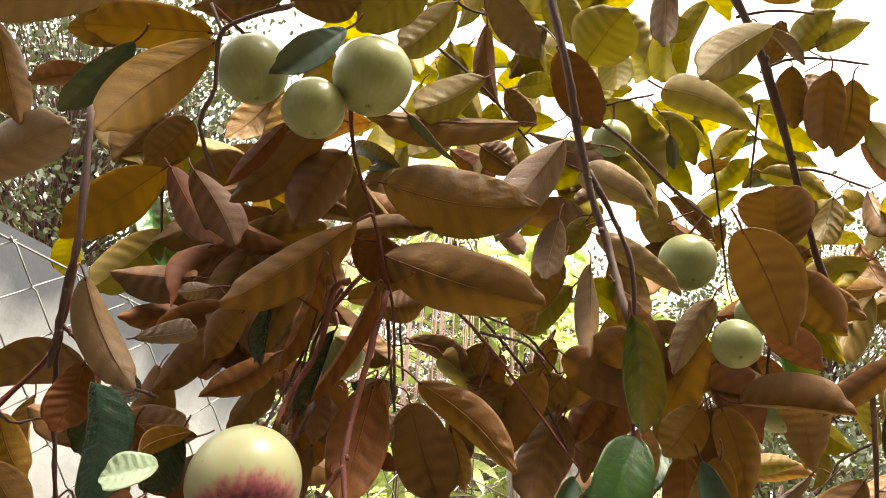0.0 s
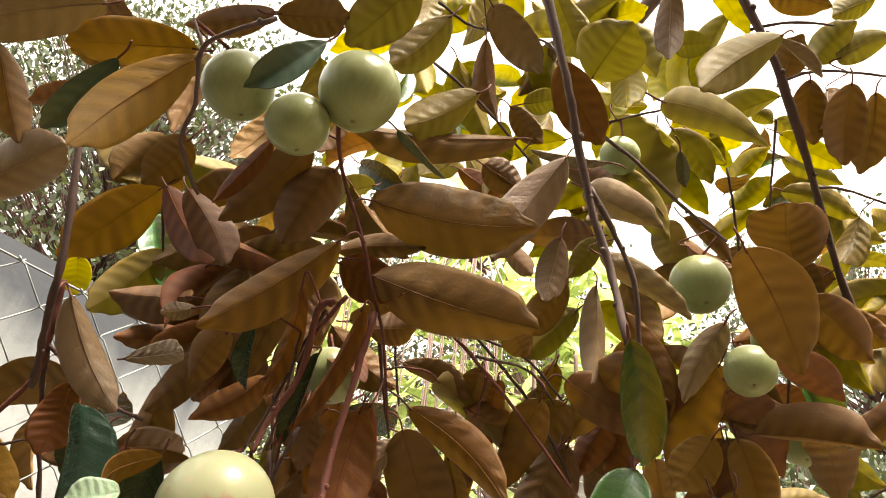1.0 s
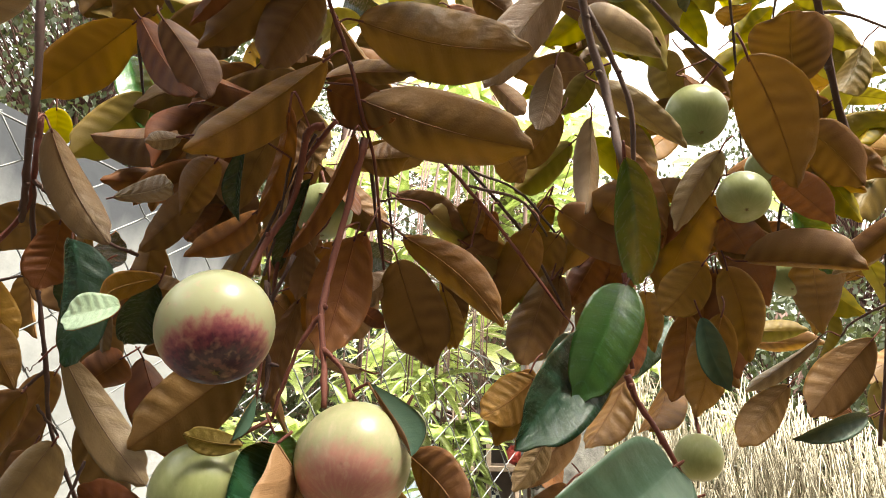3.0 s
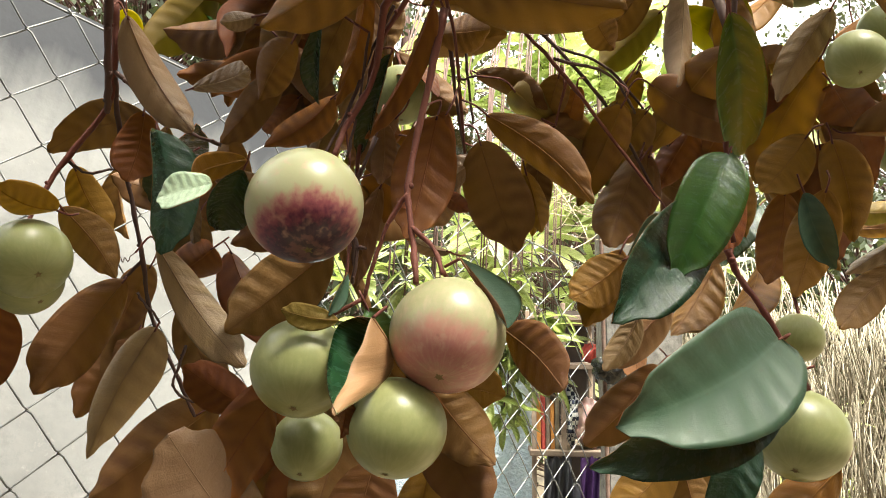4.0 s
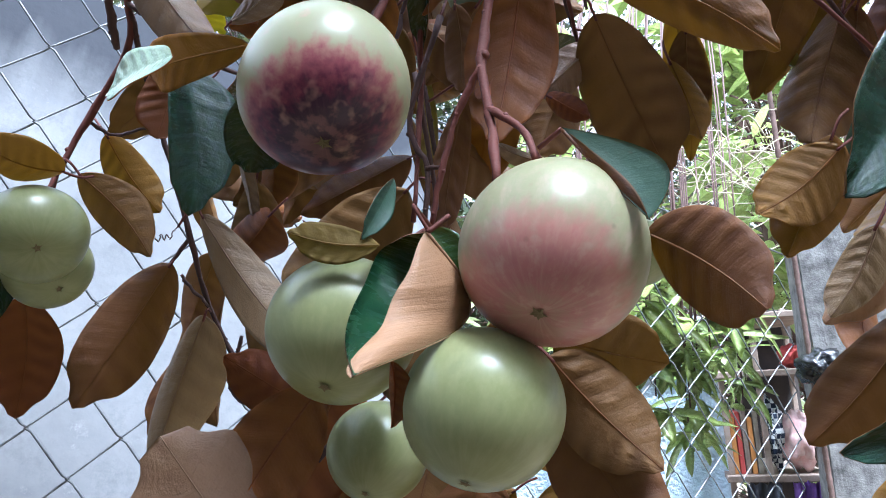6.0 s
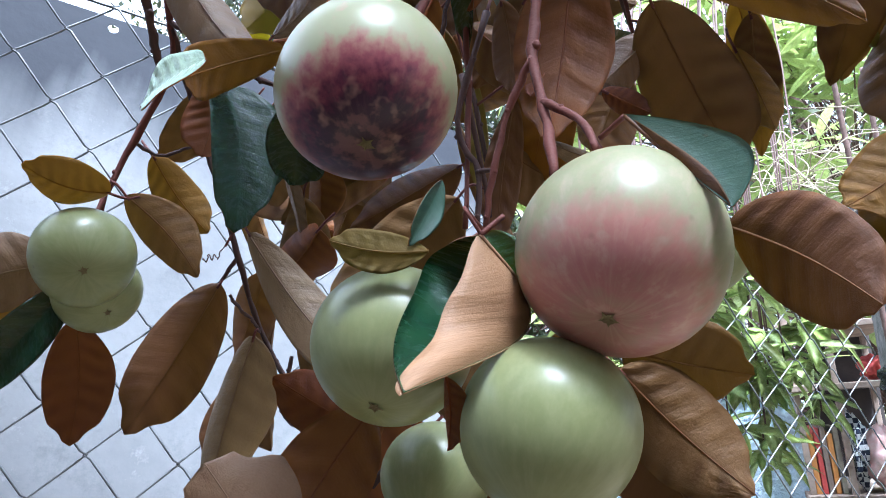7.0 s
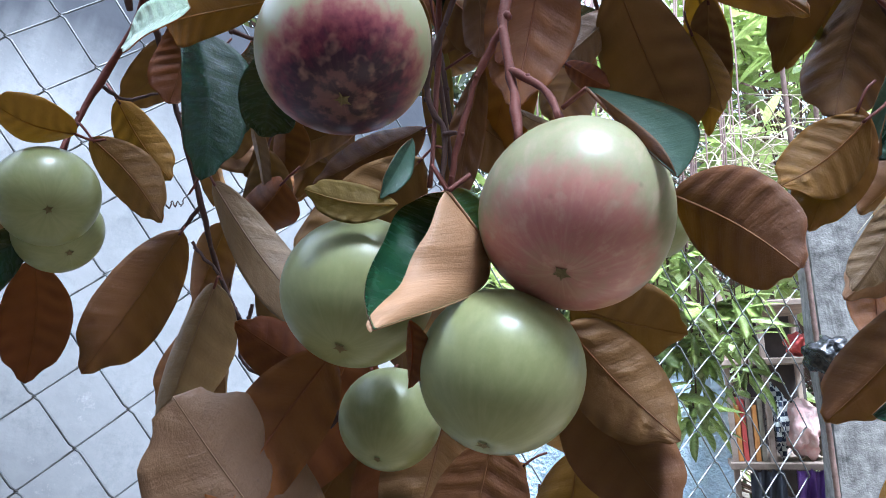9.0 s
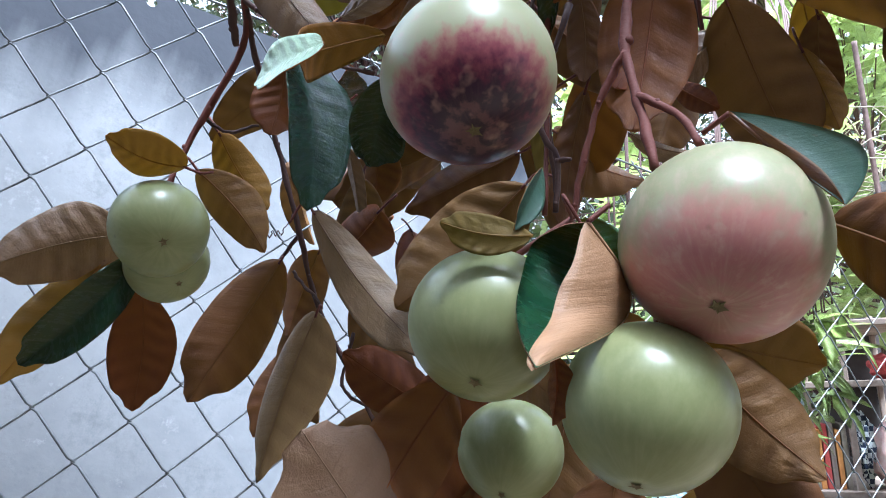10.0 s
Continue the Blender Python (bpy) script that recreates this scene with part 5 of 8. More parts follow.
leaf("a", (0.2031, 0.7160, 1.7642), (0.1797, 0.7656, 1.6834), (0.00, 0.99, -0.10), 0.0330, 0.05, 14)
leaf("a", (0.1307, 0.6643, 1.7270), (0.1951, 0.7243, 1.7013), (-0.05, 0.68, 0.73), 0.0311, 0.05, 14)
leaf("d", (0.1284, 0.7018, 1.7129), (0.1298, 0.7291, 1.6616), (0.08, 0.97, 0.23), 0.0257, 0.05, 14)
leaf("p", (0.1996, 0.6351, 1.5595), (0.1726, 0.6361, 1.5157), (0.13, 0.99, -0.06), 0.0242, 0.05, 14)
leaf("a", (0.2237, 0.6897, 1.7443), (0.1888, 0.7421, 1.6930), (0.03, 1.00, 0.02), 0.0458, 0.05, 14)
leaf("c", (0.1017, 0.6348, 1.7451), (0.1940, 0.7263, 1.6831), (0.14, 0.76, 0.63), 0.0514, 0.05, 14)
leaf("r", (0.2709, 0.7178, 1.7371), (0.2441, 0.7537, 1.6849), (0.01, 0.96, -0.27), 0.0384, 0.05, 14)
leaf("r", (0.2952, 0.7072, 1.7421), (0.2735, 0.7544, 1.6932), (0.05, 0.96, -0.29), 0.0421, 0.05, 14)
leaf("d", (-0.0633, 0.7143, 1.4926), (-0.0369, 0.7102, 1.4042), (-0.19, 0.98, -0.10), 0.0549, 0.05, 12)
leaf("d", (-0.1164, 0.7401, 1.4701), (-0.0943, 0.7342, 1.3898), (-0.27, 0.95, -0.14), 0.0495, 0.05, 12)
leaf("g", (0.0050, 0.5230, 1.5560), (0.0200, 0.5280, 1.5250), (0.30, -0.90, 0.10), 0.0200, 0.05, 12)
leaf("a", (0.5051, 0.7461, 1.8817), (0.5932, 0.7445, 1.8376), (0.26, 0.83, 0.50), 0.0384, 0.07, 17, True)
leaf("c", (0.4961, 0.7138, 1.9002), (0.4275, 0.6587, 1.8998), (-0.41, 0.50, 0.76), 0.0345, 0.08, 21, True)
leaf("c", (0.5625, 0.8415, 2.2019), (0.6034, 0.8242, 2.1425), (0.80, 0.44, 0.42), 0.0331, 0.05, 16, True)
leaf("a", (0.6894, 0.8924, 2.0455), (0.6065, 0.9575, 2.0428), (0.19, 0.28, 0.94), 0.0409, 0.03, 7, True)
leaf("y", (0.6255, 0.7934, 1.9435), (0.5809, 0.7690, 1.8867), (0.58, 0.48, -0.66), 0.0324, 0.05, 17, True)
leaf("y", (0.7924, 0.8774, 1.9389), (0.7461, 0.8675, 1.8635), (0.65, 0.60, -0.48), 0.0378, 0.04, 13, True)
leaf("a", (0.5747, 0.8569, 2.1484), (0.5236, 0.9025, 2.1560), (-0.67, -0.74, -0.06), 0.0271, 0.05, 5, True)
leaf("a", (0.5211, 0.6541, 2.1030), (0.4872, 0.6087, 2.0259), (0.69, 0.45, -0.57), 0.0455, 0.02, 13, True)
leaf("a", (0.5135, 0.8087, 2.1399), (0.5667, 0.8735, 2.1751), (-0.70, 0.20, 0.69), 0.0446, 0.09, 5, True)
leaf("c", (0.7250, 0.8586, 1.9196), (0.6430, 0.8066, 1.8722), (-0.05, 0.71, -0.70), 0.0537, 0.05, 18, True)
leaf("r", (0.7008, 0.8241, 2.1281), (0.7259, 0.7876, 2.0520), (0.93, 0.34, 0.14), 0.0409, 0.03, 10, True)
leaf("c", (0.7987, 0.8722, 1.9963), (0.8592, 0.8369, 1.9568), (0.66, 0.44, 0.61), 0.0401, 0.03, 8, True)
leaf("y", (0.8103, 0.8788, 2.0207), (0.8966, 0.8525, 2.0234), (0.15, 0.58, 0.80), 0.0422, 0.03, 14, True)
leaf("y", (0.6390, 0.7009, 1.9897), (0.6925, 0.7809, 1.9397), (-0.05, 0.55, 0.83), 0.0504, 0.08, 16, True)
leaf("c", (0.5710, 0.7232, 1.9819), (0.5296, 0.7092, 1.9161), (0.37, 0.84, -0.41), 0.0354, 0.06, 12, True)
leaf("r", (0.6382, 0.6455, 2.0985), (0.6666, 0.6320, 2.0361), (0.43, 0.90, -0.00), 0.0305, 0.08, 13, True)
leaf("c", (0.4863, 0.6864, 2.1167), (0.4090, 0.7155, 2.0749), (-0.20, 0.59, 0.78), 0.0442, 0.06, 18, True)
leaf("c", (0.6290, 0.7667, 1.9216), (0.5480, 0.8127, 1.8792), (0.30, 0.88, 0.38), 0.0482, 0.03, 8, True)
leaf("c", (0.5712, 0.6381, 2.0336), (0.6012, 0.6045, 1.9445), (0.30, 0.92, -0.25), 0.0452, 0.09, 5, True)
leaf("r", (0.6785, 0.8782, 1.9071), (0.7402, 0.9104, 1.9120), (-0.44, 0.87, -0.23), 0.0279, 0.08, 20, True)
leaf("y", (0.5503, 0.8291, 1.9276), (0.5839, 0.8901, 1.8951), (-0.47, 0.60, 0.65), 0.0334, 0.09, 13, True)
leaf("c", (0.6156, 0.7561, 1.8715), (0.5458, 0.7405, 1.7902), (0.22, 0.91, -0.36), 0.0537, 0.04, 11, True)
leaf("r", (0.5310, 0.7282, 1.9051), (0.4635, 0.6947, 1.8744), (-0.56, 0.65, 0.52), 0.0352, 0.08, 7, True)
leaf("a", (0.6005, 0.8547, 2.0427), (0.5560, 0.8848, 1.9764), (-0.30, 0.78, 0.55), 0.0362, 0.08, 17, True)
leaf("r", (0.5406, 0.8527, 2.1626), (0.5078, 0.8582, 2.0963), (-0.40, 0.87, 0.27), 0.0347, 0.09, 8, True)
leaf("c", (0.6290, 0.7223, 1.8995), (0.6337, 0.6624, 1.8460), (0.71, 0.50, -0.49), 0.0356, 0.06, 12, True)
leaf("y", (0.6725, 0.7016, 1.9210), (0.7671, 0.6928, 1.9031), (0.20, 0.69, 0.70), 0.0414, 0.03, 21, True)
leaf("a", (0.6176, 0.8091, 1.9006), (0.6965, 0.8423, 1.9188), (-0.43, 0.83, 0.35), 0.0373, 0.07, 17, True)
leaf("c", (0.5549, 0.7167, 2.0872), (0.6102, 0.6619, 2.0811), (0.43, 0.35, 0.83), 0.0353, 0.08, 12, True)
leaf("c", (0.8290, 0.8843, 2.0083), (0.8042, 0.8089, 1.9894), (0.82, -0.38, 0.44), 0.0345, 0.08, 15, True)
leaf("a", (0.7924, 0.8382, 2.1121), (0.8052, 0.8836, 2.0259), (0.68, 0.60, 0.42), 0.0425, 0.08, 15, True)
leaf("a", (0.5789, 0.7819, 2.0752), (0.5085, 0.8123, 2.0398), (-0.30, -0.93, -0.20), 0.0388, 0.03, 16, True)
leaf("a", (0.5875, 0.8143, 1.9034), (0.6064, 0.8410, 1.8325), (-0.00, 0.94, 0.35), 0.0377, 0.08, 21, True)
leaf("a", (0.5133, 0.8222, 1.8892), (0.4971, 0.8899, 1.8608), (0.23, 0.42, 0.88), 0.0361, 0.04, 21, True)
leaf("r", (0.6538, 0.9709, 1.6022), (0.6030, 0.9049, 1.6007), (-0.71, 0.53, 0.47), 0.0391, 0.03, 10, True)
leaf("b", (0.4885, 0.7964, 1.8621), (0.5616, 0.7872, 1.8401), (0.16, 0.98, 0.13), 0.0322, 0.02, 12, True)
leaf("a", (0.4898, 0.7323, 1.8496), (0.4717, 0.7959, 1.8466), (0.95, 0.28, 0.12), 0.0271, 0.04, 9, True)
leaf("c", (0.8490, 1.0395, 1.6629), (0.9196, 1.0518, 1.6254), (-0.27, 0.94, -0.21), 0.0315, 0.08, 6, True)
leaf("b", (0.7883, 1.0027, 1.6616), (0.8433, 1.0698, 1.6745), (-0.77, 0.64, -0.03), 0.0434, 0.06, 10, True)
leaf("a", (0.8282, 1.0296, 1.5997), (0.8715, 1.0322, 1.5131), (0.69, 0.62, 0.36), 0.0479, 0.02, 17, True)
leaf("b", (0.7693, 0.8488, 1.8411), (0.7047, 0.8844, 1.8504), (0.44, 0.87, -0.23), 0.0290, 0.03, 18, True)
leaf("y", (0.5070, 0.7812, 1.7537), (0.6040, 0.8355, 1.7046), (0.33, 0.93, -0.17), 0.0417, 0.04, 8, True)
leaf("c", (0.8941, 1.0752, 1.5894), (0.8018, 1.1166, 1.5170), (-0.65, -0.57, 0.51), 0.0583, 0.09, 9, True)
leaf("b", (0.5870, 0.8247, 1.8684), (0.6437, 0.8460, 1.8289), (0.29, 0.61, 0.74), 0.0351, 0.09, 12, True)
leaf("y", (0.4933, 0.7227, 1.8569), (0.5453, 0.7296, 1.7794), (0.21, 0.95, 0.23), 0.0358, 0.05, 6, True)
leaf("c", (0.6906, 0.9658, 1.6441), (0.6884, 0.9178, 1.5591), (0.20, 0.85, -0.49), 0.0404, 0.09, 9, True)
leaf("a", (0.6840, 0.8664, 1.7872), (0.7529, 0.9654, 1.7367), (0.32, 0.61, 0.72), 0.0326, 0.05, 14, True)
leaf("y", (0.6267, 0.8808, 1.9238), (0.7022, 0.8686, 1.9009), (0.28, 0.82, 0.50), 0.0317, 0.04, 7, True)
leaf("c", (0.5826, 0.8769, 1.7257), (0.5831, 0.9037, 1.6639), (0.85, 0.29, -0.43), 0.0324, 0.06, 21, True)
leaf("r", (0.5087, 0.8945, 1.8249), (0.5881, 0.9241, 1.8110), (-0.00, 0.43, 0.90), 0.0367, 0.06, 7, True)
leaf("y", (0.5828, 0.9098, 1.8003), (0.6112, 0.9124, 1.7424), (0.86, 0.50, -0.12), 0.0352, 0.08, 20, True)
leaf("a", (0.5775, 0.8026, 1.8916), (0.5386, 0.7589, 1.8165), (0.31, 0.74, -0.59), 0.0417, 0.02, 10, True)
leaf("a", (0.7758, 1.0100, 1.7007), (0.6815, 1.0134, 1.6524), (0.35, 0.70, -0.63), 0.0510, 0.05, 17, True)
leaf("y", (0.7052, 0.8830, 1.7295), (0.7890, 0.9282, 1.6785), (0.55, 0.81, 0.20), 0.0370, 0.06, 6, True)
leaf("a", (0.6603, 0.9219, 1.6053), (0.6981, 0.9137, 1.5113), (0.83, 0.47, 0.29), 0.0393, 0.04, 14, True)
leaf("b", (0.6645, 0.9160, 1.5991), (0.7815, 0.9055, 1.6147), (0.15, 0.77, -0.62), 0.0540, 0.04, 21, True)
leaf("c", (0.4764, 0.7337, 1.7891), (0.5210, 0.7558, 1.7305), (-0.38, -0.89, 0.26), 0.0320, 0.05, 5, True)
leaf("a", (0.6122, 0.8520, 1.7538), (0.5482, 0.8210, 1.7516), (-0.40, 0.72, 0.57), 0.0318, 0.04, 14, True)
leaf("b", (0.4716, 0.7346, 1.8318), (0.5514, 0.7242, 1.8107), (0.27, 0.62, 0.73), 0.0323, 0.08, 18, True)
leaf("a", (0.5832, 1.0747, 1.7038), (0.6676, 1.0272, 1.6976), (0.52, 0.70, 0.48), 0.0417, 0.07, 13, True)
leaf("a", (0.6114, 0.9086, 1.7869), (0.6910, 0.9503, 1.7824), (-0.34, 0.71, 0.62), 0.0370, 0.08, 15, True)
leaf("y", (0.7160, 0.8878, 1.8480), (0.7213, 0.8730, 1.7725), (0.68, 0.73, -0.10), 0.0345, 0.03, 10, True)
leaf("c", (0.6610, 0.9100, 1.7956), (0.7159, 0.9587, 1.7230), (0.88, 0.45, -0.12), 0.0378, 0.02, 9, True)
leaf("c", (0.2061, 0.6885, 2.2923), (0.2725, 0.7342, 2.2783), (-0.60, 0.67, 0.44), 0.0456, 0.07, 10, True)
leaf("y", (0.2481, 0.7554, 2.1259), (0.2024, 0.7058, 2.1995), (-0.36, 0.81, 0.47), 0.0465, 0.07, 21, True)
leaf("y", (0.3162, 0.7341, 2.2157), (0.3153, 0.7246, 2.1174), (0.53, 0.85, -0.09), 0.0493, 0.07, 19, True)
leaf("y", (0.2956, 0.7294, 2.0467), (0.2325, 0.7852, 2.0049), (0.20, 0.89, 0.41), 0.0443, 0.03, 16, True)
leaf("c", (0.0587, 0.9103, 2.1439), (0.0271, 0.8998, 2.0389), (-0.33, 0.94, 0.00), 0.0474, 0.06, 19, True)
leaf("y", (-0.0070, 0.8934, 2.2240), (-0.0611, 0.9005, 2.1395), (-0.45, 0.84, 0.30), 0.0435, 0.03, 6, True)
leaf("y", (0.0199, 0.8166, 2.1106), (0.0266, 0.7673, 2.0346), (0.07, 0.84, -0.54), 0.0418, 0.07, 10, True)
leaf("c", (0.3383, 0.8085, 2.2760), (0.3243, 0.8137, 2.2097), (-0.51, 0.84, 0.17), 0.0323, 0.06, 19, True)
leaf("c", (0.2763, 0.8823, 2.4028), (0.3385, 0.8619, 2.4033), (0.07, 0.74, 0.67), 0.0291, 0.03, 15, True)
leaf("y", (0.4155, 0.6697, 2.3015), (0.4874, 0.7330, 2.2510), (0.48, 0.14, 0.87), 0.0425, 0.03, 12, True)
leaf("y", (-0.0301, 0.9138, 2.1908), (-0.0820, 0.9377, 2.1363), (-0.55, 0.64, 0.54), 0.0312, 0.09, 17, True)
leaf("y", (0.2937, 0.8005, 2.2505), (0.3650, 0.8340, 2.2304), (-0.08, 0.56, 0.83), 0.0318, 0.07, 19, True)
leaf("y", (0.1393, 0.9176, 2.2232), (0.1567, 0.8824, 2.1419), (0.39, 0.87, -0.29), 0.0369, 0.07, 14, True)
leaf("y", (0.3596, 0.7363, 2.0514), (0.4128, 0.7570, 1.9926), (0.27, 0.80, 0.53), 0.0331, 0.04, 6, True)
leaf("c", (0.3467, 0.8248, 2.2827), (0.3646, 0.8465, 2.1911), (0.06, 0.97, 0.24), 0.0450, 0.08, 7, True)
leaf("c", (0.1734, 0.9487, 2.3369), (0.1417, 0.9245, 2.2711), (-0.86, 0.44, 0.26), 0.0341, 0.03, 6, True)
leaf("y", (0.0421, 0.6850, 2.2420), (0.0216, 0.6348, 2.1479), (-0.54, 0.79, -0.30), 0.0466, 0.03, 11, True)
leaf("y", (0.1367, 0.9150, 2.3106), (0.2154, 0.8645, 2.2543), (-0.57, -0.82, -0.10), 0.0503, 0.06, 19, True)
leaf("c", (0.2885, 0.7562, 2.3663), (0.2627, 0.7056, 2.3473), (-0.44, -0.19, 0.88), 0.0304, 0.05, 13, True)
leaf("y", (0.4383, 0.8979, 2.2311), (0.5099, 0.8971, 2.1571), (0.52, 0.70, 0.49), 0.0482, 0.08, 5, True)
leaf("c", (0.1077, 0.8900, 2.1974), (0.0640, 0.9009, 2.1151), (0.23, 0.97, 0.01), 0.0467, 0.09, 5, True)
leaf("y", (0.1533, 0.7685, 2.3714), (0.0653, 0.7771, 2.3820), (0.13, 0.07, 0.99), 0.0381, 0.06, 7, True)
leaf("y", (0.0762, 0.7889, 2.1601), (0.0286, 0.8575, 2.0958), (0.63, 0.72, 0.30), 0.0518, 0.05, 7, True)
leaf("y", (0.4267, 0.7384, 2.2294), (0.4242, 0.7589, 2.1672), (-0.33, 0.89, 0.31), 0.0275, 0.03, 7, True)
leaf("y", (0.1089, 0.8272, 2.2342), (0.1733, 0.8276, 2.2107), (0.00, 1.00, 0.01), 0.0313, 0.08, 5, True)
leaf("y", (0.1930, 0.7925, 2.3899), (0.1789, 0.8396, 2.2961), (0.13, 0.89, 0.43), 0.0489, 0.08, 12, True)
leaf("c", (0.4786, 0.7545, 2.3104), (0.4333, 0.7854, 2.2180), (-0.33, 0.83, 0.44), 0.0433, 0.05, 8, True)
leaf("y", (0.4424, 0.6942, 2.3226), (0.3451, 0.6873, 2.3198), (-0.03, 0.05, 1.00), 0.0422, 0.09, 17, True)
leaf("y", (0.0278, 0.8607, 2.2376), (0.1182, 0.8751, 2.2246), (0.07, 0.38, 0.92), 0.0357, 0.04, 18, True)
leaf("c", (0.2171, 0.8244, 2.3821), (0.2650, 0.7828, 2.3072), (0.39, 0.91, -0.10), 0.0340, 0.07, 19, True)
leaf("y", (0.4579, 0.8757, 2.1996), (0.5392, 0.9050, 2.1967), (-0.01, 0.13, 0.99), 0.0418, 0.03, 8, True)
leaf("y", (0.0800, 0.8558, 2.4483), (0.1387, 0.7920, 2.4603), (0.37, 0.49, 0.79), 0.0365, 0.07, 19, True)
leaf("y", (0.1711, 0.8932, 2.2932), (0.1574, 0.8762, 2.2139), (-0.23, 0.96, -0.17), 0.0378, 0.08, 15, True)
leaf("c", (0.4004, 0.9646, 2.2022), (0.4448, 0.9892, 2.1097), (0.75, 0.45, 0.48), 0.0423, 0.05, 7, True)
leaf("y", (0.1416, 0.8322, 2.4306), (0.1592, 0.8600, 2.3706), (-0.31, 0.89, 0.32), 0.0280, 0.09, 18, True)
leaf("c", (0.1423, 0.8128, 2.2477), (0.0979, 0.8612, 2.2154), (0.63, 0.74, 0.24), 0.0315, 0.03, 17, True)
leaf("y", (0.1577, 0.6994, 2.3155), (0.1555, 0.6938, 2.2420), (0.51, 0.86, -0.08), 0.0353, 0.03, 11, True)
leaf("y", (0.4978, 0.9704, 2.2220), (0.4051, 0.9617, 2.2342), (0.01, 0.77, 0.64), 0.0445, 0.06, 9, True)
leaf("y", (0.4216, 0.7811, 2.3025), (0.4175, 0.8013, 2.1971), (0.42, 0.89, 0.16), 0.0530, 0.07, 12, True)
leaf("c", (0.2840, 0.6756, 2.2162), (0.3384, 0.6749, 2.1258), (0.77, 0.39, 0.51), 0.0502, 0.08, 9, True)
leaf("c", (0.3648, 0.7963, 2.4134), (0.3226, 0.7555, 2.3405), (-0.58, 0.80, -0.11), 0.0393, 0.05, 21, True)
leaf("y", (0.1009, 0.8097, 2.1954), (0.1419, 0.8005, 2.1223), (-0.41, -0.91, -0.11), 0.0342, 0.04, 5, True)
leaf("y", (0.4473, 0.8601, 2.3466), (0.4088, 0.8835, 2.2549), (0.31, 0.94, 0.11), 0.0469, 0.09, 6, True)
leaf("y", (0.3204, 0.7715, 2.2082), (0.3050, 0.7657, 2.1220), (0.77, 0.61, -0.18), 0.0423, 0.06, 10, True)
leaf("c", (0.2112, 0.7619, 2.1639), (0.1901, 0.7224, 2.0769), (0.49, 0.74, -0.46), 0.0457, 0.04, 6, True)
leaf("y", (0.3655, 0.7654, 2.1230), (0.3621, 0.7959, 2.0565), (-0.28, 0.87, 0.41), 0.0317, 0.06, 7, True)
leaf("y", (0.1156, 0.8729, 2.1543), (0.0428, 0.8500, 2.1196), (-0.47, 0.73, 0.50), 0.0374, 0.05, 13, True)
leaf("y", (0.2493, 0.7639, 2.0942), (0.1654, 0.8271, 2.0892), (0.03, 0.27, 0.96), 0.0475, 0.07, 17, True)
leaf("y", (0.4484, 0.6921, 2.2820), (0.5065, 0.6423, 2.2805), (0.23, 0.24, 0.94), 0.0311, 0.06, 16, True)
leaf("y", (0.4982, 0.9105, 2.2051), (0.5321, 0.9349, 2.1550), (0.63, 0.45, 0.64), 0.0305, 0.04, 14, True)
leaf("y", (0.3784, 0.7316, 2.3558), (0.2836, 0.7188, 2.3286), (0.34, -0.17, -0.93), 0.0499, 0.07, 12, True)
leaf("y", (0.2780, 0.7724, 2.0672), (0.3474, 0.7910, 1.9949), (0.45, 0.59, 0.67), 0.0456, 0.04, 15, True)
leaf("c", (0.1592, 0.6927, 2.2392), (0.1141, 0.6618, 2.1530), (-0.88, 0.34, 0.34), 0.0505, 0.04, 15, True)
leaf("b", (0.3763, 0.8514, 2.0636), (0.3934, 0.9030, 2.0254), (0.70, 0.26, 0.67), 0.0255, 0.06, 14, True)
leaf("p", (0.3382, 0.6958, 1.9482), (0.3783, 0.7559, 1.9056), (0.08, 0.54, 0.84), 0.0365, 0.06, 11, True)
leaf("y", (0.2681, 0.8517, 2.0570), (0.3059, 0.7933, 1.9657), (0.68, 0.72, -0.10), 0.0481, 0.03, 14, True)
leaf("y", (0.3066, 0.7595, 1.9043), (0.3324, 0.7543, 1.8310), (0.67, 0.71, 0.19), 0.0347, 0.09, 16, True)
leaf("a", (0.2432, 0.8349, 1.9732), (0.2364, 0.8977, 1.8914), (0.66, 0.63, 0.40), 0.0468, 0.05, 8, True)
leaf("y", (0.2726, 0.7582, 1.8719), (0.3507, 0.7631, 1.8243), (0.27, 0.69, 0.67), 0.0419, 0.05, 12, True)
leaf("p", (0.3440, 0.8187, 2.0263), (0.2764, 0.8233, 1.9975), (-0.39, 0.48, 0.79), 0.0319, 0.08, 14, True)
leaf("a", (0.3292, 0.8430, 2.0441), (0.2562, 0.8018, 2.0334), (-0.60, 0.74, 0.29), 0.0412, 0.05, 16, True)
leaf("a", (0.3571, 0.6922, 1.9182), (0.4247, 0.7389, 1.9203), (-0.57, 0.82, -0.06), 0.0322, 0.09, 14, True)
leaf("a", (0.3972, 0.7258, 1.9118), (0.3262, 0.7698, 1.8899), (0.23, 0.71, 0.67), 0.0396, 0.08, 21, True)
leaf("a", (0.3103, 0.8566, 2.0536), (0.2760, 0.8077, 2.0176), (-0.87, 0.24, 0.44), 0.0357, 0.05, 19, True)
leaf("a", (0.1654, 0.7943, 1.9668), (0.2062, 0.7734, 1.9113), (0.54, 0.84, 0.09), 0.0314, 0.06, 18, True)
leaf("b", (0.3068, 0.7554, 1.9024), (0.3278, 0.7297, 1.8144), (0.53, 0.84, -0.11), 0.0420, 0.05, 5, True)
leaf("b", (0.3716, 0.8246, 2.0816), (0.3322, 0.8798, 2.0794), (0.64, 0.48, 0.59), 0.0282, 0.03, 12, True)
leaf("p", (0.2726, 0.8526, 2.0176), (0.1933, 0.8055, 2.0235), (-0.63, 0.77, 0.10), 0.0516, 0.08, 8, True)
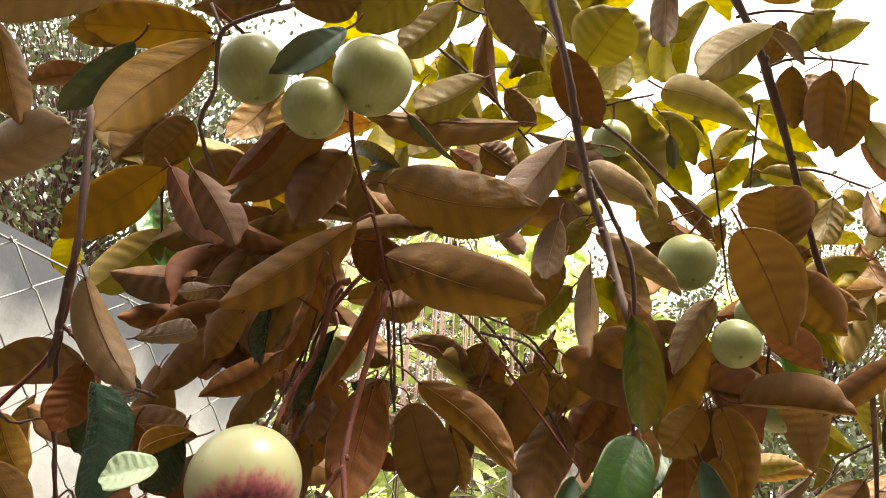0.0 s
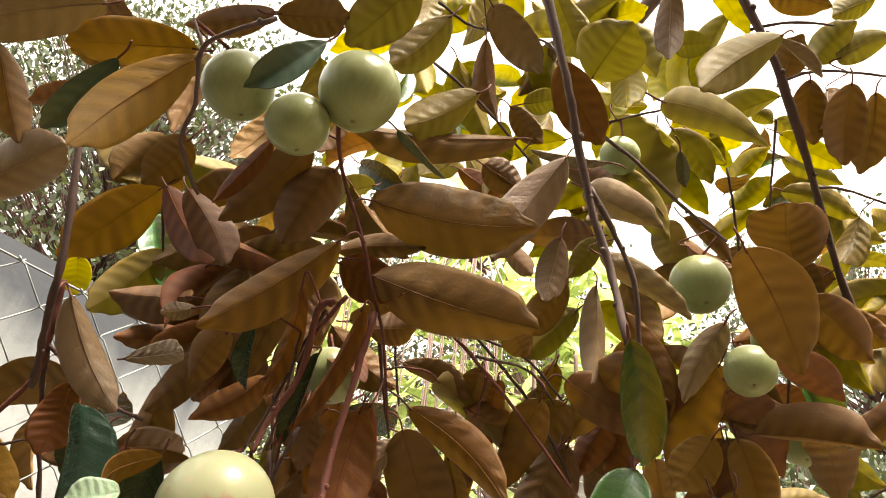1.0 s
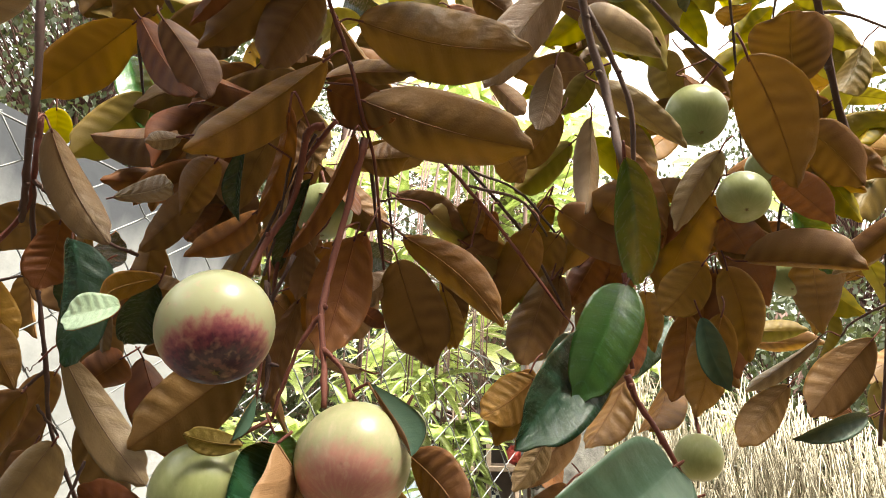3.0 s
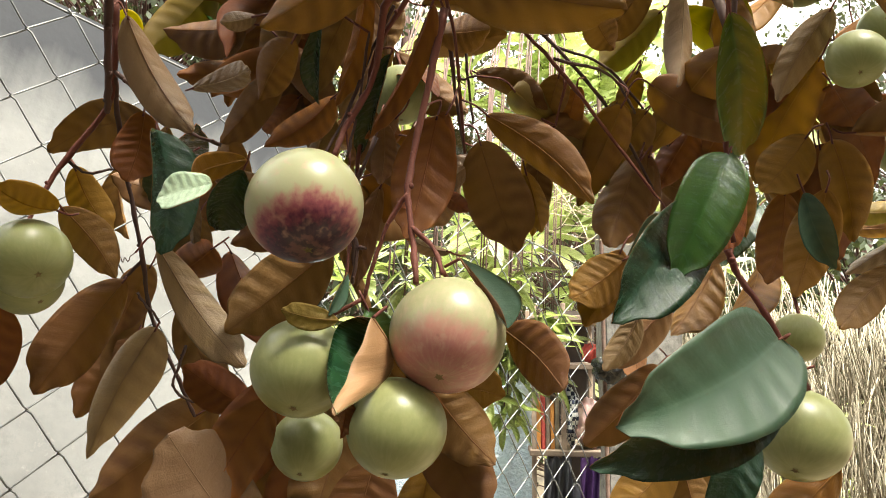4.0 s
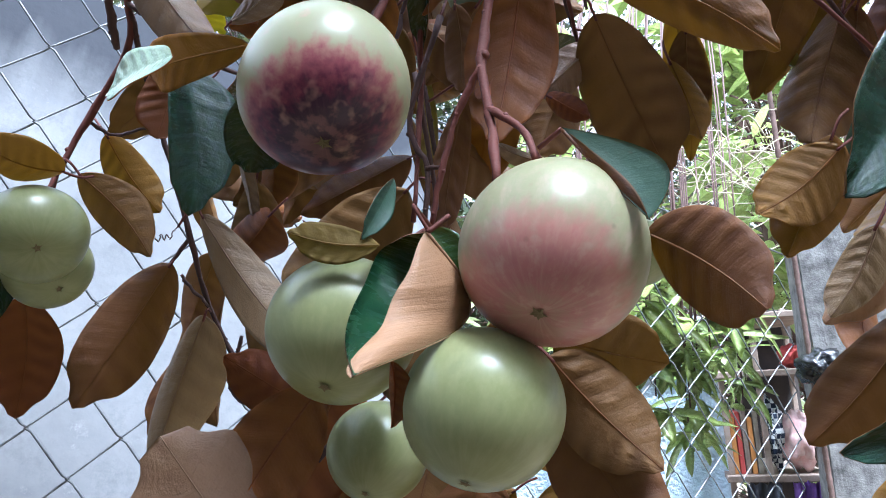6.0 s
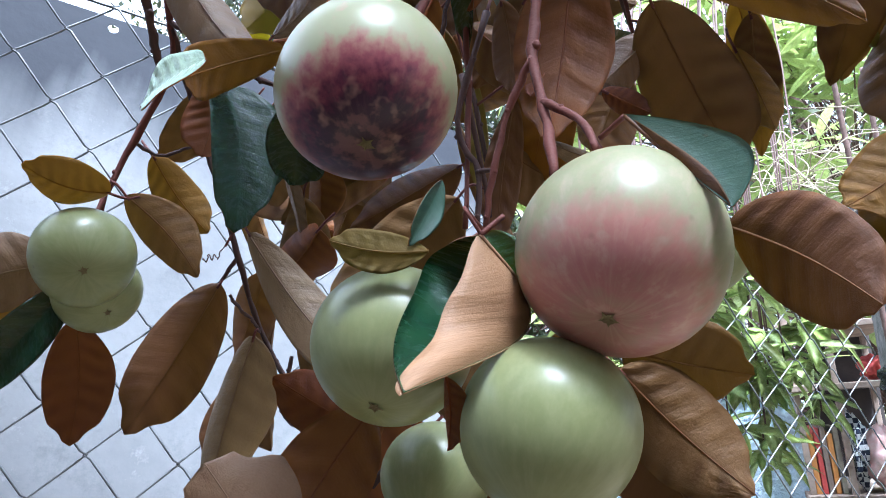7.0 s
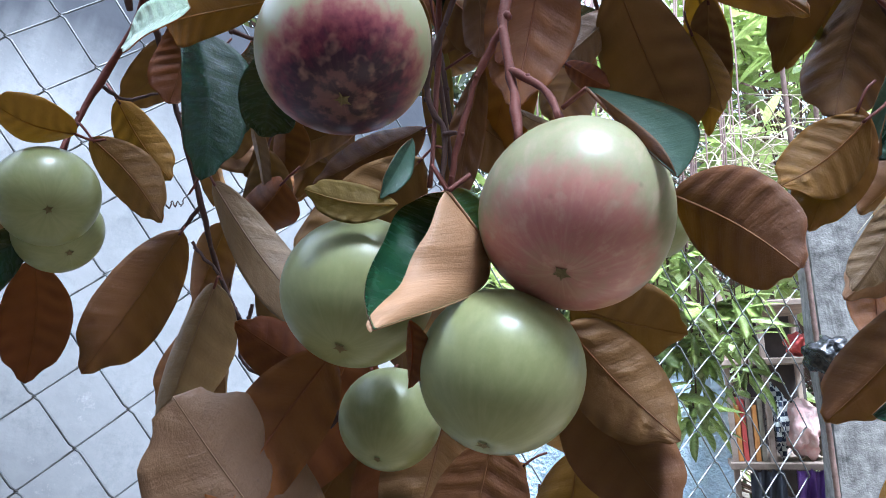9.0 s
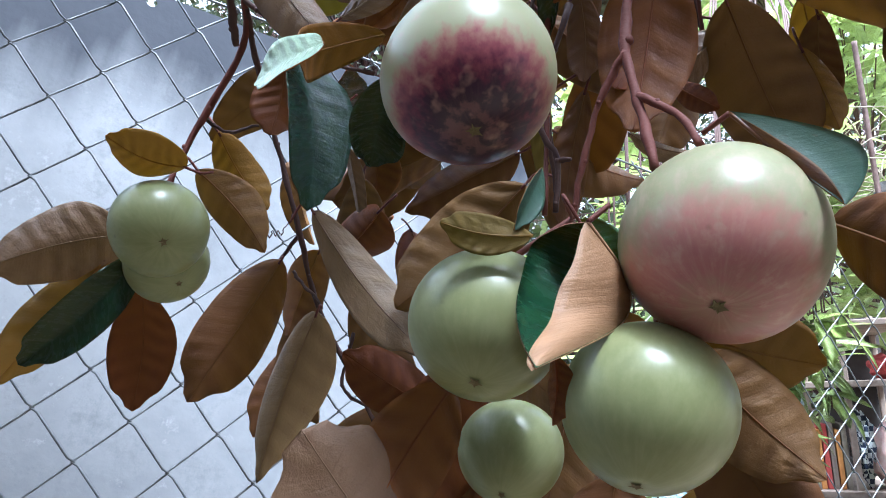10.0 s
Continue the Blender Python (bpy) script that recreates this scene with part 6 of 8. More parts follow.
leaf("a", (0.4168, 0.8394, 2.0041), (0.4264, 0.8005, 1.9384), (0.20, 0.86, -0.48), 0.0339, 0.08, 18, True)
leaf("c", (0.3162, 0.7576, 2.0389), (0.3562, 0.7918, 1.9924), (-0.04, 0.82, 0.57), 0.0334, 0.09, 6, True)
leaf("a", (0.4480, 0.7842, 2.0392), (0.4339, 0.7152, 2.0204), (-0.06, -0.25, 0.97), 0.0353, 0.09, 10, True)
leaf("b", (0.4332, 0.8758, 1.9681), (0.3635, 0.8730, 1.9053), (0.34, 0.85, -0.41), 0.0425, 0.08, 14, True)
leaf("a", (0.2747, 0.7530, 1.9558), (0.1984, 0.8101, 1.9781), (0.42, 0.64, 0.64), 0.0421, 0.04, 16, True)
leaf("y", (0.2839, 0.8233, 2.0127), (0.2142, 0.8561, 1.9735), (0.03, 0.98, 0.21), 0.0340, 0.04, 21, True)
leaf("a", (0.3757, 0.7389, 1.9775), (0.4291, 0.7484, 1.9280), (0.49, 0.60, 0.64), 0.0307, 0.05, 21, True)
leaf("d", (-0.0957, 0.7337, 2.1075), (-0.1541, 0.7384, 2.0251), (-0.04, 0.99, -0.13), 0.0497, 0.08, 5)
leaf("a", (-0.2377, 0.7653, 1.9603), (-0.1974, 0.7714, 1.8608), (0.15, -0.99, -0.00), 0.0437, 0.05, 18)
leaf("d", (-0.0843, 0.7147, 1.9959), (-0.1825, 0.8156, 1.9969), (-0.02, 0.18, 0.98), 0.0577, 0.05, 9)
leaf("r", (-0.2597, 0.6312, 2.0278), (-0.3019, 0.5889, 1.9823), (-0.79, 0.15, 0.59), 0.0304, 0.04, 12)
leaf("a", (-0.0117, 0.6532, 2.0574), (-0.0329, 0.6515, 1.9838), (-0.06, 1.00, -0.01), 0.0348, 0.06, 12)
leaf("b", (-0.0215, 0.5489, 2.0222), (-0.0381, 0.6491, 2.0045), (0.13, -0.15, -0.98), 0.0398, 0.08, 13)
leaf("d", (-0.0494, 0.6700, 2.0742), (-0.0450, 0.6525, 1.9841), (0.51, 0.85, -0.14), 0.0409, 0.02, 16)
leaf("c", (-0.2693, 0.6753, 2.0192), (-0.2021, 0.6538, 1.9365), (-0.19, 0.90, -0.39), 0.0425, 0.03, 5)
leaf("r", (-0.1398, 0.6435, 1.8819), (-0.0543, 0.6612, 1.8603), (-0.49, 0.85, -0.18), 0.0344, 0.02, 15)
leaf("b", (-0.0710, 0.7515, 1.9583), (-0.1330, 0.8234, 1.9831), (0.51, 0.38, 0.77), 0.0362, 0.02, 7)
leaf("d", (-0.2602, 0.6282, 2.0608), (-0.2220, 0.5481, 2.0845), (0.14, 0.34, 0.93), 0.0370, 0.04, 6)
leaf("c", (-0.1006, 0.7852, 1.9795), (-0.0370, 0.7527, 1.9098), (-0.23, 0.87, -0.44), 0.0332, 0.03, 7)
leaf("a", (-0.2012, 0.6345, 2.0851), (-0.2803, 0.5903, 2.0503), (-0.55, 0.40, 0.74), 0.0419, 0.03, 13)
leaf("c", (-0.1112, 0.7242, 1.9840), (-0.2217, 0.6863, 1.9963), (-0.47, 0.88, -0.01), 0.0550, 0.02, 14)
leaf("b", (-0.0802, 0.7154, 2.0838), (-0.0832, 0.7210, 1.9804), (-0.34, 0.94, 0.05), 0.0467, 0.02, 7)
leaf("d", (-0.2658, 0.7511, 1.9333), (-0.3367, 0.8197, 1.9542), (0.51, 0.28, 0.82), 0.0387, 0.03, 19)
leaf("c", (-0.1139, 0.6013, 2.0360), (-0.1781, 0.5705, 2.0523), (-0.55, 0.78, 0.30), 0.0286, 0.07, 16)
leaf("d", (-0.1967, 0.7263, 2.1560), (-0.2228, 0.7303, 2.0500), (-0.80, 0.56, 0.22), 0.0439, 0.03, 14)
leaf("d", (-0.0514, 0.6720, 2.0301), (-0.0997, 0.7179, 1.9654), (0.40, -0.72, -0.56), 0.0380, 0.09, 16)
leaf("d", (0.0192, 0.6874, 1.8478), (0.0982, 0.6959, 1.8338), (0.10, 0.51, 0.85), 0.0318, 0.07, 10)
leaf("d", (-0.1255, 0.7439, 1.8300), (-0.0945, 0.7253, 1.7434), (-0.21, 0.91, -0.36), 0.0376, 0.07, 12)
leaf("r", (-0.1431, 0.7387, 1.8562), (-0.1939, 0.7752, 1.7827), (-0.53, 0.62, 0.58), 0.0423, 0.06, 19)
leaf("d", (-0.0523, 0.7584, 1.6877), (0.0053, 0.8380, 1.6614), (-0.82, 0.57, -0.08), 0.0488, 0.06, 6)
leaf("d", (-0.0768, 0.7577, 1.8350), (-0.1998, 0.7789, 1.8182), (-0.24, 0.53, 0.81), 0.0557, 0.04, 14)
leaf("r", (-0.0008, 0.7250, 1.7345), (-0.0526, 0.6685, 1.7273), (-0.77, 0.55, 0.32), 0.0349, 0.06, 10)
leaf("d", (-0.1074, 0.7431, 1.7949), (-0.0787, 0.8009, 1.7219), (-0.68, 0.72, -0.11), 0.0358, 0.03, 9)
leaf("r", (-0.0955, 0.6749, 1.7928), (-0.1699, 0.6738, 1.7555), (-0.64, 0.49, 0.59), 0.0344, 0.05, 14)
leaf("r", (-0.0775, 0.7322, 1.8236), (-0.1652, 0.7222, 1.8031), (-0.52, 0.60, 0.61), 0.0372, 0.04, 8)
leaf("r", (-0.1142, 0.7180, 1.8689), (-0.0646, 0.7128, 1.8043), (0.39, 0.80, 0.45), 0.0350, 0.03, 8)
leaf("r", (-0.1162, 0.7038, 1.8746), (-0.1593, 0.6775, 1.7942), (-0.88, 0.44, 0.20), 0.0448, 0.08, 17)
leaf("d", (-0.1412, 0.6727, 1.8246), (-0.2408, 0.7158, 1.8424), (0.33, 0.93, -0.14), 0.0485, 0.08, 13)
leaf("r", (0.0205, 0.6802, 1.7870), (0.0280, 0.6061, 1.7439), (-0.28, 0.42, -0.86), 0.0431, 0.03, 10)
leaf("d", (-0.0232, 0.6654, 1.8425), (-0.0354, 0.6623, 1.7717), (-0.08, 1.00, -0.04), 0.0310, 0.04, 17)
leaf("d", (-0.0991, 0.6468, 1.7945), (-0.0582, 0.6932, 1.7384), (-0.05, 0.89, 0.45), 0.0338, 0.04, 17)
leaf("d", (0.0158, 0.7297, 1.7395), (0.0607, 0.7915, 1.7360), (0.67, -0.56, -0.49), 0.0339, 0.05, 13)
leaf("r", (0.0063, 0.7391, 1.7447), (-0.0452, 0.8074, 1.6585), (-0.02, 0.99, 0.15), 0.0503, 0.04, 9)
leaf("d", (-0.2011, 0.8039, 1.7666), (-0.2584, 0.8605, 1.6610), (0.06, 0.99, 0.15), 0.0575, 0.09, 13)
leaf("o", (0.4075, 0.7292, 1.8266), (0.4745, 0.6709, 1.8307), (0.63, 0.74, 0.24), 0.0430, 0.04, 14)
leaf("a", (0.4059, 0.7045, 1.7276), (0.4922, 0.6491, 1.7082), (0.63, 0.34, 0.70), 0.0560, 0.03, 18)
leaf("d", (0.2937, 0.7986, 1.6067), (0.2837, 0.7028, 1.6196), (0.24, 0.11, 0.97), 0.0426, 0.02, 9)
leaf("r", (0.2815, 1.0115, 1.5831), (0.2678, 0.9671, 1.4878), (-0.60, 0.75, -0.26), 0.0485, 0.09, 7)
leaf("d", (0.4319, 0.9653, 1.6814), (0.4418, 1.0579, 1.7089), (0.82, 0.03, -0.58), 0.0529, 0.03, 18)
leaf("o", (0.3553, 0.6835, 1.7996), (0.2987, 0.7523, 1.7461), (0.72, 0.64, -0.28), 0.0467, 0.06, 19)
leaf("b", (0.2766, 0.7943, 1.7460), (0.3110, 0.8842, 1.6755), (0.29, 0.94, 0.18), 0.0430, 0.06, 17)
leaf("a", (0.3610, 0.7867, 1.6988), (0.4313, 0.7935, 1.6134), (0.45, 0.78, 0.43), 0.0467, 0.03, 21)
leaf("o", (0.3670, 0.7547, 1.7911), (0.3293, 0.7031, 1.7510), (-0.78, 0.61, -0.15), 0.0416, 0.03, 20)
leaf("d", (0.2548, 0.7894, 1.7043), (0.3212, 0.7946, 1.6680), (0.25, 0.92, 0.30), 0.0339, 0.09, 9)
leaf("d", (0.4110, 0.7280, 1.8197), (0.4575, 0.7613, 1.7432), (0.72, 0.61, 0.35), 0.0352, 0.03, 13)
leaf("b", (0.3373, 0.9961, 1.6393), (0.4035, 0.9879, 1.6749), (0.07, 0.99, 0.09), 0.0358, 0.04, 10)
leaf("a", (0.2768, 0.6378, 1.7785), (0.2303, 0.7296, 1.7148), (0.19, 0.97, 0.13), 0.0460, 0.05, 10)
leaf("a", (0.3130, 0.7482, 1.8079), (0.3630, 0.6927, 1.7831), (0.67, 0.31, 0.67), 0.0302, 0.07, 8)
leaf("r", (0.4220, 0.9634, 1.7153), (0.3457, 0.9440, 1.6313), (0.23, -0.97, 0.02), 0.0537, 0.03, 19)
leaf("o", (0.3470, 0.7846, 1.7996), (0.2769, 0.7977, 1.7746), (-0.02, 0.96, 0.28), 0.0295, 0.03, 15)
leaf("a", (0.3527, 0.9231, 1.6403), (0.2888, 0.8893, 1.5502), (0.55, 0.58, -0.60), 0.0521, 0.05, 15)
leaf("d", (0.0004, 0.7871, 1.8491), (0.1016, 0.7697, 1.8581), (0.04, 0.63, 0.78), 0.0437, 0.04, 7)
leaf("r", (-0.1620, 0.7905, 1.9572), (-0.1791, 0.8270, 1.8805), (-0.18, 0.89, 0.43), 0.0342, 0.09, 9)
leaf("d", (-0.0372, 0.7741, 1.8752), (-0.0578, 0.8231, 1.8060), (0.20, 0.85, 0.50), 0.0414, 0.04, 13)
leaf("d", (-0.1217, 0.7936, 1.9064), (-0.0645, 0.7722, 1.8523), (0.32, 0.88, 0.35), 0.0330, 0.07, 14)
leaf("d", (-0.0450, 0.6952, 1.7978), (-0.0485, 0.7671, 1.7372), (-0.84, 0.48, 0.25), 0.0339, 0.03, 10)
leaf("d", (0.0117, 0.7086, 1.9128), (-0.0605, 0.7082, 1.9157), (-0.02, 0.55, 0.83), 0.0275, 0.06, 13)
leaf("d", (-0.1170, 0.7582, 1.8558), (-0.0785, 0.7060, 1.7767), (-0.48, 0.67, -0.57), 0.0420, 0.09, 16)
leaf("d", (-0.0931, 0.7157, 1.8853), (-0.0486, 0.6763, 1.8075), (0.55, 0.84, -0.00), 0.0419, 0.05, 10)
leaf("d", (-0.0874, 0.6742, 1.9488), (-0.1373, 0.6588, 1.9077), (-0.39, 0.90, -0.21), 0.0306, 0.03, 21)
leaf("r", (-0.0706, 0.6705, 1.8982), (-0.1484, 0.7333, 1.8533), (-0.17, 0.71, 0.69), 0.0464, 0.06, 5)
leaf("d", (-0.0881, 0.6659, 1.8583), (-0.1120, 0.6754, 1.7629), (-0.63, 0.77, 0.10), 0.0414, 0.05, 13)
leaf("d", (0.0068, 0.6421, 1.9414), (0.0672, 0.7009, 1.8910), (-0.68, 0.73, 0.03), 0.0482, 0.07, 20)
leaf("r", (-0.0760, 0.7260, 1.8481), (-0.0936, 0.7441, 1.7580), (-0.68, 0.72, 0.13), 0.0390, 0.02, 11)
leaf("d", (-0.1034, 0.7069, 1.9182), (-0.2155, 0.7434, 1.8895), (0.13, 0.99, 0.08), 0.0531, 0.03, 20)
leaf("d", (-0.0165, 0.7134, 1.9677), (-0.0462, 0.6741, 1.9167), (-0.40, 0.82, -0.41), 0.0293, 0.04, 14)
leaf("d", (-0.1203, 0.6735, 1.8618), (-0.0134, 0.6476, 1.8745), (-0.12, 0.71, 0.69), 0.0390, 0.06, 21)
leaf("d", (-0.0098, 0.7334, 1.8236), (0.0615, 0.7470, 1.7640), (-0.22, 0.97, -0.11), 0.0441, 0.05, 14)
leaf("d", (-0.0267, 0.6776, 1.8615), (-0.0097, 0.6746, 1.7913), (0.58, 0.81, 0.11), 0.0347, 0.08, 7)
leaf("d", (-0.0225, 0.7136, 1.9716), (-0.0625, 0.6269, 1.9291), (-0.74, -0.01, 0.67), 0.0457, 0.03, 13)
leaf("r", (-0.1370, 0.7013, 1.9039), (-0.0496, 0.6892, 1.8675), (-0.11, 0.97, 0.22), 0.0331, 0.07, 18)
leaf("d", (-0.0569, 0.7269, 1.8512), (-0.0076, 0.6825, 1.7660), (-0.45, 0.65, -0.61), 0.0457, 0.02, 8)
leaf("c", (0.0203, 0.7337, 1.9958), (-0.0282, 0.6876, 1.9448), (-0.80, 0.21, 0.57), 0.0400, 0.06, 5, True)
leaf("o", (0.0115, 0.7927, 2.0964), (-0.0608, 0.8480, 2.0921), (0.02, 0.16, 0.99), 0.0401, 0.06, 17, True)
leaf("c", (0.1261, 0.8315, 2.1103), (0.1492, 0.7903, 2.0220), (0.84, 0.54, -0.03), 0.0496, 0.04, 20, True)
leaf("o", (0.1172, 0.8062, 2.0697), (0.1734, 0.7792, 2.0187), (0.50, 0.86, 0.09), 0.0324, 0.09, 12, True)
leaf("d", (0.0419, 0.8079, 2.0499), (0.0123, 0.8229, 1.9815), (-0.48, 0.79, 0.38), 0.0361, 0.03, 10, True)
leaf("d", (-0.0030, 0.7664, 2.0443), (0.0539, 0.7460, 2.0034), (-0.52, -0.79, -0.33), 0.0364, 0.08, 8, True)
leaf("a", (0.8109, 0.8834, 2.0276), (0.8781, 0.8524, 1.9702), (0.67, 0.58, 0.47), 0.0364, 0.04, 12, True)
leaf("a", (0.7470, 0.8961, 2.0487), (0.7656, 0.8331, 1.9773), (0.83, 0.51, -0.23), 0.0454, 0.07, 11, True)
leaf("c", (0.6023, 0.8201, 1.8707), (0.6745, 0.7700, 1.8847), (0.58, 0.75, -0.32), 0.0361, 0.06, 16, True)
leaf("c", (0.6362, 0.8407, 2.0086), (0.5959, 0.9092, 1.9501), (0.48, 0.72, 0.51), 0.0421, 0.02, 21, True)
leaf("c", (0.7604, 0.8220, 2.0752), (0.8300, 0.8488, 2.0445), (0.10, -0.85, -0.52), 0.0371, 0.03, 8, True)
leaf("a", (0.5771, 0.8337, 1.9718), (0.5321, 0.8452, 1.8890), (-0.36, 0.88, 0.32), 0.0418, 0.06, 18, True)
leaf("a", (0.7821, 0.9650, 1.8627), (0.7869, 0.9534, 1.7798), (0.28, 0.95, -0.12), 0.0365, 0.07, 5, True)
leaf("a", (0.6423, 0.7591, 2.0145), (0.6328, 0.7126, 1.9310), (0.31, 0.81, -0.49), 0.0399, 0.05, 21, True)
leaf("c", (0.7043, 0.8448, 2.0438), (0.6433, 0.8052, 2.0337), (-0.53, 0.70, 0.48), 0.0332, 0.03, 19, True)
leaf("a", (0.7245, 0.9056, 2.0118), (0.7392, 0.8791, 1.9167), (0.13, 0.96, -0.25), 0.0386, 0.07, 5, True)
leaf("c", (0.7474, 0.8254, 1.9127), (0.8088, 0.8677, 1.8577), (0.09, 0.74, 0.67), 0.0429, 0.07, 21, True)
leaf("c", (0.6823, 0.8868, 1.9491), (0.6016, 0.9539, 1.9263), (0.60, 0.78, 0.17), 0.0412, 0.05, 18, True)
leaf("c", (0.6395, 0.9357, 1.8488), (0.5856, 0.9331, 1.7757), (-0.02, 1.00, -0.02), 0.0451, 0.07, 19, True)
leaf("c", (0.7160, 0.8227, 2.0243), (0.6813, 0.8357, 1.9631), (0.59, 0.79, -0.17), 0.0278, 0.03, 21, True)
leaf("c", (0.7388, 0.8073, 2.0562), (0.7187, 0.8169, 1.9593), (-0.16, 0.98, 0.13), 0.0475, 0.05, 17, True)
leaf("a", (0.7851, 0.8376, 2.0426), (0.7833, 0.7933, 1.9464), (0.99, 0.11, -0.07), 0.0432, 0.02, 20, True)
leaf("c", (0.6401, 0.8985, 2.0132), (0.7207, 0.8905, 2.0066), (0.11, 0.35, 0.93), 0.0314, 0.06, 10, True)
leaf("a", (0.7177, 0.8880, 1.9123), (0.7901, 0.8960, 1.8329), (0.67, 0.37, 0.65), 0.0445, 0.06, 6, True)
leaf("r", (-0.3254, 0.8789, 1.7079), (-0.2469, 0.8763, 1.6687), (0.11, 0.99, -0.00), 0.0380, 0.08, 9)
leaf("r", (-0.1345, 0.7464, 1.7892), (-0.2185, 0.7046, 1.7911), (-0.51, 0.79, 0.33), 0.0461, 0.06, 21)
leaf("d", (-0.2309, 0.8185, 1.6975), (-0.3327, 0.8045, 1.7171), (-0.15, 0.85, -0.50), 0.0444, 0.08, 7)
leaf("n", (-0.1245, 0.8177, 1.7614), (-0.0512, 0.8284, 1.7544), (-0.22, 0.54, 0.81), 0.0354, 0.06, 16)
leaf("d", (-0.1323, 0.7467, 1.6835), (-0.2291, 0.7301, 1.6463), (-0.35, 0.74, 0.57), 0.0415, 0.08, 15)
leaf("d", (-0.2484, 0.8367, 1.7067), (-0.1541, 0.7824, 1.6962), (0.52, 0.82, 0.25), 0.0479, 0.08, 21)
leaf("d", (-0.3505, 0.8521, 1.7398), (-0.3721, 0.9266, 1.6649), (-0.93, 0.26, 0.27), 0.0424, 0.08, 18)
leaf("r", (-0.2228, 0.7465, 1.7110), (-0.1795, 0.6667, 1.7282), (0.40, -0.02, -0.92), 0.0367, 0.02, 15)
leaf("r", (-0.1041, 0.7305, 1.7769), (-0.1298, 0.7059, 1.7329), (-0.86, 0.46, -0.24), 0.0300, 0.07, 11)
leaf("d", (-0.2377, 0.7021, 1.7431), (-0.3572, 0.7289, 1.7222), (-0.04, 0.71, 0.70), 0.0457, 0.07, 10)
leaf("d", (-0.2591, 0.7780, 1.7632), (-0.3077, 0.8181, 1.6888), (0.06, 1.00, 0.06), 0.0344, 0.05, 10)
leaf("y", (0.2715, 0.7709, 2.1666), (0.3681, 0.7987, 2.1801), (-0.37, 0.91, 0.20), 0.0437, 0.07, 17, True)
leaf("y", (0.2195, 0.8403, 2.2343), (0.1941, 0.9068, 2.2444), (0.77, 0.24, 0.59), 0.0341, 0.09, 11, True)
leaf("y", (0.0757, 0.7993, 2.3657), (0.1401, 0.8328, 2.3517), (0.06, 0.28, 0.96), 0.0317, 0.05, 18, True)
leaf("c", (0.0116, 0.8207, 2.3116), (-0.0555, 0.8343, 2.2524), (-0.46, 0.64, 0.61), 0.0430, 0.06, 20, True)
leaf("c", (0.2029, 0.8062, 2.2613), (0.2597, 0.7576, 2.2057), (0.61, 0.76, 0.21), 0.0340, 0.07, 6, True)
leaf("y", (0.0477, 0.7719, 2.2441), (0.0717, 0.7630, 2.1546), (0.21, 0.98, -0.04), 0.0400, 0.08, 14, True)
leaf("c", (0.0994, 0.8779, 2.2391), (0.1834, 0.8509, 2.2326), (0.31, 0.95, 0.06), 0.0385, 0.06, 12, True)
leaf("y", (0.0018, 0.8148, 2.4101), (0.0069, 0.8088, 2.3268), (0.38, 0.93, -0.04), 0.0361, 0.06, 5, True)
leaf("c", (0.1776, 0.7577, 2.2544), (0.2571, 0.6893, 2.1922), (0.55, 0.03, 0.84), 0.0478, 0.05, 14, True)
leaf("c", (0.2348, 0.8205, 2.1821), (0.2169, 0.7942, 2.1153), (-0.24, 0.91, -0.33), 0.0343, 0.06, 10, True)
leaf("c", (0.0713, 0.6556, 2.2325), (0.0639, 0.6385, 2.1551), (0.17, 0.96, -0.23), 0.0378, 0.04, 8, True)
leaf("y", (0.0454, 0.8946, 2.2500), (-0.0559, 0.9404, 2.2552), (0.29, 0.65, 0.70), 0.0473, 0.03, 18, True)
leaf("y", (0.2632, 0.6860, 2.2088), (0.3185, 0.6266, 2.1847), (0.53, 0.37, 0.77), 0.0301, 0.06, 9, True)
leaf("d", (0.2323, 0.7143, 2.2083), (0.1876, 0.7517, 2.1479), (0.06, 0.91, 0.40), 0.0390, 0.05, 16, True)
leaf("c", (0.0288, 0.9781, 2.1939), (0.1290, 0.9586, 2.1674), (0.26, 0.91, 0.33), 0.0488, 0.04, 9, True)
leaf("c", (0.1229, 0.9385, 2.2629), (0.1129, 0.9295, 2.1743), (0.66, -0.75, 0.00), 0.0427, 0.06, 5, True)
leaf("y", (0.1767, 0.9162, 2.3943), (0.2161, 0.8843, 2.3242), (0.63, 0.77, 0.04), 0.0412, 0.03, 18, True)
leaf("y", (0.3667, 0.9345, 2.2564), (0.3356, 0.9619, 2.1989), (-0.45, 0.69, 0.57), 0.0326, 0.05, 14, True)
leaf("y", (0.1170, 0.9235, 2.3358), (0.0892, 0.9104, 2.2562), (-0.15, 0.98, -0.11), 0.0350, 0.04, 18, True)
leaf("y", (0.1206, 0.8198, 2.1592), (0.1640, 0.8669, 2.1251), (-0.43, 0.76, 0.49), 0.0295, 0.04, 11, True)
leaf("y", (0.2492, 0.7419, 2.1746), (0.1844, 0.7470, 2.1661), (-0.15, 0.93, 0.32), 0.0291, 0.07, 15, True)
leaf("c", (0.0286, 0.9849, 2.2351), (-0.0316, 0.9981, 2.2009), (-0.35, 0.49, 0.80), 0.0280, 0.05, 20, True)
leaf("c", (0.2328, 0.9136, 2.1810), (0.2755, 0.9400, 2.0971), (-0.49, 0.86, 0.18), 0.0468, 0.04, 17, True)
leaf("d", (0.3478, 0.7295, 2.0552), (0.3392, 0.7183, 1.9526), (0.28, 0.95, -0.13), 0.0418, 0.08, 14, True)
leaf("y", (0.0240, 0.7643, 2.2324), (-0.0699, 0.8104, 2.2545), (0.21, 0.10, 0.97), 0.0474, 0.06, 7, True)
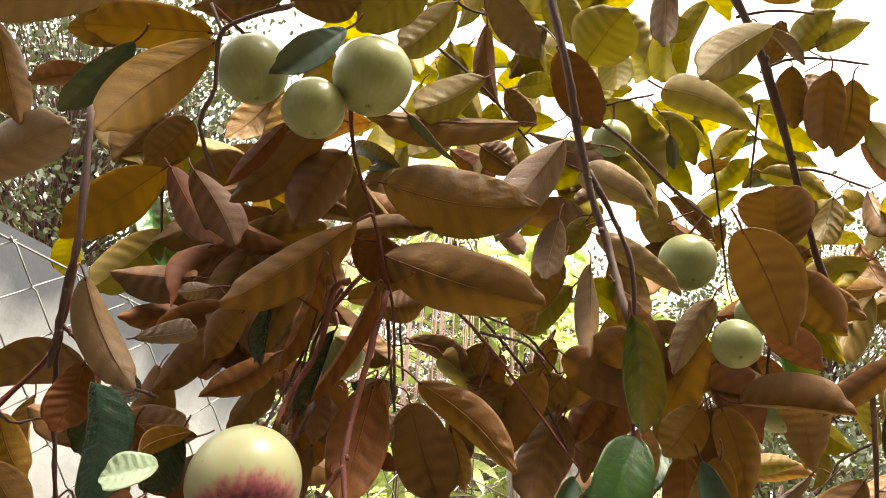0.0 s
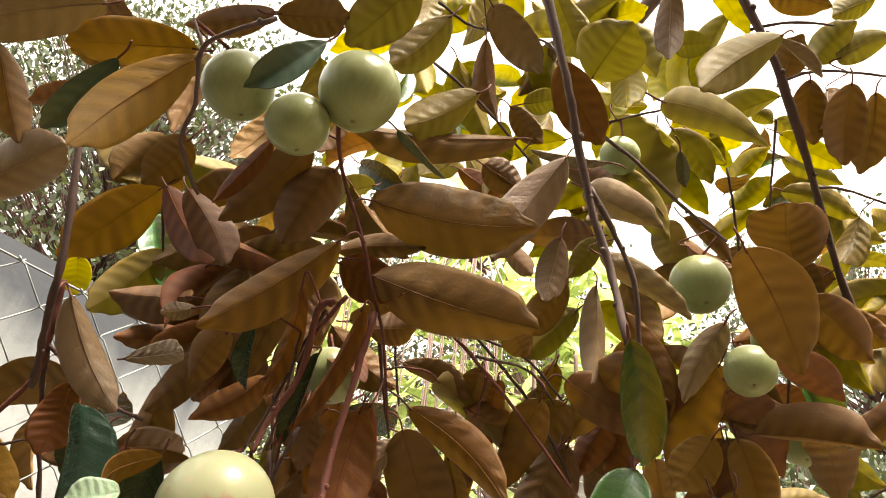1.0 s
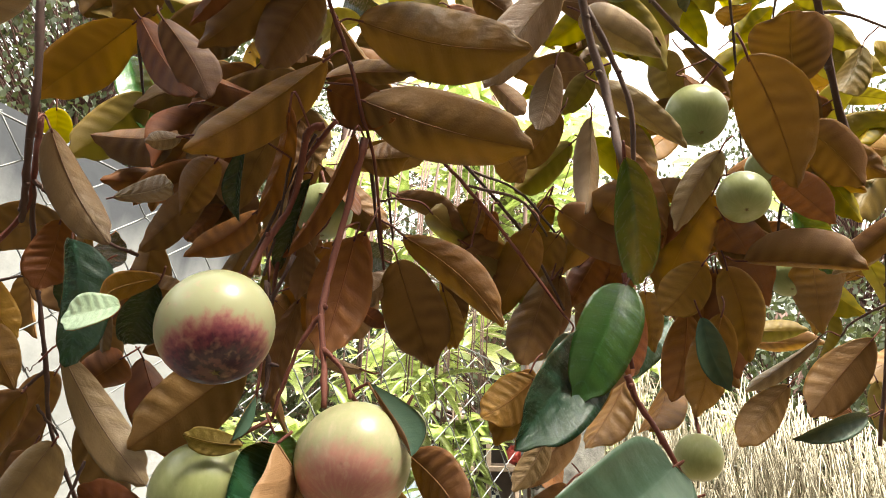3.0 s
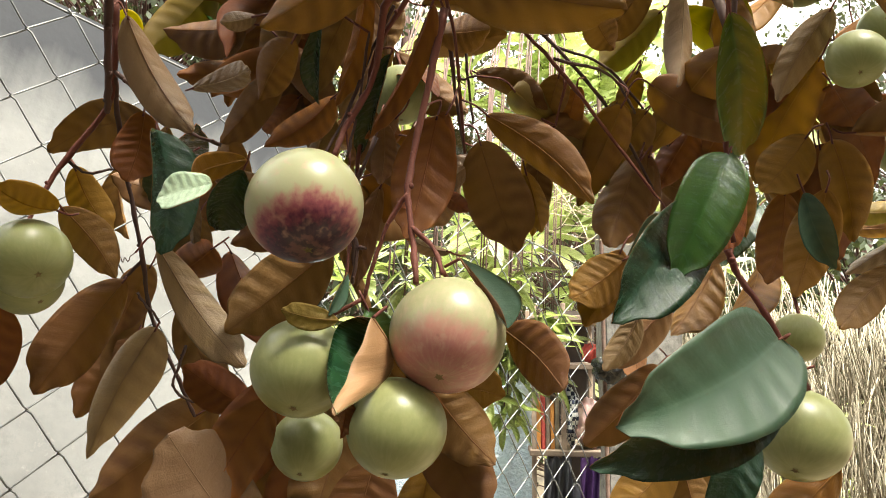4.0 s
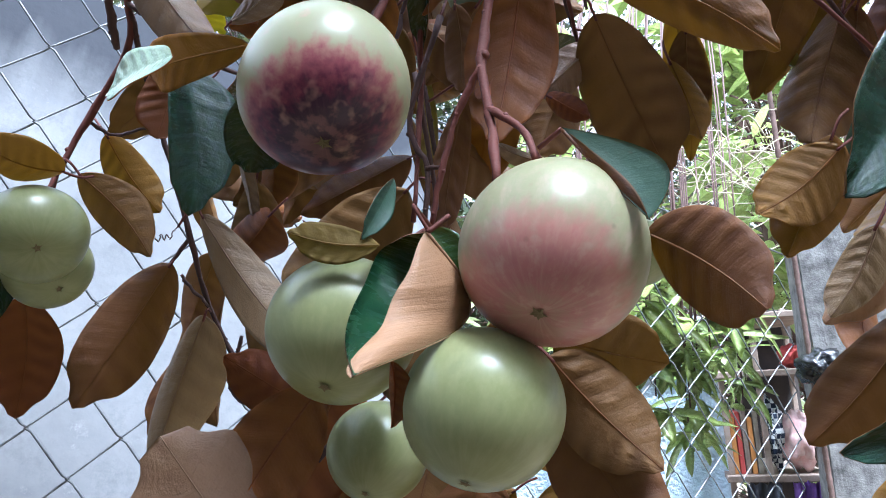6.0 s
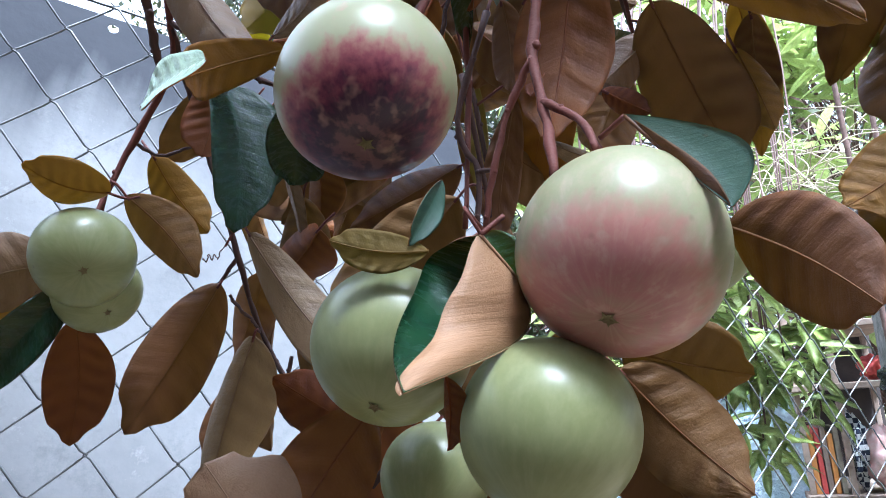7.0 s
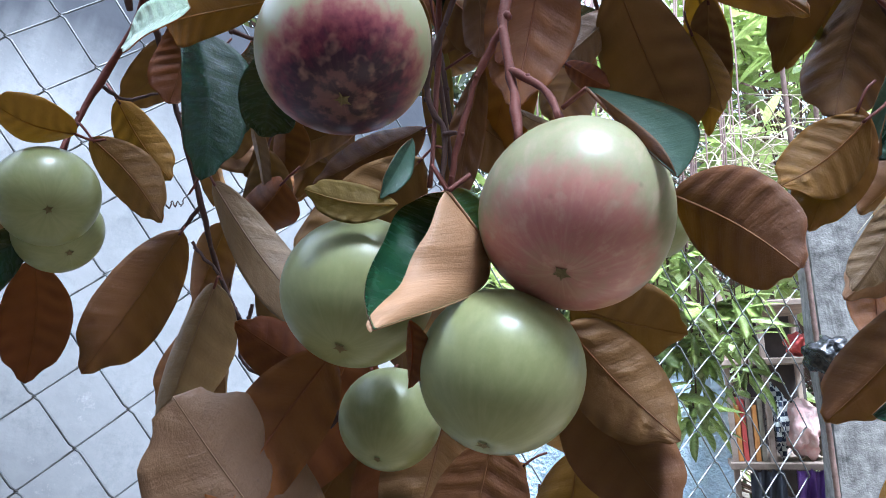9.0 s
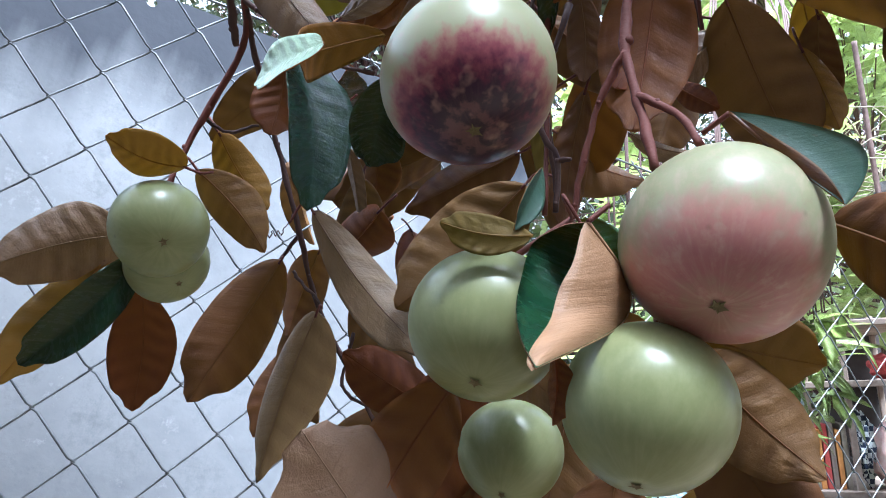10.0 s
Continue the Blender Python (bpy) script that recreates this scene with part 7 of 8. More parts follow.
leaf("c", (0.1073, 0.7024, 2.1620), (0.1541, 0.7540, 2.0752), (-0.37, 0.87, 0.32), 0.0446, 0.04, 13, True)
leaf("d", (0.2350, 0.7625, 2.0534), (0.2979, 0.7040, 1.9967), (0.62, 0.76, 0.20), 0.0412, 0.05, 9, True)
leaf("c", (0.0455, 0.7577, 2.1847), (0.0259, 0.7426, 2.1194), (0.80, -0.59, -0.10), 0.0325, 0.08, 14, True)
leaf("c", (0.3083, 0.7440, 2.0616), (0.3501, 0.6780, 2.0397), (0.75, 0.28, 0.60), 0.0361, 0.04, 7, True)
leaf("y", (0.0546, 0.8921, 2.3317), (0.0602, 0.9021, 2.2505), (0.31, 0.94, 0.14), 0.0321, 0.08, 7, True)
leaf("d", (0.2788, 0.8773, 2.3040), (0.2483, 0.9335, 2.2646), (-0.39, 0.52, 0.76), 0.0340, 0.06, 17, True)
leaf("v", (-0.2495, 0.7542, 1.5895), (-0.2560, 0.7515, 1.4706), (-0.98, 0.18, 0.05), 0.0514, 0.05, 18)
leaf("r", (-0.1347, 0.7719, 1.5433), (-0.1562, 0.8545, 1.5031), (0.24, 0.47, 0.85), 0.0469, 0.06, 7)
leaf("r", (-0.1822, 0.7749, 1.6287), (-0.1105, 0.7599, 1.5296), (-0.60, 0.60, -0.53), 0.0581, 0.07, 15)
leaf("v", (-0.1059, 0.6989, 1.5453), (-0.0321, 0.6393, 1.4789), (0.55, 0.83, -0.14), 0.0567, 0.02, 8)
leaf("v", (-0.1804, 0.6874, 1.6477), (-0.2210, 0.7308, 1.5833), (-0.23, 0.73, 0.64), 0.0358, 0.04, 7)
leaf("a", (0.3533, 0.7481, 1.7707), (0.4269, 0.8973, 1.6944), (0.30, 0.82, 0.48), 0.0473, 0.03, 19)
leaf("a", (0.3419, 0.8069, 1.7176), (0.3705, 0.8734, 1.6594), (0.23, 0.82, 0.53), 0.0368, 0.07, 19)
leaf("b", (0.3921, 0.8612, 1.7932), (0.4644, 0.9330, 1.7370), (0.48, 0.60, 0.64), 0.0367, 0.04, 13)
leaf("r", (0.4177, 0.7805, 1.7568), (0.3491, 0.8019, 1.7370), (-0.33, 0.59, 0.73), 0.0372, 0.08, 14)
leaf("r", (0.2648, 0.7388, 1.7801), (0.2750, 0.8073, 1.7048), (0.75, 0.64, -0.16), 0.0437, 0.07, 11)
leaf("b", (0.3961, 0.9036, 1.6386), (0.3433, 0.8298, 1.5708), (0.54, 0.32, -0.77), 0.0532, 0.06, 18)
leaf("d", (0.3018, 0.7776, 1.7368), (0.2913, 0.8847, 1.6643), (0.01, 0.90, 0.44), 0.0455, 0.07, 8)
leaf("a", (0.3474, 0.9467, 1.6722), (0.2591, 0.9597, 1.6137), (-0.14, 0.90, 0.41), 0.0531, 0.04, 15)
leaf("b", (0.3155, 0.8254, 1.6463), (0.2239, 0.7881, 1.5750), (-0.06, 0.92, -0.40), 0.0471, 0.06, 12)
leaf("r", (0.2813, 0.7346, 1.7749), (0.3631, 0.7504, 1.7713), (-0.24, 0.97, -0.07), 0.0346, 0.06, 17)
leaf("a", (0.3737, 0.8164, 1.7025), (0.4275, 0.8323, 1.6383), (0.55, 0.58, 0.60), 0.0414, 0.06, 13)
leaf("a", (0.4679, 0.8610, 1.7387), (0.3968, 0.7614, 1.7503), (0.20, 0.04, 0.98), 0.0425, 0.07, 18)
leaf("a", (0.3850, 0.7331, 1.7759), (0.4666, 0.7412, 1.7532), (0.05, 1.00, 0.05), 0.0391, 0.03, 7)
leaf("r", (0.4563, 0.7849, 1.8407), (0.4347, 0.7746, 1.7667), (0.86, 0.41, -0.31), 0.0342, 0.03, 15)
leaf("a", (0.3889, 0.7979, 1.7631), (0.3791, 0.8646, 1.7192), (0.12, 0.97, -0.21), 0.0315, 0.03, 6)
leaf("b", (0.3973, 0.7169, 1.8353), (0.3461, 0.6715, 1.7712), (-0.64, 0.77, -0.03), 0.0370, 0.04, 16)
leaf("a", (0.3383, 0.7635, 1.8447), (0.3077, 0.8386, 1.8160), (-0.01, 0.36, 0.93), 0.0342, 0.07, 9)
leaf("b", (0.2633, 0.7977, 1.5228), (0.3251, 0.7731, 1.4248), (0.50, 0.86, 0.10), 0.0588, 0.09, 20)
leaf("r", (0.2565, 0.8434, 1.4857), (0.3109, 0.9260, 1.4956), (-0.83, 0.55, -0.00), 0.0395, 0.06, 13)
leaf("b", (0.3422, 0.7788, 1.4838), (0.2665, 0.7463, 1.4121), (0.06, 0.88, -0.47), 0.0426, 0.08, 11)
leaf("a", (0.0313, 0.7177, 1.5024), (0.0268, 0.6094, 1.4663), (0.03, 0.31, -0.95), 0.0490, 0.05, 14)
leaf("b", (-0.0136, 0.7477, 1.4211), (-0.1163, 0.7430, 1.3520), (0.26, 0.86, -0.44), 0.0530, 0.03, 10)
leaf("d", (-0.0001, 0.7238, 1.3952), (0.0152, 0.7107, 1.2926), (-0.05, 0.99, -0.13), 0.0501, 0.04, 13)
leaf("a", (-0.0066, 0.7870, 1.4500), (0.0363, 0.8585, 1.4093), (-0.53, 0.64, 0.56), 0.0464, 0.03, 16)
leaf("d", (-0.0063, 0.7421, 1.5427), (-0.0210, 0.7864, 1.4363), (-0.22, 0.89, 0.40), 0.0553, 0.06, 8)
leaf("a", (-0.0270, 0.7437, 1.5215), (0.0298, 0.7652, 1.4514), (-0.63, 0.73, -0.29), 0.0421, 0.09, 19)
leaf("a", (0.0397, 0.8112, 1.3905), (0.1064, 0.7741, 1.3173), (0.45, 0.89, -0.04), 0.0482, 0.06, 18)
leaf("a", (-0.0450, 0.6817, 1.5123), (-0.0886, 0.7158, 1.4448), (0.38, 0.90, 0.21), 0.0381, 0.05, 17)
leaf("d", (0.0168, 0.7008, 1.3972), (0.0337, 0.7394, 1.3201), (0.13, 0.88, 0.47), 0.0420, 0.03, 11)
leaf("a", (-0.0323, 0.7940, 1.3734), (0.0161, 0.8185, 1.2693), (-0.02, 0.98, 0.22), 0.0548, 0.07, 5)
leaf("d", (-0.0728, 0.7241, 1.5067), (0.0067, 0.7054, 1.4569), (0.33, 0.93, 0.18), 0.0401, 0.09, 21)
leaf("a", (0.0292, 0.7143, 1.4116), (0.0276, 0.6823, 1.3179), (0.50, 0.82, -0.29), 0.0428, 0.05, 15)

leaf("r", (-0.0760, 0.6100, 1.5050), (-0.1200, 0.5850, 1.4150), (-0.45, 0.88, -0.10), 0.0520, 0.05, 8, pleat=0.4)
leaf("d", (-0.0300, 0.6350, 1.4750), (-0.0500, 0.6100, 1.3900), (-0.35, 0.92, -0.10), 0.0500, 0.05, 8, pleat=0.4)
leaf("d", (-0.0077, 0.6453, 1.6667), (-0.0272, 0.6470, 1.5797), (-0.32, 0.94, 0.09), 0.0224, 0.05, 12)
leaf("c", (-0.0397, 0.6657, 1.6988), (-0.0445, 0.6868, 1.6179), (-0.30, 0.93, 0.20), 0.0150, 0.05, 12)
leaf("d", (-0.0674, 0.7099, 1.6902), (-0.0235, 0.7343, 1.5526), (-0.24, 0.97, 0.09), 0.0171, 0.05, 12)

me = bpy.data.meshes.new("outer_foliage")
me.from_pydata(OUTER["verts"], [], OUTER["faces"])
for mm in LEAF_MATS:
    me.materials.append(mm)
me.polygons.foreach_set("material_index", OUTER["mats"])
me.polygons.foreach_set("use_smooth", [True] * len(OUTER["faces"]))
me.uv_layers.new(name="UVMap").data.foreach_set("uv", OUTER["uvs"])
foliage = new("outer_foliage", me)
foliage.parent = tree
tagged(foliage, kind="stuff")

# trunk, limbs and crown overhead, added out of view; the seen twigs hang from them
bm = bmesh.new()
tube(bm, smooth_path([(1.25, -0.75, -0.1), (1.2, -0.7, 1.0), (1.05, -0.5, 2.0), (0.9, -0.25, 2.75)], 6), [0.085 - 0.002 * i for i in range(19)], 12)
part("trunk", bm, TWIG["g"], tree)
for pts in ([(0.95, -0.3, 2.6), (0.5, 0.1, 2.68), (0.0, 0.45, 2.6), (-0.5, 0.6, 2.5)], [(0.92, -0.25, 2.7), (0.75, 0.3, 2.75), (0.55, 0.75, 2.6), (0.4, 1.05, 2.5)],
            [(1.0, -0.4, 2.4), (0.3, -0.5, 2.8), (-0.5, -0.4, 2.9), (-1.0, -0.2, 2.8)], [(0.9, -0.2, 2.75), (1.2, 0.3, 2.8), (1.4, 0.7, 2.7)]):
    bm = bmesh.new()
    path_ = smooth_path(pts, 6)
    tube(bm, path_, [0.03 - 0.018 * i / len(path_) for i in range(len(path_))], 9)
    part("limb", bm, TWIG["g"], tree)
for end in ((0.1874, 0.5295, 2.0840), (0.4754, 0.5607, 2.1455)):
    bm = bmesh.new()
    e = Vector(end)
    tube(bm, smooth_path([e, e + Vector((0.01, -0.02, 0.2)), Vector((e.x * 0.9 + 0.02, 0.5, 2.62))], 5), [0.0035 + 0.0006 * i for i in range(11)], 7)
    part("branch", bm, TWIG["g"], tree)
# unseen crown leaves, added to shade the foliage and fruit below
over, rng = bmesh.new(), random.Random(31)
over_uv = over.loops.layers.uv.new("UVMap")
for k in range(2500):
    c = Vector((rng.uniform(-1.4, 1.8), rng.uniform(-1.8, 0.5), rng.uniform(2.45, 3.2)))
    # a lower tier, added to keep sun off the upper fruit
    if k % 26 == 0:
        c = Vector((rng.uniform(-0.55, 0.12), rng.uniform(0.15, 0.5), rng.uniform(2.25, 2.5)))
    m = Matrix.Translation(c) @ Matrix.Rotation(rng.uniform(0, 6.28), 4, 'Z') @ Matrix.Rotation(rng.uniform(0.1, 1.2), 4, 'Y') @ Matrix.Rotation(rng.uniform(-0.6, 0.6), 4, 'X')
    Ln, Wn = rng.uniform(0.09, 0.14), rng.uniform(0.04, 0.058)
    rows_ = []
    for i in range(6):
        s_ = i / 5
        h = Wn / 2 * max((4 * s_ * (1 - s_)) ** 0.56, 0.05)
        rows_.append([(m @ Vector((s_ * Ln, h * q, 0.15 * h * abs(q) - 0.1 * Ln * s_ * s_)), m @ Vector((s_ * Ln, h * q, 0.15 * h * abs(q) - 0.1 * Ln * s_ * s_ - 0.0005)), (s_, 0.5 + q / 2)) for q in (-1, 0, 1)])
    for lay, mi in ((0, 0), (1, 1)):
        vs = [[over.verts.new(p[lay]) for p in row] for row in rows_]
        for i in range(5):
            for j in (0, 1):
                idx = ((i, j), (i + 1, j), (i + 1, j + 1), (i, j + 1))
                idx = idx if lay == 0 else idx[::-1]
                f = over.faces.new([vs[a][c_] for a, c_ in idx])
                f.material_index = mi
                for lp, (a, c_) in zip(f.loops, idx):
                    lp[over_uv].uv = rows_[a][c_][2]
tagged(part("crown", over, [GREEN, COPPER], tree), kind="stuff")

# ---- fruit ----
FRUIT_WORDS = {"green": "round unripe pale green star apple hanging from a twig", "pink": "star apple flushed pink on its lower half, hanging in a cluster",
               "purple": "ripening star apple, pale green above and dark purple below"}


def fruit(centre, radius, end, kind):
    """A fruit whose blossom end points along end."""
    centre, end = Vector(centre), Vector(end).normalized()
    rng = random.Random(int(abs(centre.x) * 1e5))
    m = (-end).to_track_quat('Z', 'Y').to_matrix().to_4x4()
    m.translation = centre
    ob = thing("star_apple", FRUIT_WORDS[kind], "fruit", "star apples on the tree")
    ob.matrix_world = m
    bm = bmesh.new()
    bmesh.ops.create_uvsphere(bm, u_segments=56, v_segments=36, radius=radius)
    a1, a2 = rng.uniform(0, 6.28), rng.uniform(0, 6.28)
    for vtx in bm.verts:
        c = vtx.co
        t = c.z / radius
        ang = math.atan2(c.y, c.x)
        s = 1 + 0.010 * math.sin(3 * ang + a1) + 0.012 * math.sin(2 * ang + a2) * (1 - t * t)
        c.x, c.y = c.x * s * 1.015, c.y * s * 1.015
        c.z *= 0.985
        rr = math.hypot(c.x, c.y) / radius
        if t > 0.6:
            c.z -= radius * 0.09 * math.exp(-(rr / 0.17) ** 2)
        if t < -0.6:
            c.z += radius * 0.035 * math.exp(-(rr / 0.12) ** 2)
    part("skin", bm, SKIN[kind], ob)
    bm = bmesh.new()
    hub = bm.verts.new((0, 0, -radius * 0.958))
    ring = []
    for k in range(20):
        r = radius * (0.10 if k % 4 in (0, ) else 0.055) * rng.uniform(0.85, 1.15)
        a = 2 * math.pi * k / 20
        ring.append(bm.verts.new((r * math.cos(a), r * math.sin(a), -radius * (0.957 - 0.2 * (r / radius) ** 2) - 0.0006)))
    for k in range(20):
        bm.faces.new((hub, ring[(k + 1) % 20], ring[k]))
    part("calyx", bm, CALYX, ob, "brown star-shaped calyx scar", smooth=False)
    bm = bmesh.new()
    near = min(TWIG_POINTS, key=lambda p: (p - (centre - end * radius)).length)
    top = m.inverted() @ near
    start = Vector((0, 0, radius * 0.90))
    if (top - start).length > 0.06 or top.z < radius * 0.5:
        top = Vector((rng.uniform(-0.005, 0.005), rng.uniform(-0.005, 0.005), radius + 0.018))
    tube(bm, smooth_path([start, start * 0.5 + Vector((0, 0, radius * 0.62)), top], 4), [0.0016] * 9, 7)
    part("stalk", bm, TWIG["r"], ob)
    return ob


# fruit: centre, radius, direction of the blossom end, ripeness
fruit((-0.0350, 0.5110, 1.6206), 0.0370, (0.20, -0.46, -0.86), "purple")
fruit((0.0573, 0.5175, 1.5397), 0.0362, (-0.10, -0.68, -0.72), "pink")
fruit((0.0262, 0.5157, 1.4826), 0.0308, (-0.14, -0.50, -0.85), "green")
fruit((-0.0376, 0.5290, 1.5178), 0.0322, (0.02, -0.62, -0.78), "green")
fruit((-0.2566, 0.5700, 1.5936), 0.0290, (0.66, -0.56, -0.48), "green")
fruit((-0.2765, 0.5985, 1.5795), 0.0262, (0.70, -0.30, -0.65), "green")
fruit((-0.0466, 0.5855, 1.4618), 0.0250, (-0.01, -0.70, -0.72), "green")
fruit((0.3623, 0.6819, 1.8698), 0.0299, (-0.08, -0.49, -0.87), "green")
fruit((0.3829, 0.6432, 1.7707), 0.0231, (-0.23, -0.62, -0.75), "green")
fruit((0.4300, 0.6845, 1.8156), 0.0213, (-0.29, -0.58, -0.76), "green")
fruit((0.5082, 0.8141, 1.7419), 0.0231, (-0.21, -0.57, -0.79), "green")
fruit((-0.0602, 0.4660, 1.9197), 0.0270, (0.22, 0.05, -0.97), "green")
fruit((0.0318, 0.4642, 1.9184), 0.0308, (-0.06, -0.11, -0.99), "green")
fruit((-0.0105, 0.4638, 1.8856), 0.0233, (0.10, -0.01, -0.99), "green")
fruit((0.0051, 0.6658, 1.7527), 0.0261, (0.05, -0.23, -0.97), "green")
fruit((0.3019, 0.5996, 1.4744), 0.0321, (-0.39, -0.60, -0.70), "green")
fruit((0.5761, 0.6723, 1.7258), 0.0326, (-0.47, -0.36, -0.81), "green")
fruit((0.2846, 0.6613, 2.0054), 0.0209, (-0.19, 0.10, -0.98), "green")
fruit((0.3448, 0.6947, 1.5446), 0.0208, (-0.15, -0.19, -0.97), "green")
fruit((0.0847, 0.6595, 1.5614), 0.0195, (-0.03, -0.55, -0.84), "green")

# ---- chain-link fence ----
fence = thing("chain_link_fence", "galvanised chain-link fence of diamond netting", "fence")


def knot(k, j):
    """Place of a knot: k whole diamonds along, j half diamonds up; odd rows are set off by half a diamond."""
    along = (k + 0.5 * (j % 2)) * MESH_U[0] + 0.5 * j * MESH_V[0]
    rise = (k + 0.5 * (j % 2)) * MESH_U[1] + 0.5 * j * MESH_V[1]
    return FENCE_DIR * along + Vector((0, 0, rise))


ACROSS = Vector((0, 0, 1)).cross(FENCE_DIR)
STEP = FENCE_DIR * MESH_U[0] + Vector((0, 0, MESH_U[1]))
for turn in (1, -1):       # wires that bulge one way and the other, hooked at every knot
    bm = bmesh.new()
    pts = []
    for j in range(-32, 12):
        p = knot(0, j)
        if turn < 0 and j % 2:
            p = p - STEP
        sgn = (1 if j % 2 else -1) * turn
        pts += [p - FENCE_DIR * sgn * 0.0045 + ACROSS * 0.0022 * sgn - Vector((0, 0, 0.004)), p + FENCE_DIR * sgn * 0.0012, p - FENCE_DIR * sgn * 0.0045 - ACROSS * 0.0022 * sgn + Vector((0, 0, 0.004))]
    tube(bm, pts, 0.0012, 5)
    me = bpy.data.meshes.new("wire")
    for f in bm.faces:
        f.smooth = True
    bm.to_mesh(me)
    bm.free()
    me.materials.append(WIRE)
    for k in range(-18, 15):
        ob = new("wire", me)
        ob.parent = fence
        ob.matrix_world = Matrix.Translation(FENCE + STEP * k)

bm = bmesh.new()
tube(bm, [FENCE + knot(0, 11) + STEP * x * 3 + Vector((0, 0, 0.003 * math.sin(x * 1.7))) for x in range(-6, 6)], 0.0016, 6)
part("top_wire", bm, WIRE, fence, "straight tension wire along the top")

# ---- concrete post with reinforcing bars ----
post = thing("concrete_post", "rough weathered concrete post with rusty reinforcing bars rising from its top", "post", at=(0.416, 1.775, 0))
bm = bmesh.new()
box(bm, (-0.065, -0.075, -0.05), (0.10, 0.08, 1.855))
bmesh.ops.subdivide_edges(bm, edges=bm.edges[:], cuts=22, use_grid_fill=True)
for vtx in bm.verts:
    q = vtx.co + Vector((3, 1, 0))
    vtx.co += Vector((noise.noise(q * 9), noise.noise(q * 9 + Vector((5, 5, 5))), 0)) * 0.007 + Vector((noise.noise(q * 35), noise.noise(q * 35 + Vector((7, 1, 2))), noise.noise(q * 30))) * 0.003
part("shaft", bm, CONCRETE, post, smooth=False)
for bx, by, z0, z1 in ((-0.071, -0.075, 0.0, 2.15), (-0.005, 0.03, 1.8, 2.12), (0.035, -0.03, 1.8, 2.14), (0.07, 0.03, 1.8, 2.10)):
    bm = bmesh.new()
    n = int((z1 - z0) / 0.008)
    tube(bm, [Vector((bx + 0.004 * math.sin(i * 0.02), by, z0 + i * 0.008)) for i in range(n)], [0.0055 if i % 2 else 0.0047 for i in range(n)], 7)
    part("reinforcing_bar", bm, RUSTY, post, "rusty ribbed steel bar")

# dry vines tangled over the post and fence
rng = random.Random(4)
bm = bmesh.new()
for k in range(130):
    c = Vector((0.32 + rng.gauss(0, 0.16), 1.765 + rng.gauss(0, 0.08), 1.90 + rng.gauss(0, 0.06)))
    d = Vector((rng.uniform(-1, 1), rng.uniform(-0.5, 0.5), rng.uniform(-0.7, 0.4))).normalized()
    L = rng.uniform(0.06, 0.2)
    w = Vector((rng.uniform(-1, 1), rng.uniform(-1, 1), rng.uniform(-1, 1))) * 0.04
    tube(bm, smooth_path([c - d * L / 2, c + w, c + d * L / 2 + w * 0.5], 3), rng.uniform(0.0006, 0.0014), 4)
tagged(part("dry_vines", bm, VINE), "tangle of dry straw-coloured vines over the post", "vines", kind="stuff")

# black plastic bag tied to the bar
bm = bmesh.new()
bmesh.ops.create_icosphere(bm, subdivisions=4, radius=0.04)
for vtx in bm.verts:
    q = vtx.co * 45
    vtx.co *= 1 + 0.4 * noise.noise(q) - 0.35 * abs(noise.noise(q * 2.3)) + 0.12 * abs(noise.noise(q * 5))
    vtx.co.z *= 0.8
bag = tagged(part("plastic_bag", bm, BAG), "crumpled black plastic bag tied to the post", "bag")
bag.location = (0.352, 1.655, 1.50)

# ---- shelf with clothes behind the fence ----
shelf = thing("storage_shelf", "weathered wooden shelf with bare boards beside the post", "shelf", at=(0.30, 2.08, 0.02))
for x0, y0 in ((-0.098, -0.11), (-0.022, -0.12), (0.092, -0.11), (-0.098, 0.2), (0.092, 0.2)):
    bm = bmesh.new()
    box(bm, (x0 - 0.006, y0 - 0.009, -0.02), (x0 + 0.006, y0 + 0.009, 1.64), bevel=0.002)
    part("upright", bm, WOOD, shelf, smooth=False)
for z in (0.75, 1.05, 1.255, 1.475, 1.60):
    bm = bmesh.new()
    box(bm, (-0.11, -0.14, z - 0.007), (0.105, 0.22, z + 0.007), bevel=0.002)
    part("board", bm, WOOD, shelf, smooth=False)
# dark sheet that stands in for the shade inside the shelf
bm = bmesh.new()
box(bm, (-0.03, 0.222, 0.0), (0.11, 0.236, 1.64))
part("back_panel", bm, SHADE, shelf, smooth=False)


def cloth(name, label, material, c, size, seed, cat="clothes"):
    bm = bmesh.new()
    bmesh.ops.create_icosphere(bm, subdivisions=4, radius=1.0)
    for vtx in bm.verts:
        q = vtx.co * 2.2 + Vector((seed, seed * 2, 0))
        vtx.co *= 1 + 0.35 * noise.noise(q) + 0.16 * noise.noise(q * 3.1) - 0.16 * abs(noise.noise(q * 5.2))
        vtx.co = Vector((vtx.co.x * size[0] / 2, vtx.co.y * size[1] / 2, vtx.co.z * size[2] / 2))
    lo = min(vtx.co.z for vtx in bm.verts)
    ob = tagged(part(name, bm, material), label, cat)
    ob.location = (c[0], c[1], c[2] - lo)
    return ob


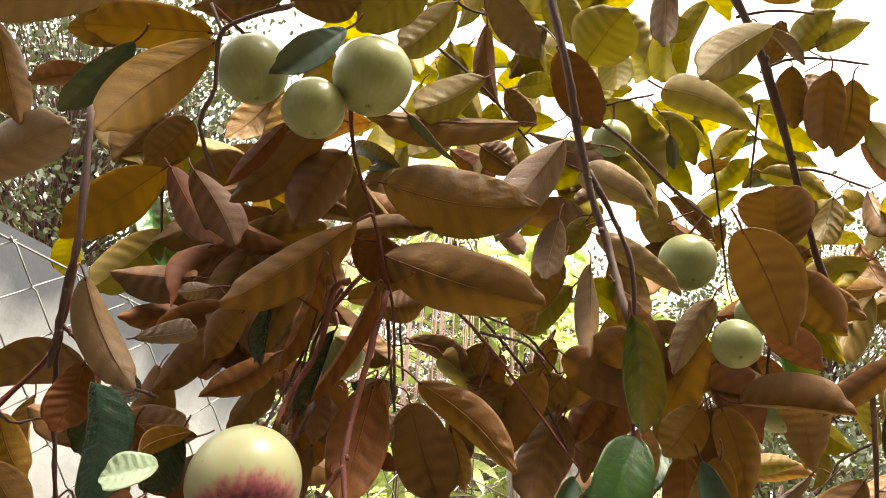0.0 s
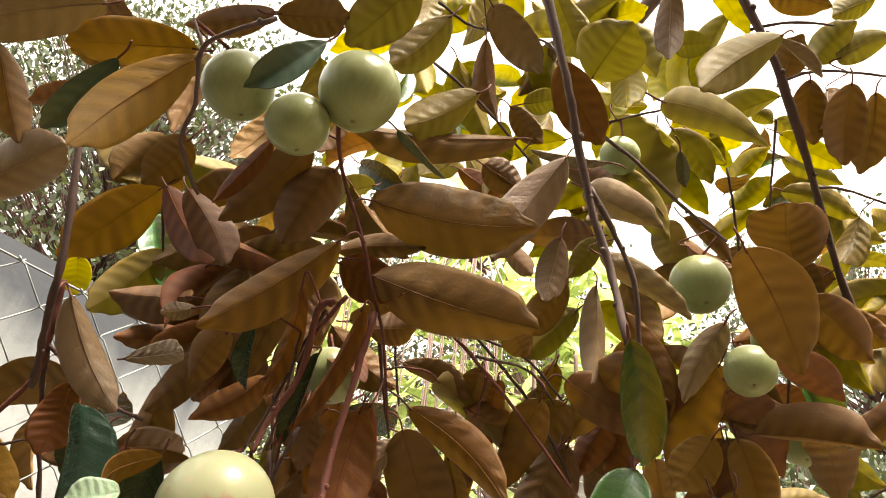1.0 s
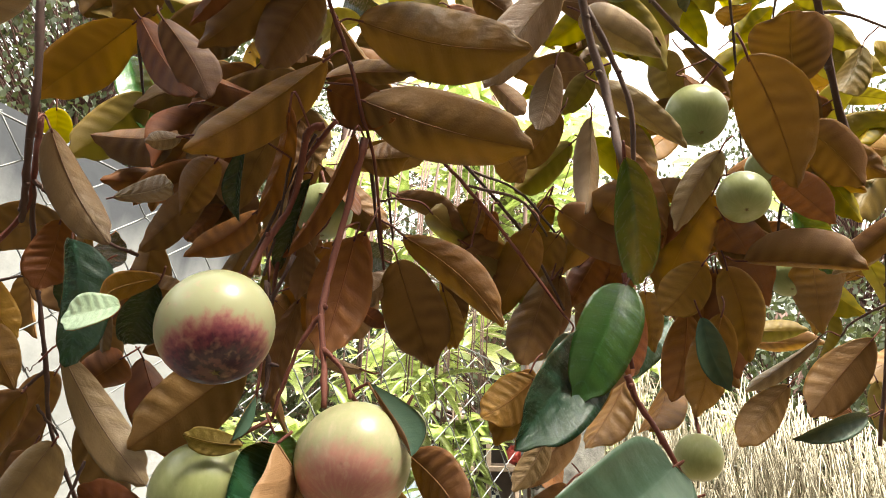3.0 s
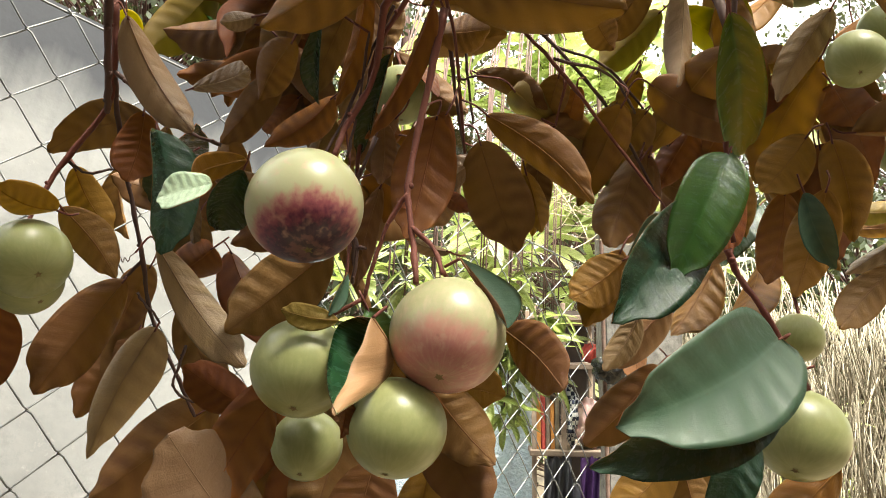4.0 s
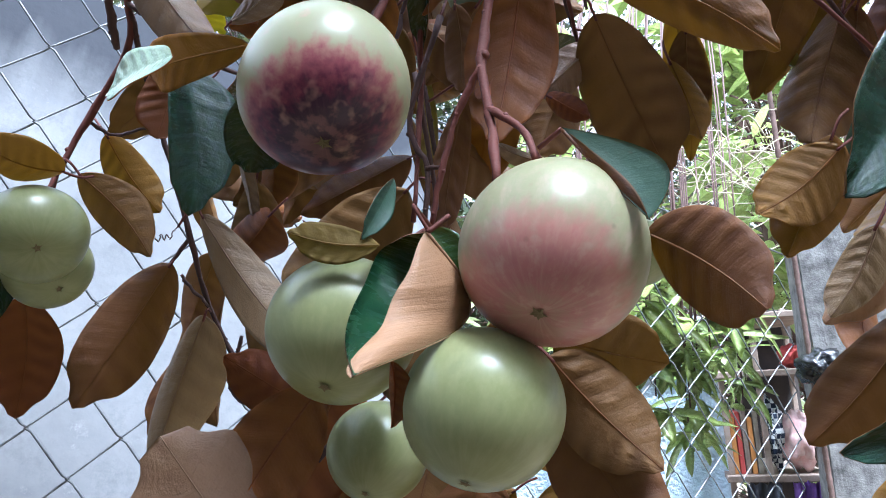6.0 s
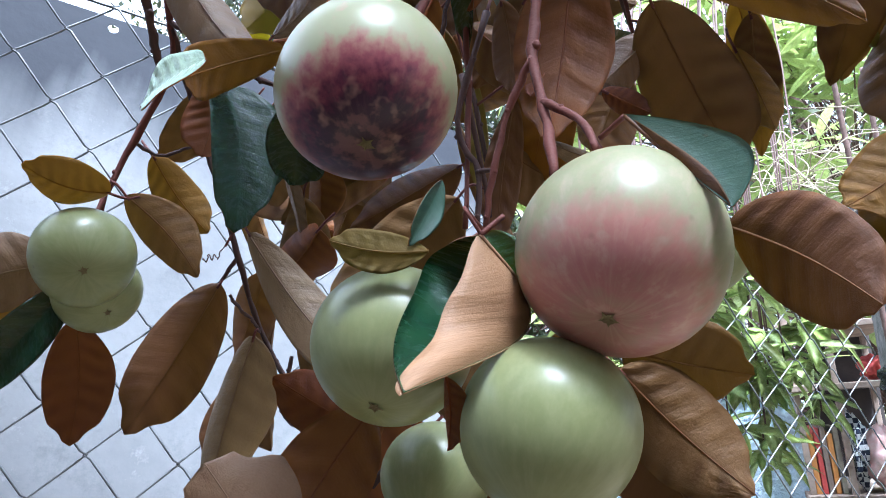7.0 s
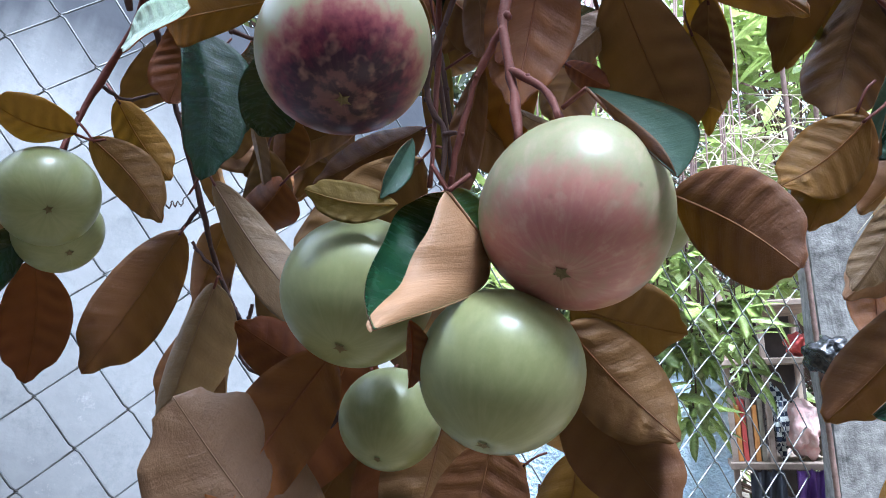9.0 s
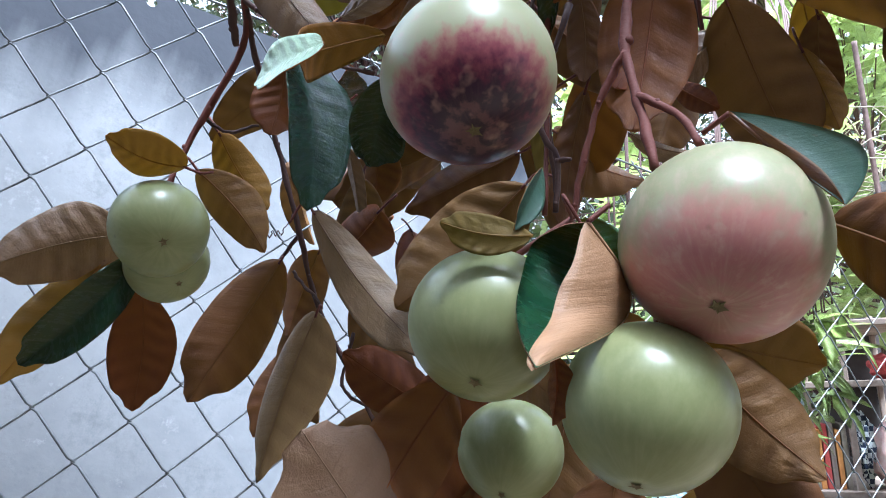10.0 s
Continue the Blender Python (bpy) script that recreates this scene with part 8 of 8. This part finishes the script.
def hanging(name, label, material, c, w, h, seed):
    """Cloth hung over a board: folds run down it."""
    bm = bmesh.new()
    cols, rws = 24, 14
    grid = [[bm.verts.new((w * (i / cols - 0.5) * (1 + 0.1 * j / rws), 0.012 * math.sin(i * 0.9 + seed + 0.3 * j) + 0.008 * noise.noise((i * 0.3, j * 0.2, seed)), -h * j / rws + 0.01 * noise.noise((i * 0.4, seed, 1)))) for i in range(cols + 1)] for j in range(rws + 1)]
    for j in range(rws):
        for i in range(cols):
            bm.faces.new((grid[j][i], grid[j + 1][i], grid[j + 1][i + 1], grid[j][i + 1]))
    r = bmesh.ops.solidify(bm, geom=bm.faces[:], thickness=0.003)
    ob = tagged(part(name, bm, material), label, "clothes")
    ob.location = c
    return ob


cloth("dotted_cloth", "black and white dotted cloth folded on the shelf", DOTTED, (0.298, 1.99, 1.282), (0.045, 0.08, 0.14), 3)
cloth("pink_clothes", "heap of pink patterned clothes on the shelf", PINK, (0.345, 2.0, 1.282), (0.085, 0.1, 0.12), 8)
cloth("white_cloth", "folded pale cloth on the shelf", STRAW, (0.382, 2.03, 1.282), (0.04, 0.1, 0.09), 15)
cloth("red_cloth", "red cloth bundle on the upper shelf", REDC, (0.355, 2.0, 1.502), (0.05, 0.08, 0.05), 5)
cloth("dark_bundle", "dark grey clothes bundle on the shelf", GREYC, (0.315, 2.06, 1.077), (0.14, 0.12, 0.10), 12)
hanging("purple_shirt", "purple cloth hung over the lower board", PURPLE, (0.355, 1.935, 1.268), 0.075, 0.2, 1.0)
hanging("grey_towel", "dark grey cloth hung over the lower board", GREYC, (0.26, 1.935, 1.268), 0.07, 0.18, 4.0)
for k in range(5):
    bm = bmesh.new()
    box(bm, (-0.005, -0.08, 0.0), (0.005, 0.06, 0.12 + 0.012 * (k % 3)), bevel=0.0015)
    f = tagged(part("folder", bm, (ORANGE, REDC, WOOD, ORANGE, STRAW)[k], smooth=False), "upright card folder standing on the shelf", "folder", "folders on the shelf")
    f.location = (0.214 + k * 0.012, 2.05, 1.282)
# blue tarpaulin hung beside the shelf
bm = bmesh.new()
cols, rws = 40, 26
grid = [[bm.verts.new((0.9 * (i / cols - 0.5), 0.03 * math.sin(i * 0.7 + 0.15 * j) + 0.02 * noise.noise((i * 0.2, j * 0.15, 3)), -1.4 * j / rws)) for i in range(cols + 1)] for j in range(rws + 1)]
for j in range(rws):
    for i in range(cols):
        bm.faces.new((grid[j][i], grid[j + 1][i], grid[j + 1][i + 1], grid[j][i + 1]))
bmesh.ops.solidify(bm, geom=bm.faces[:], thickness=0.003)
tarp = tagged(part("tarpaulin", bm, TARP), "faded blue tarpaulin sheet hanging behind the fence", "tarpaulin")
tarp.location = (-0.24, 2.03, 1.50)

# ---- mango tree ----
def long_leaf(bm, m, L, W, rng, uv):
    """A narrow drooping leaf."""
    ns = 6
    rows_ = []
    sag = rng.uniform(0.12, 0.4)
    tw = rng.uniform(-0.5, 0.5)
    for i in range(ns + 1):
        s = i / ns
        h = W / 2 * max((4 * s * (1 - s)) ** 0.7, 0.06)
        c = Vector((s * L, 0, -sag * L * s * s))
        y = Vector((0, math.cos(tw * s), math.sin(tw * s)))
        rows_.append([(bm.verts.new(m @ (c + y * h * q + Vector((0, 0, 0.25 * h * abs(q))))), (s, 0.5 + q / 2)) for q in (-1, 0, 1)])
    for a, b in zip(rows_, rows_[1:]):
        for j in (0, 1):
            quad = (a[j], b[j], b[j + 1], a[j + 1])
            f = bm.faces.new([v[0] for v in quad])
            for lp, v in zip(f.loops, quad):
                lp[uv].uv = v[1]


mango = thing("mango_tree", "mango tree with drooping bright yellow-green narrow leaves", "tree")
rng = random.Random(11)
shared = []
for k in range(4):
    bm = bmesh.new()
    uv = bm.loops.layers.uv.new("UVMap")
    long_leaf(bm, Matrix(), 0.20, 0.056, rng, uv)
    bmesh.ops.solidify(bm, geom=bm.faces[:], thickness=0.0006)
    me = bpy.data.meshes.new("leaf")
    for f in bm.faces:
        f.smooth = True
    bm.to_mesh(me)
    bm.free()
    me.materials.append(MANGO)
    shared.append(me)
crown = bmesh.new()
crown_uv = crown.loops.layers.uv.new("UVMap")
trunk = bmesh.new()
tube(trunk, smooth_path([(0.9, 3.9, -0.1), (0.8, 3.8, 1.0), (0.6, 3.6, 2.0), (0.45, 3.5, 3.4)], 6), [0.06 - 0.002 * i for i in range(19)], 10)
for k in range(250):
    near = k < 33
    if near:       # sprays hanging just behind the fence
        c = Vector((rng.uniform(-0.12, 0.27), 0.0, rng.uniform(1.38, 1.74)))
        c.y = 0.83 + 1.15 * (c.x + 0.4747) + rng.uniform(0.0, 0.2)
        way = [(0.7, 3.7, 2.9), (0.3, 2.7, 2.75), (c.x + 0.05, c.y + 0.25, 2.4), c]
    else:
        if k < 76:     # the bright spray above the post
            c = Vector((rng.uniform(0.2, 0.85), rng.uniform(2.35, 3.0), rng.uniform(2.0, 2.8)))
        elif k < 125:
            c = Vector((rng.uniform(-0.5, 0.9), rng.uniform(2.5, 3.4), rng.uniform(1.5, 3.3)))
        else:
            c = Vector((rng.uniform(-1.3, 1.9), rng.uniform(3.2, 4.8), rng.uniform(0.9, 3.3)))
        root = Vector((0.7, 3.7, max(0.8, c.z - 0.5)))
        way = [root, root.lerp(c, 0.5) + Vector((0, 0, 0.15)), c]
    way = smooth_path(way, 3)
    tube(trunk, way, [0.004 - 0.0022 * i / len(way) for i in range(len(way))], 4)
    for j in range(7 if near else 12 if k < 76 else 13):
        a = j * 2.4 + rng.uniform(-0.3, 0.3)
        e = rng.uniform(-0.9, 0.5) if near else rng.uniform(-0.6, 0.7)
        s = rng.uniform(0.32, 0.56) if near else rng.uniform(0.45, 0.8) if k < 76 else rng.uniform(0.7, 1.1)
        m = Matrix.Translation(c + Vector((0, 0, rng.uniform(-0.05, 0.04)))) @ Matrix.Rotation(a, 4, 'Z') @ Matrix.Rotation(-e, 4, 'Y') @ Matrix.Rotation(rng.uniform(-0.6, 0.6), 4, 'X') @ Matrix.Scale(s, 4)
        if near:
            ob = new("leaf", shared[j % 4])
            ob.parent = mango
            ob.matrix_world = m
        else:
            long_leaf(crown, m, 0.20, 0.052, rng, crown_uv)
part("trunk", trunk, TWIG["g"], mango)
tagged(part("crown", crown, MANGO, mango), kind="stuff")

# ---- distant trees, and two unseen ones that block light ----
def far_tree(x, y, h, r, n, seed, gap):
    rng = random.Random(seed)
    t = thing("tree", "tall distant broadleaf tree against the bright sky", "tree", "trees in the distance", at=(x, y, 0))
    bm = bmesh.new()
    tube(bm, smooth_path([(0, 0, -0.1), (0.1, 0, h * 0.3), (0, 0.1, h * 0.6), (0.1, 0, h * 0.95)], 5), [0.16 * (1 - i / 17) + 0.02 for i in range(16)], 9)
    cr = bmesh.new()
    cuv = cr.loops.layers.uv.new("UVMap")
    for k in range(int(n / 40)):
        d = Vector((rng.gauss(0, 1), rng.gauss(0, 1), rng.gauss(0, 1))).normalized() * rng.uniform(0.35, 1.0) ** 0.5
        c = Vector((d.x * r, d.y * r * 0.7, h * 0.62 + d.z * h * 0.36))
        tube(bm, smooth_path([(0.05, 0, c.z * 0.75), c * 0.6 + Vector((0, 0, c.z * 0.3)), c], 3), [0.012, 0.011, 0.01, 0.009, 0.008, 0.006, 0.004], 4)
        for j in range(40):
            p = c + Vector((rng.gauss(0, gap), rng.gauss(0, gap), rng.gauss(0, gap * 0.8)))
            m = Matrix.Translation(p) @ Euler((rng.uniform(0, 6.3), rng.uniform(0, 6.3), rng.uniform(0, 6.3))).to_matrix().to_4x4()
            L, W = rng.uniform(0.05, 0.10), rng.uniform(0.035, 0.05)
            vs = [cr.verts.new(m @ Vector(q)) for q in ((0, 0, 0), (L * 0.5, W / 2, 0.01), (L, 0, 0), (L * 0.5, -W / 2, 0.01))]
            f = cr.faces.new(vs)
            for lp, q in zip(f.loops, ((0, 0.5), (0.5, 1), (1, 0.5), (0.5, 0))):
                lp[cuv].uv = q
    part("trunk", bm, TWIG["d"], t)
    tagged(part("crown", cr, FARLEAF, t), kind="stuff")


far_tree(-3.1, 6.0, 7.5, 1.95, 30000, 1, 0.3)
far_tree(-1.0, 8.0, 6.0, 2.2, 12000, 2, 0.28)
far_tree(2.0, 8.5, 5.2, 2.4, 12000, 3, 0.3)
far_tree(5.2, 8.0, 6.0, 2.4, 15000, 6, 0.3)
far_tree(-8.6, 6.5, 7.0, 2.4, 20000, 5, 0.3)
# next two: nearby, out of view, added to block sky light from the right
far_tree(4.2, -1.2, 4.6, 1.7, 14000, 31, 0.25)
far_tree(4.4, 1.4, 4.4, 1.7, 14000, 32, 0.25)
far_tree(-1.6, 5.4, 3.2, 1.5, 9000, 21, 0.22)
far_tree(0.6, 5.8, 3.0, 1.6, 9000, 22, 0.22)
far_tree(2.9, 5.6, 2.8, 1.6, 9000, 23, 0.22)

# heap of dry thatch behind the fence
rng = random.Random(9)
bm = bmesh.new()
for k in range(4000):
    x = rng.uniform(0.72, 1.9)
    z = rng.uniform(0.3, 1.95 - 0.3 * abs(x - 0.95))
    c = Vector((x, 2.75 + rng.uniform(-0.12, 0.12), z))
    d = Vector((rng.gauss(0, 0.22), rng.gauss(0, 0.15), -1)).normalized()
    L = rng.uniform(0.2, 0.45)
    tube(bm, [c, c + d * L * 0.5 + Vector((rng.gauss(0, 0.01), 0, 0)), c + d * L], rng.uniform(0.0008, 0.0024), 4)
tagged(part("dry_thatch", bm, STRAW), "heap of bleached dry palm thatch", "thatch", kind="stuff")
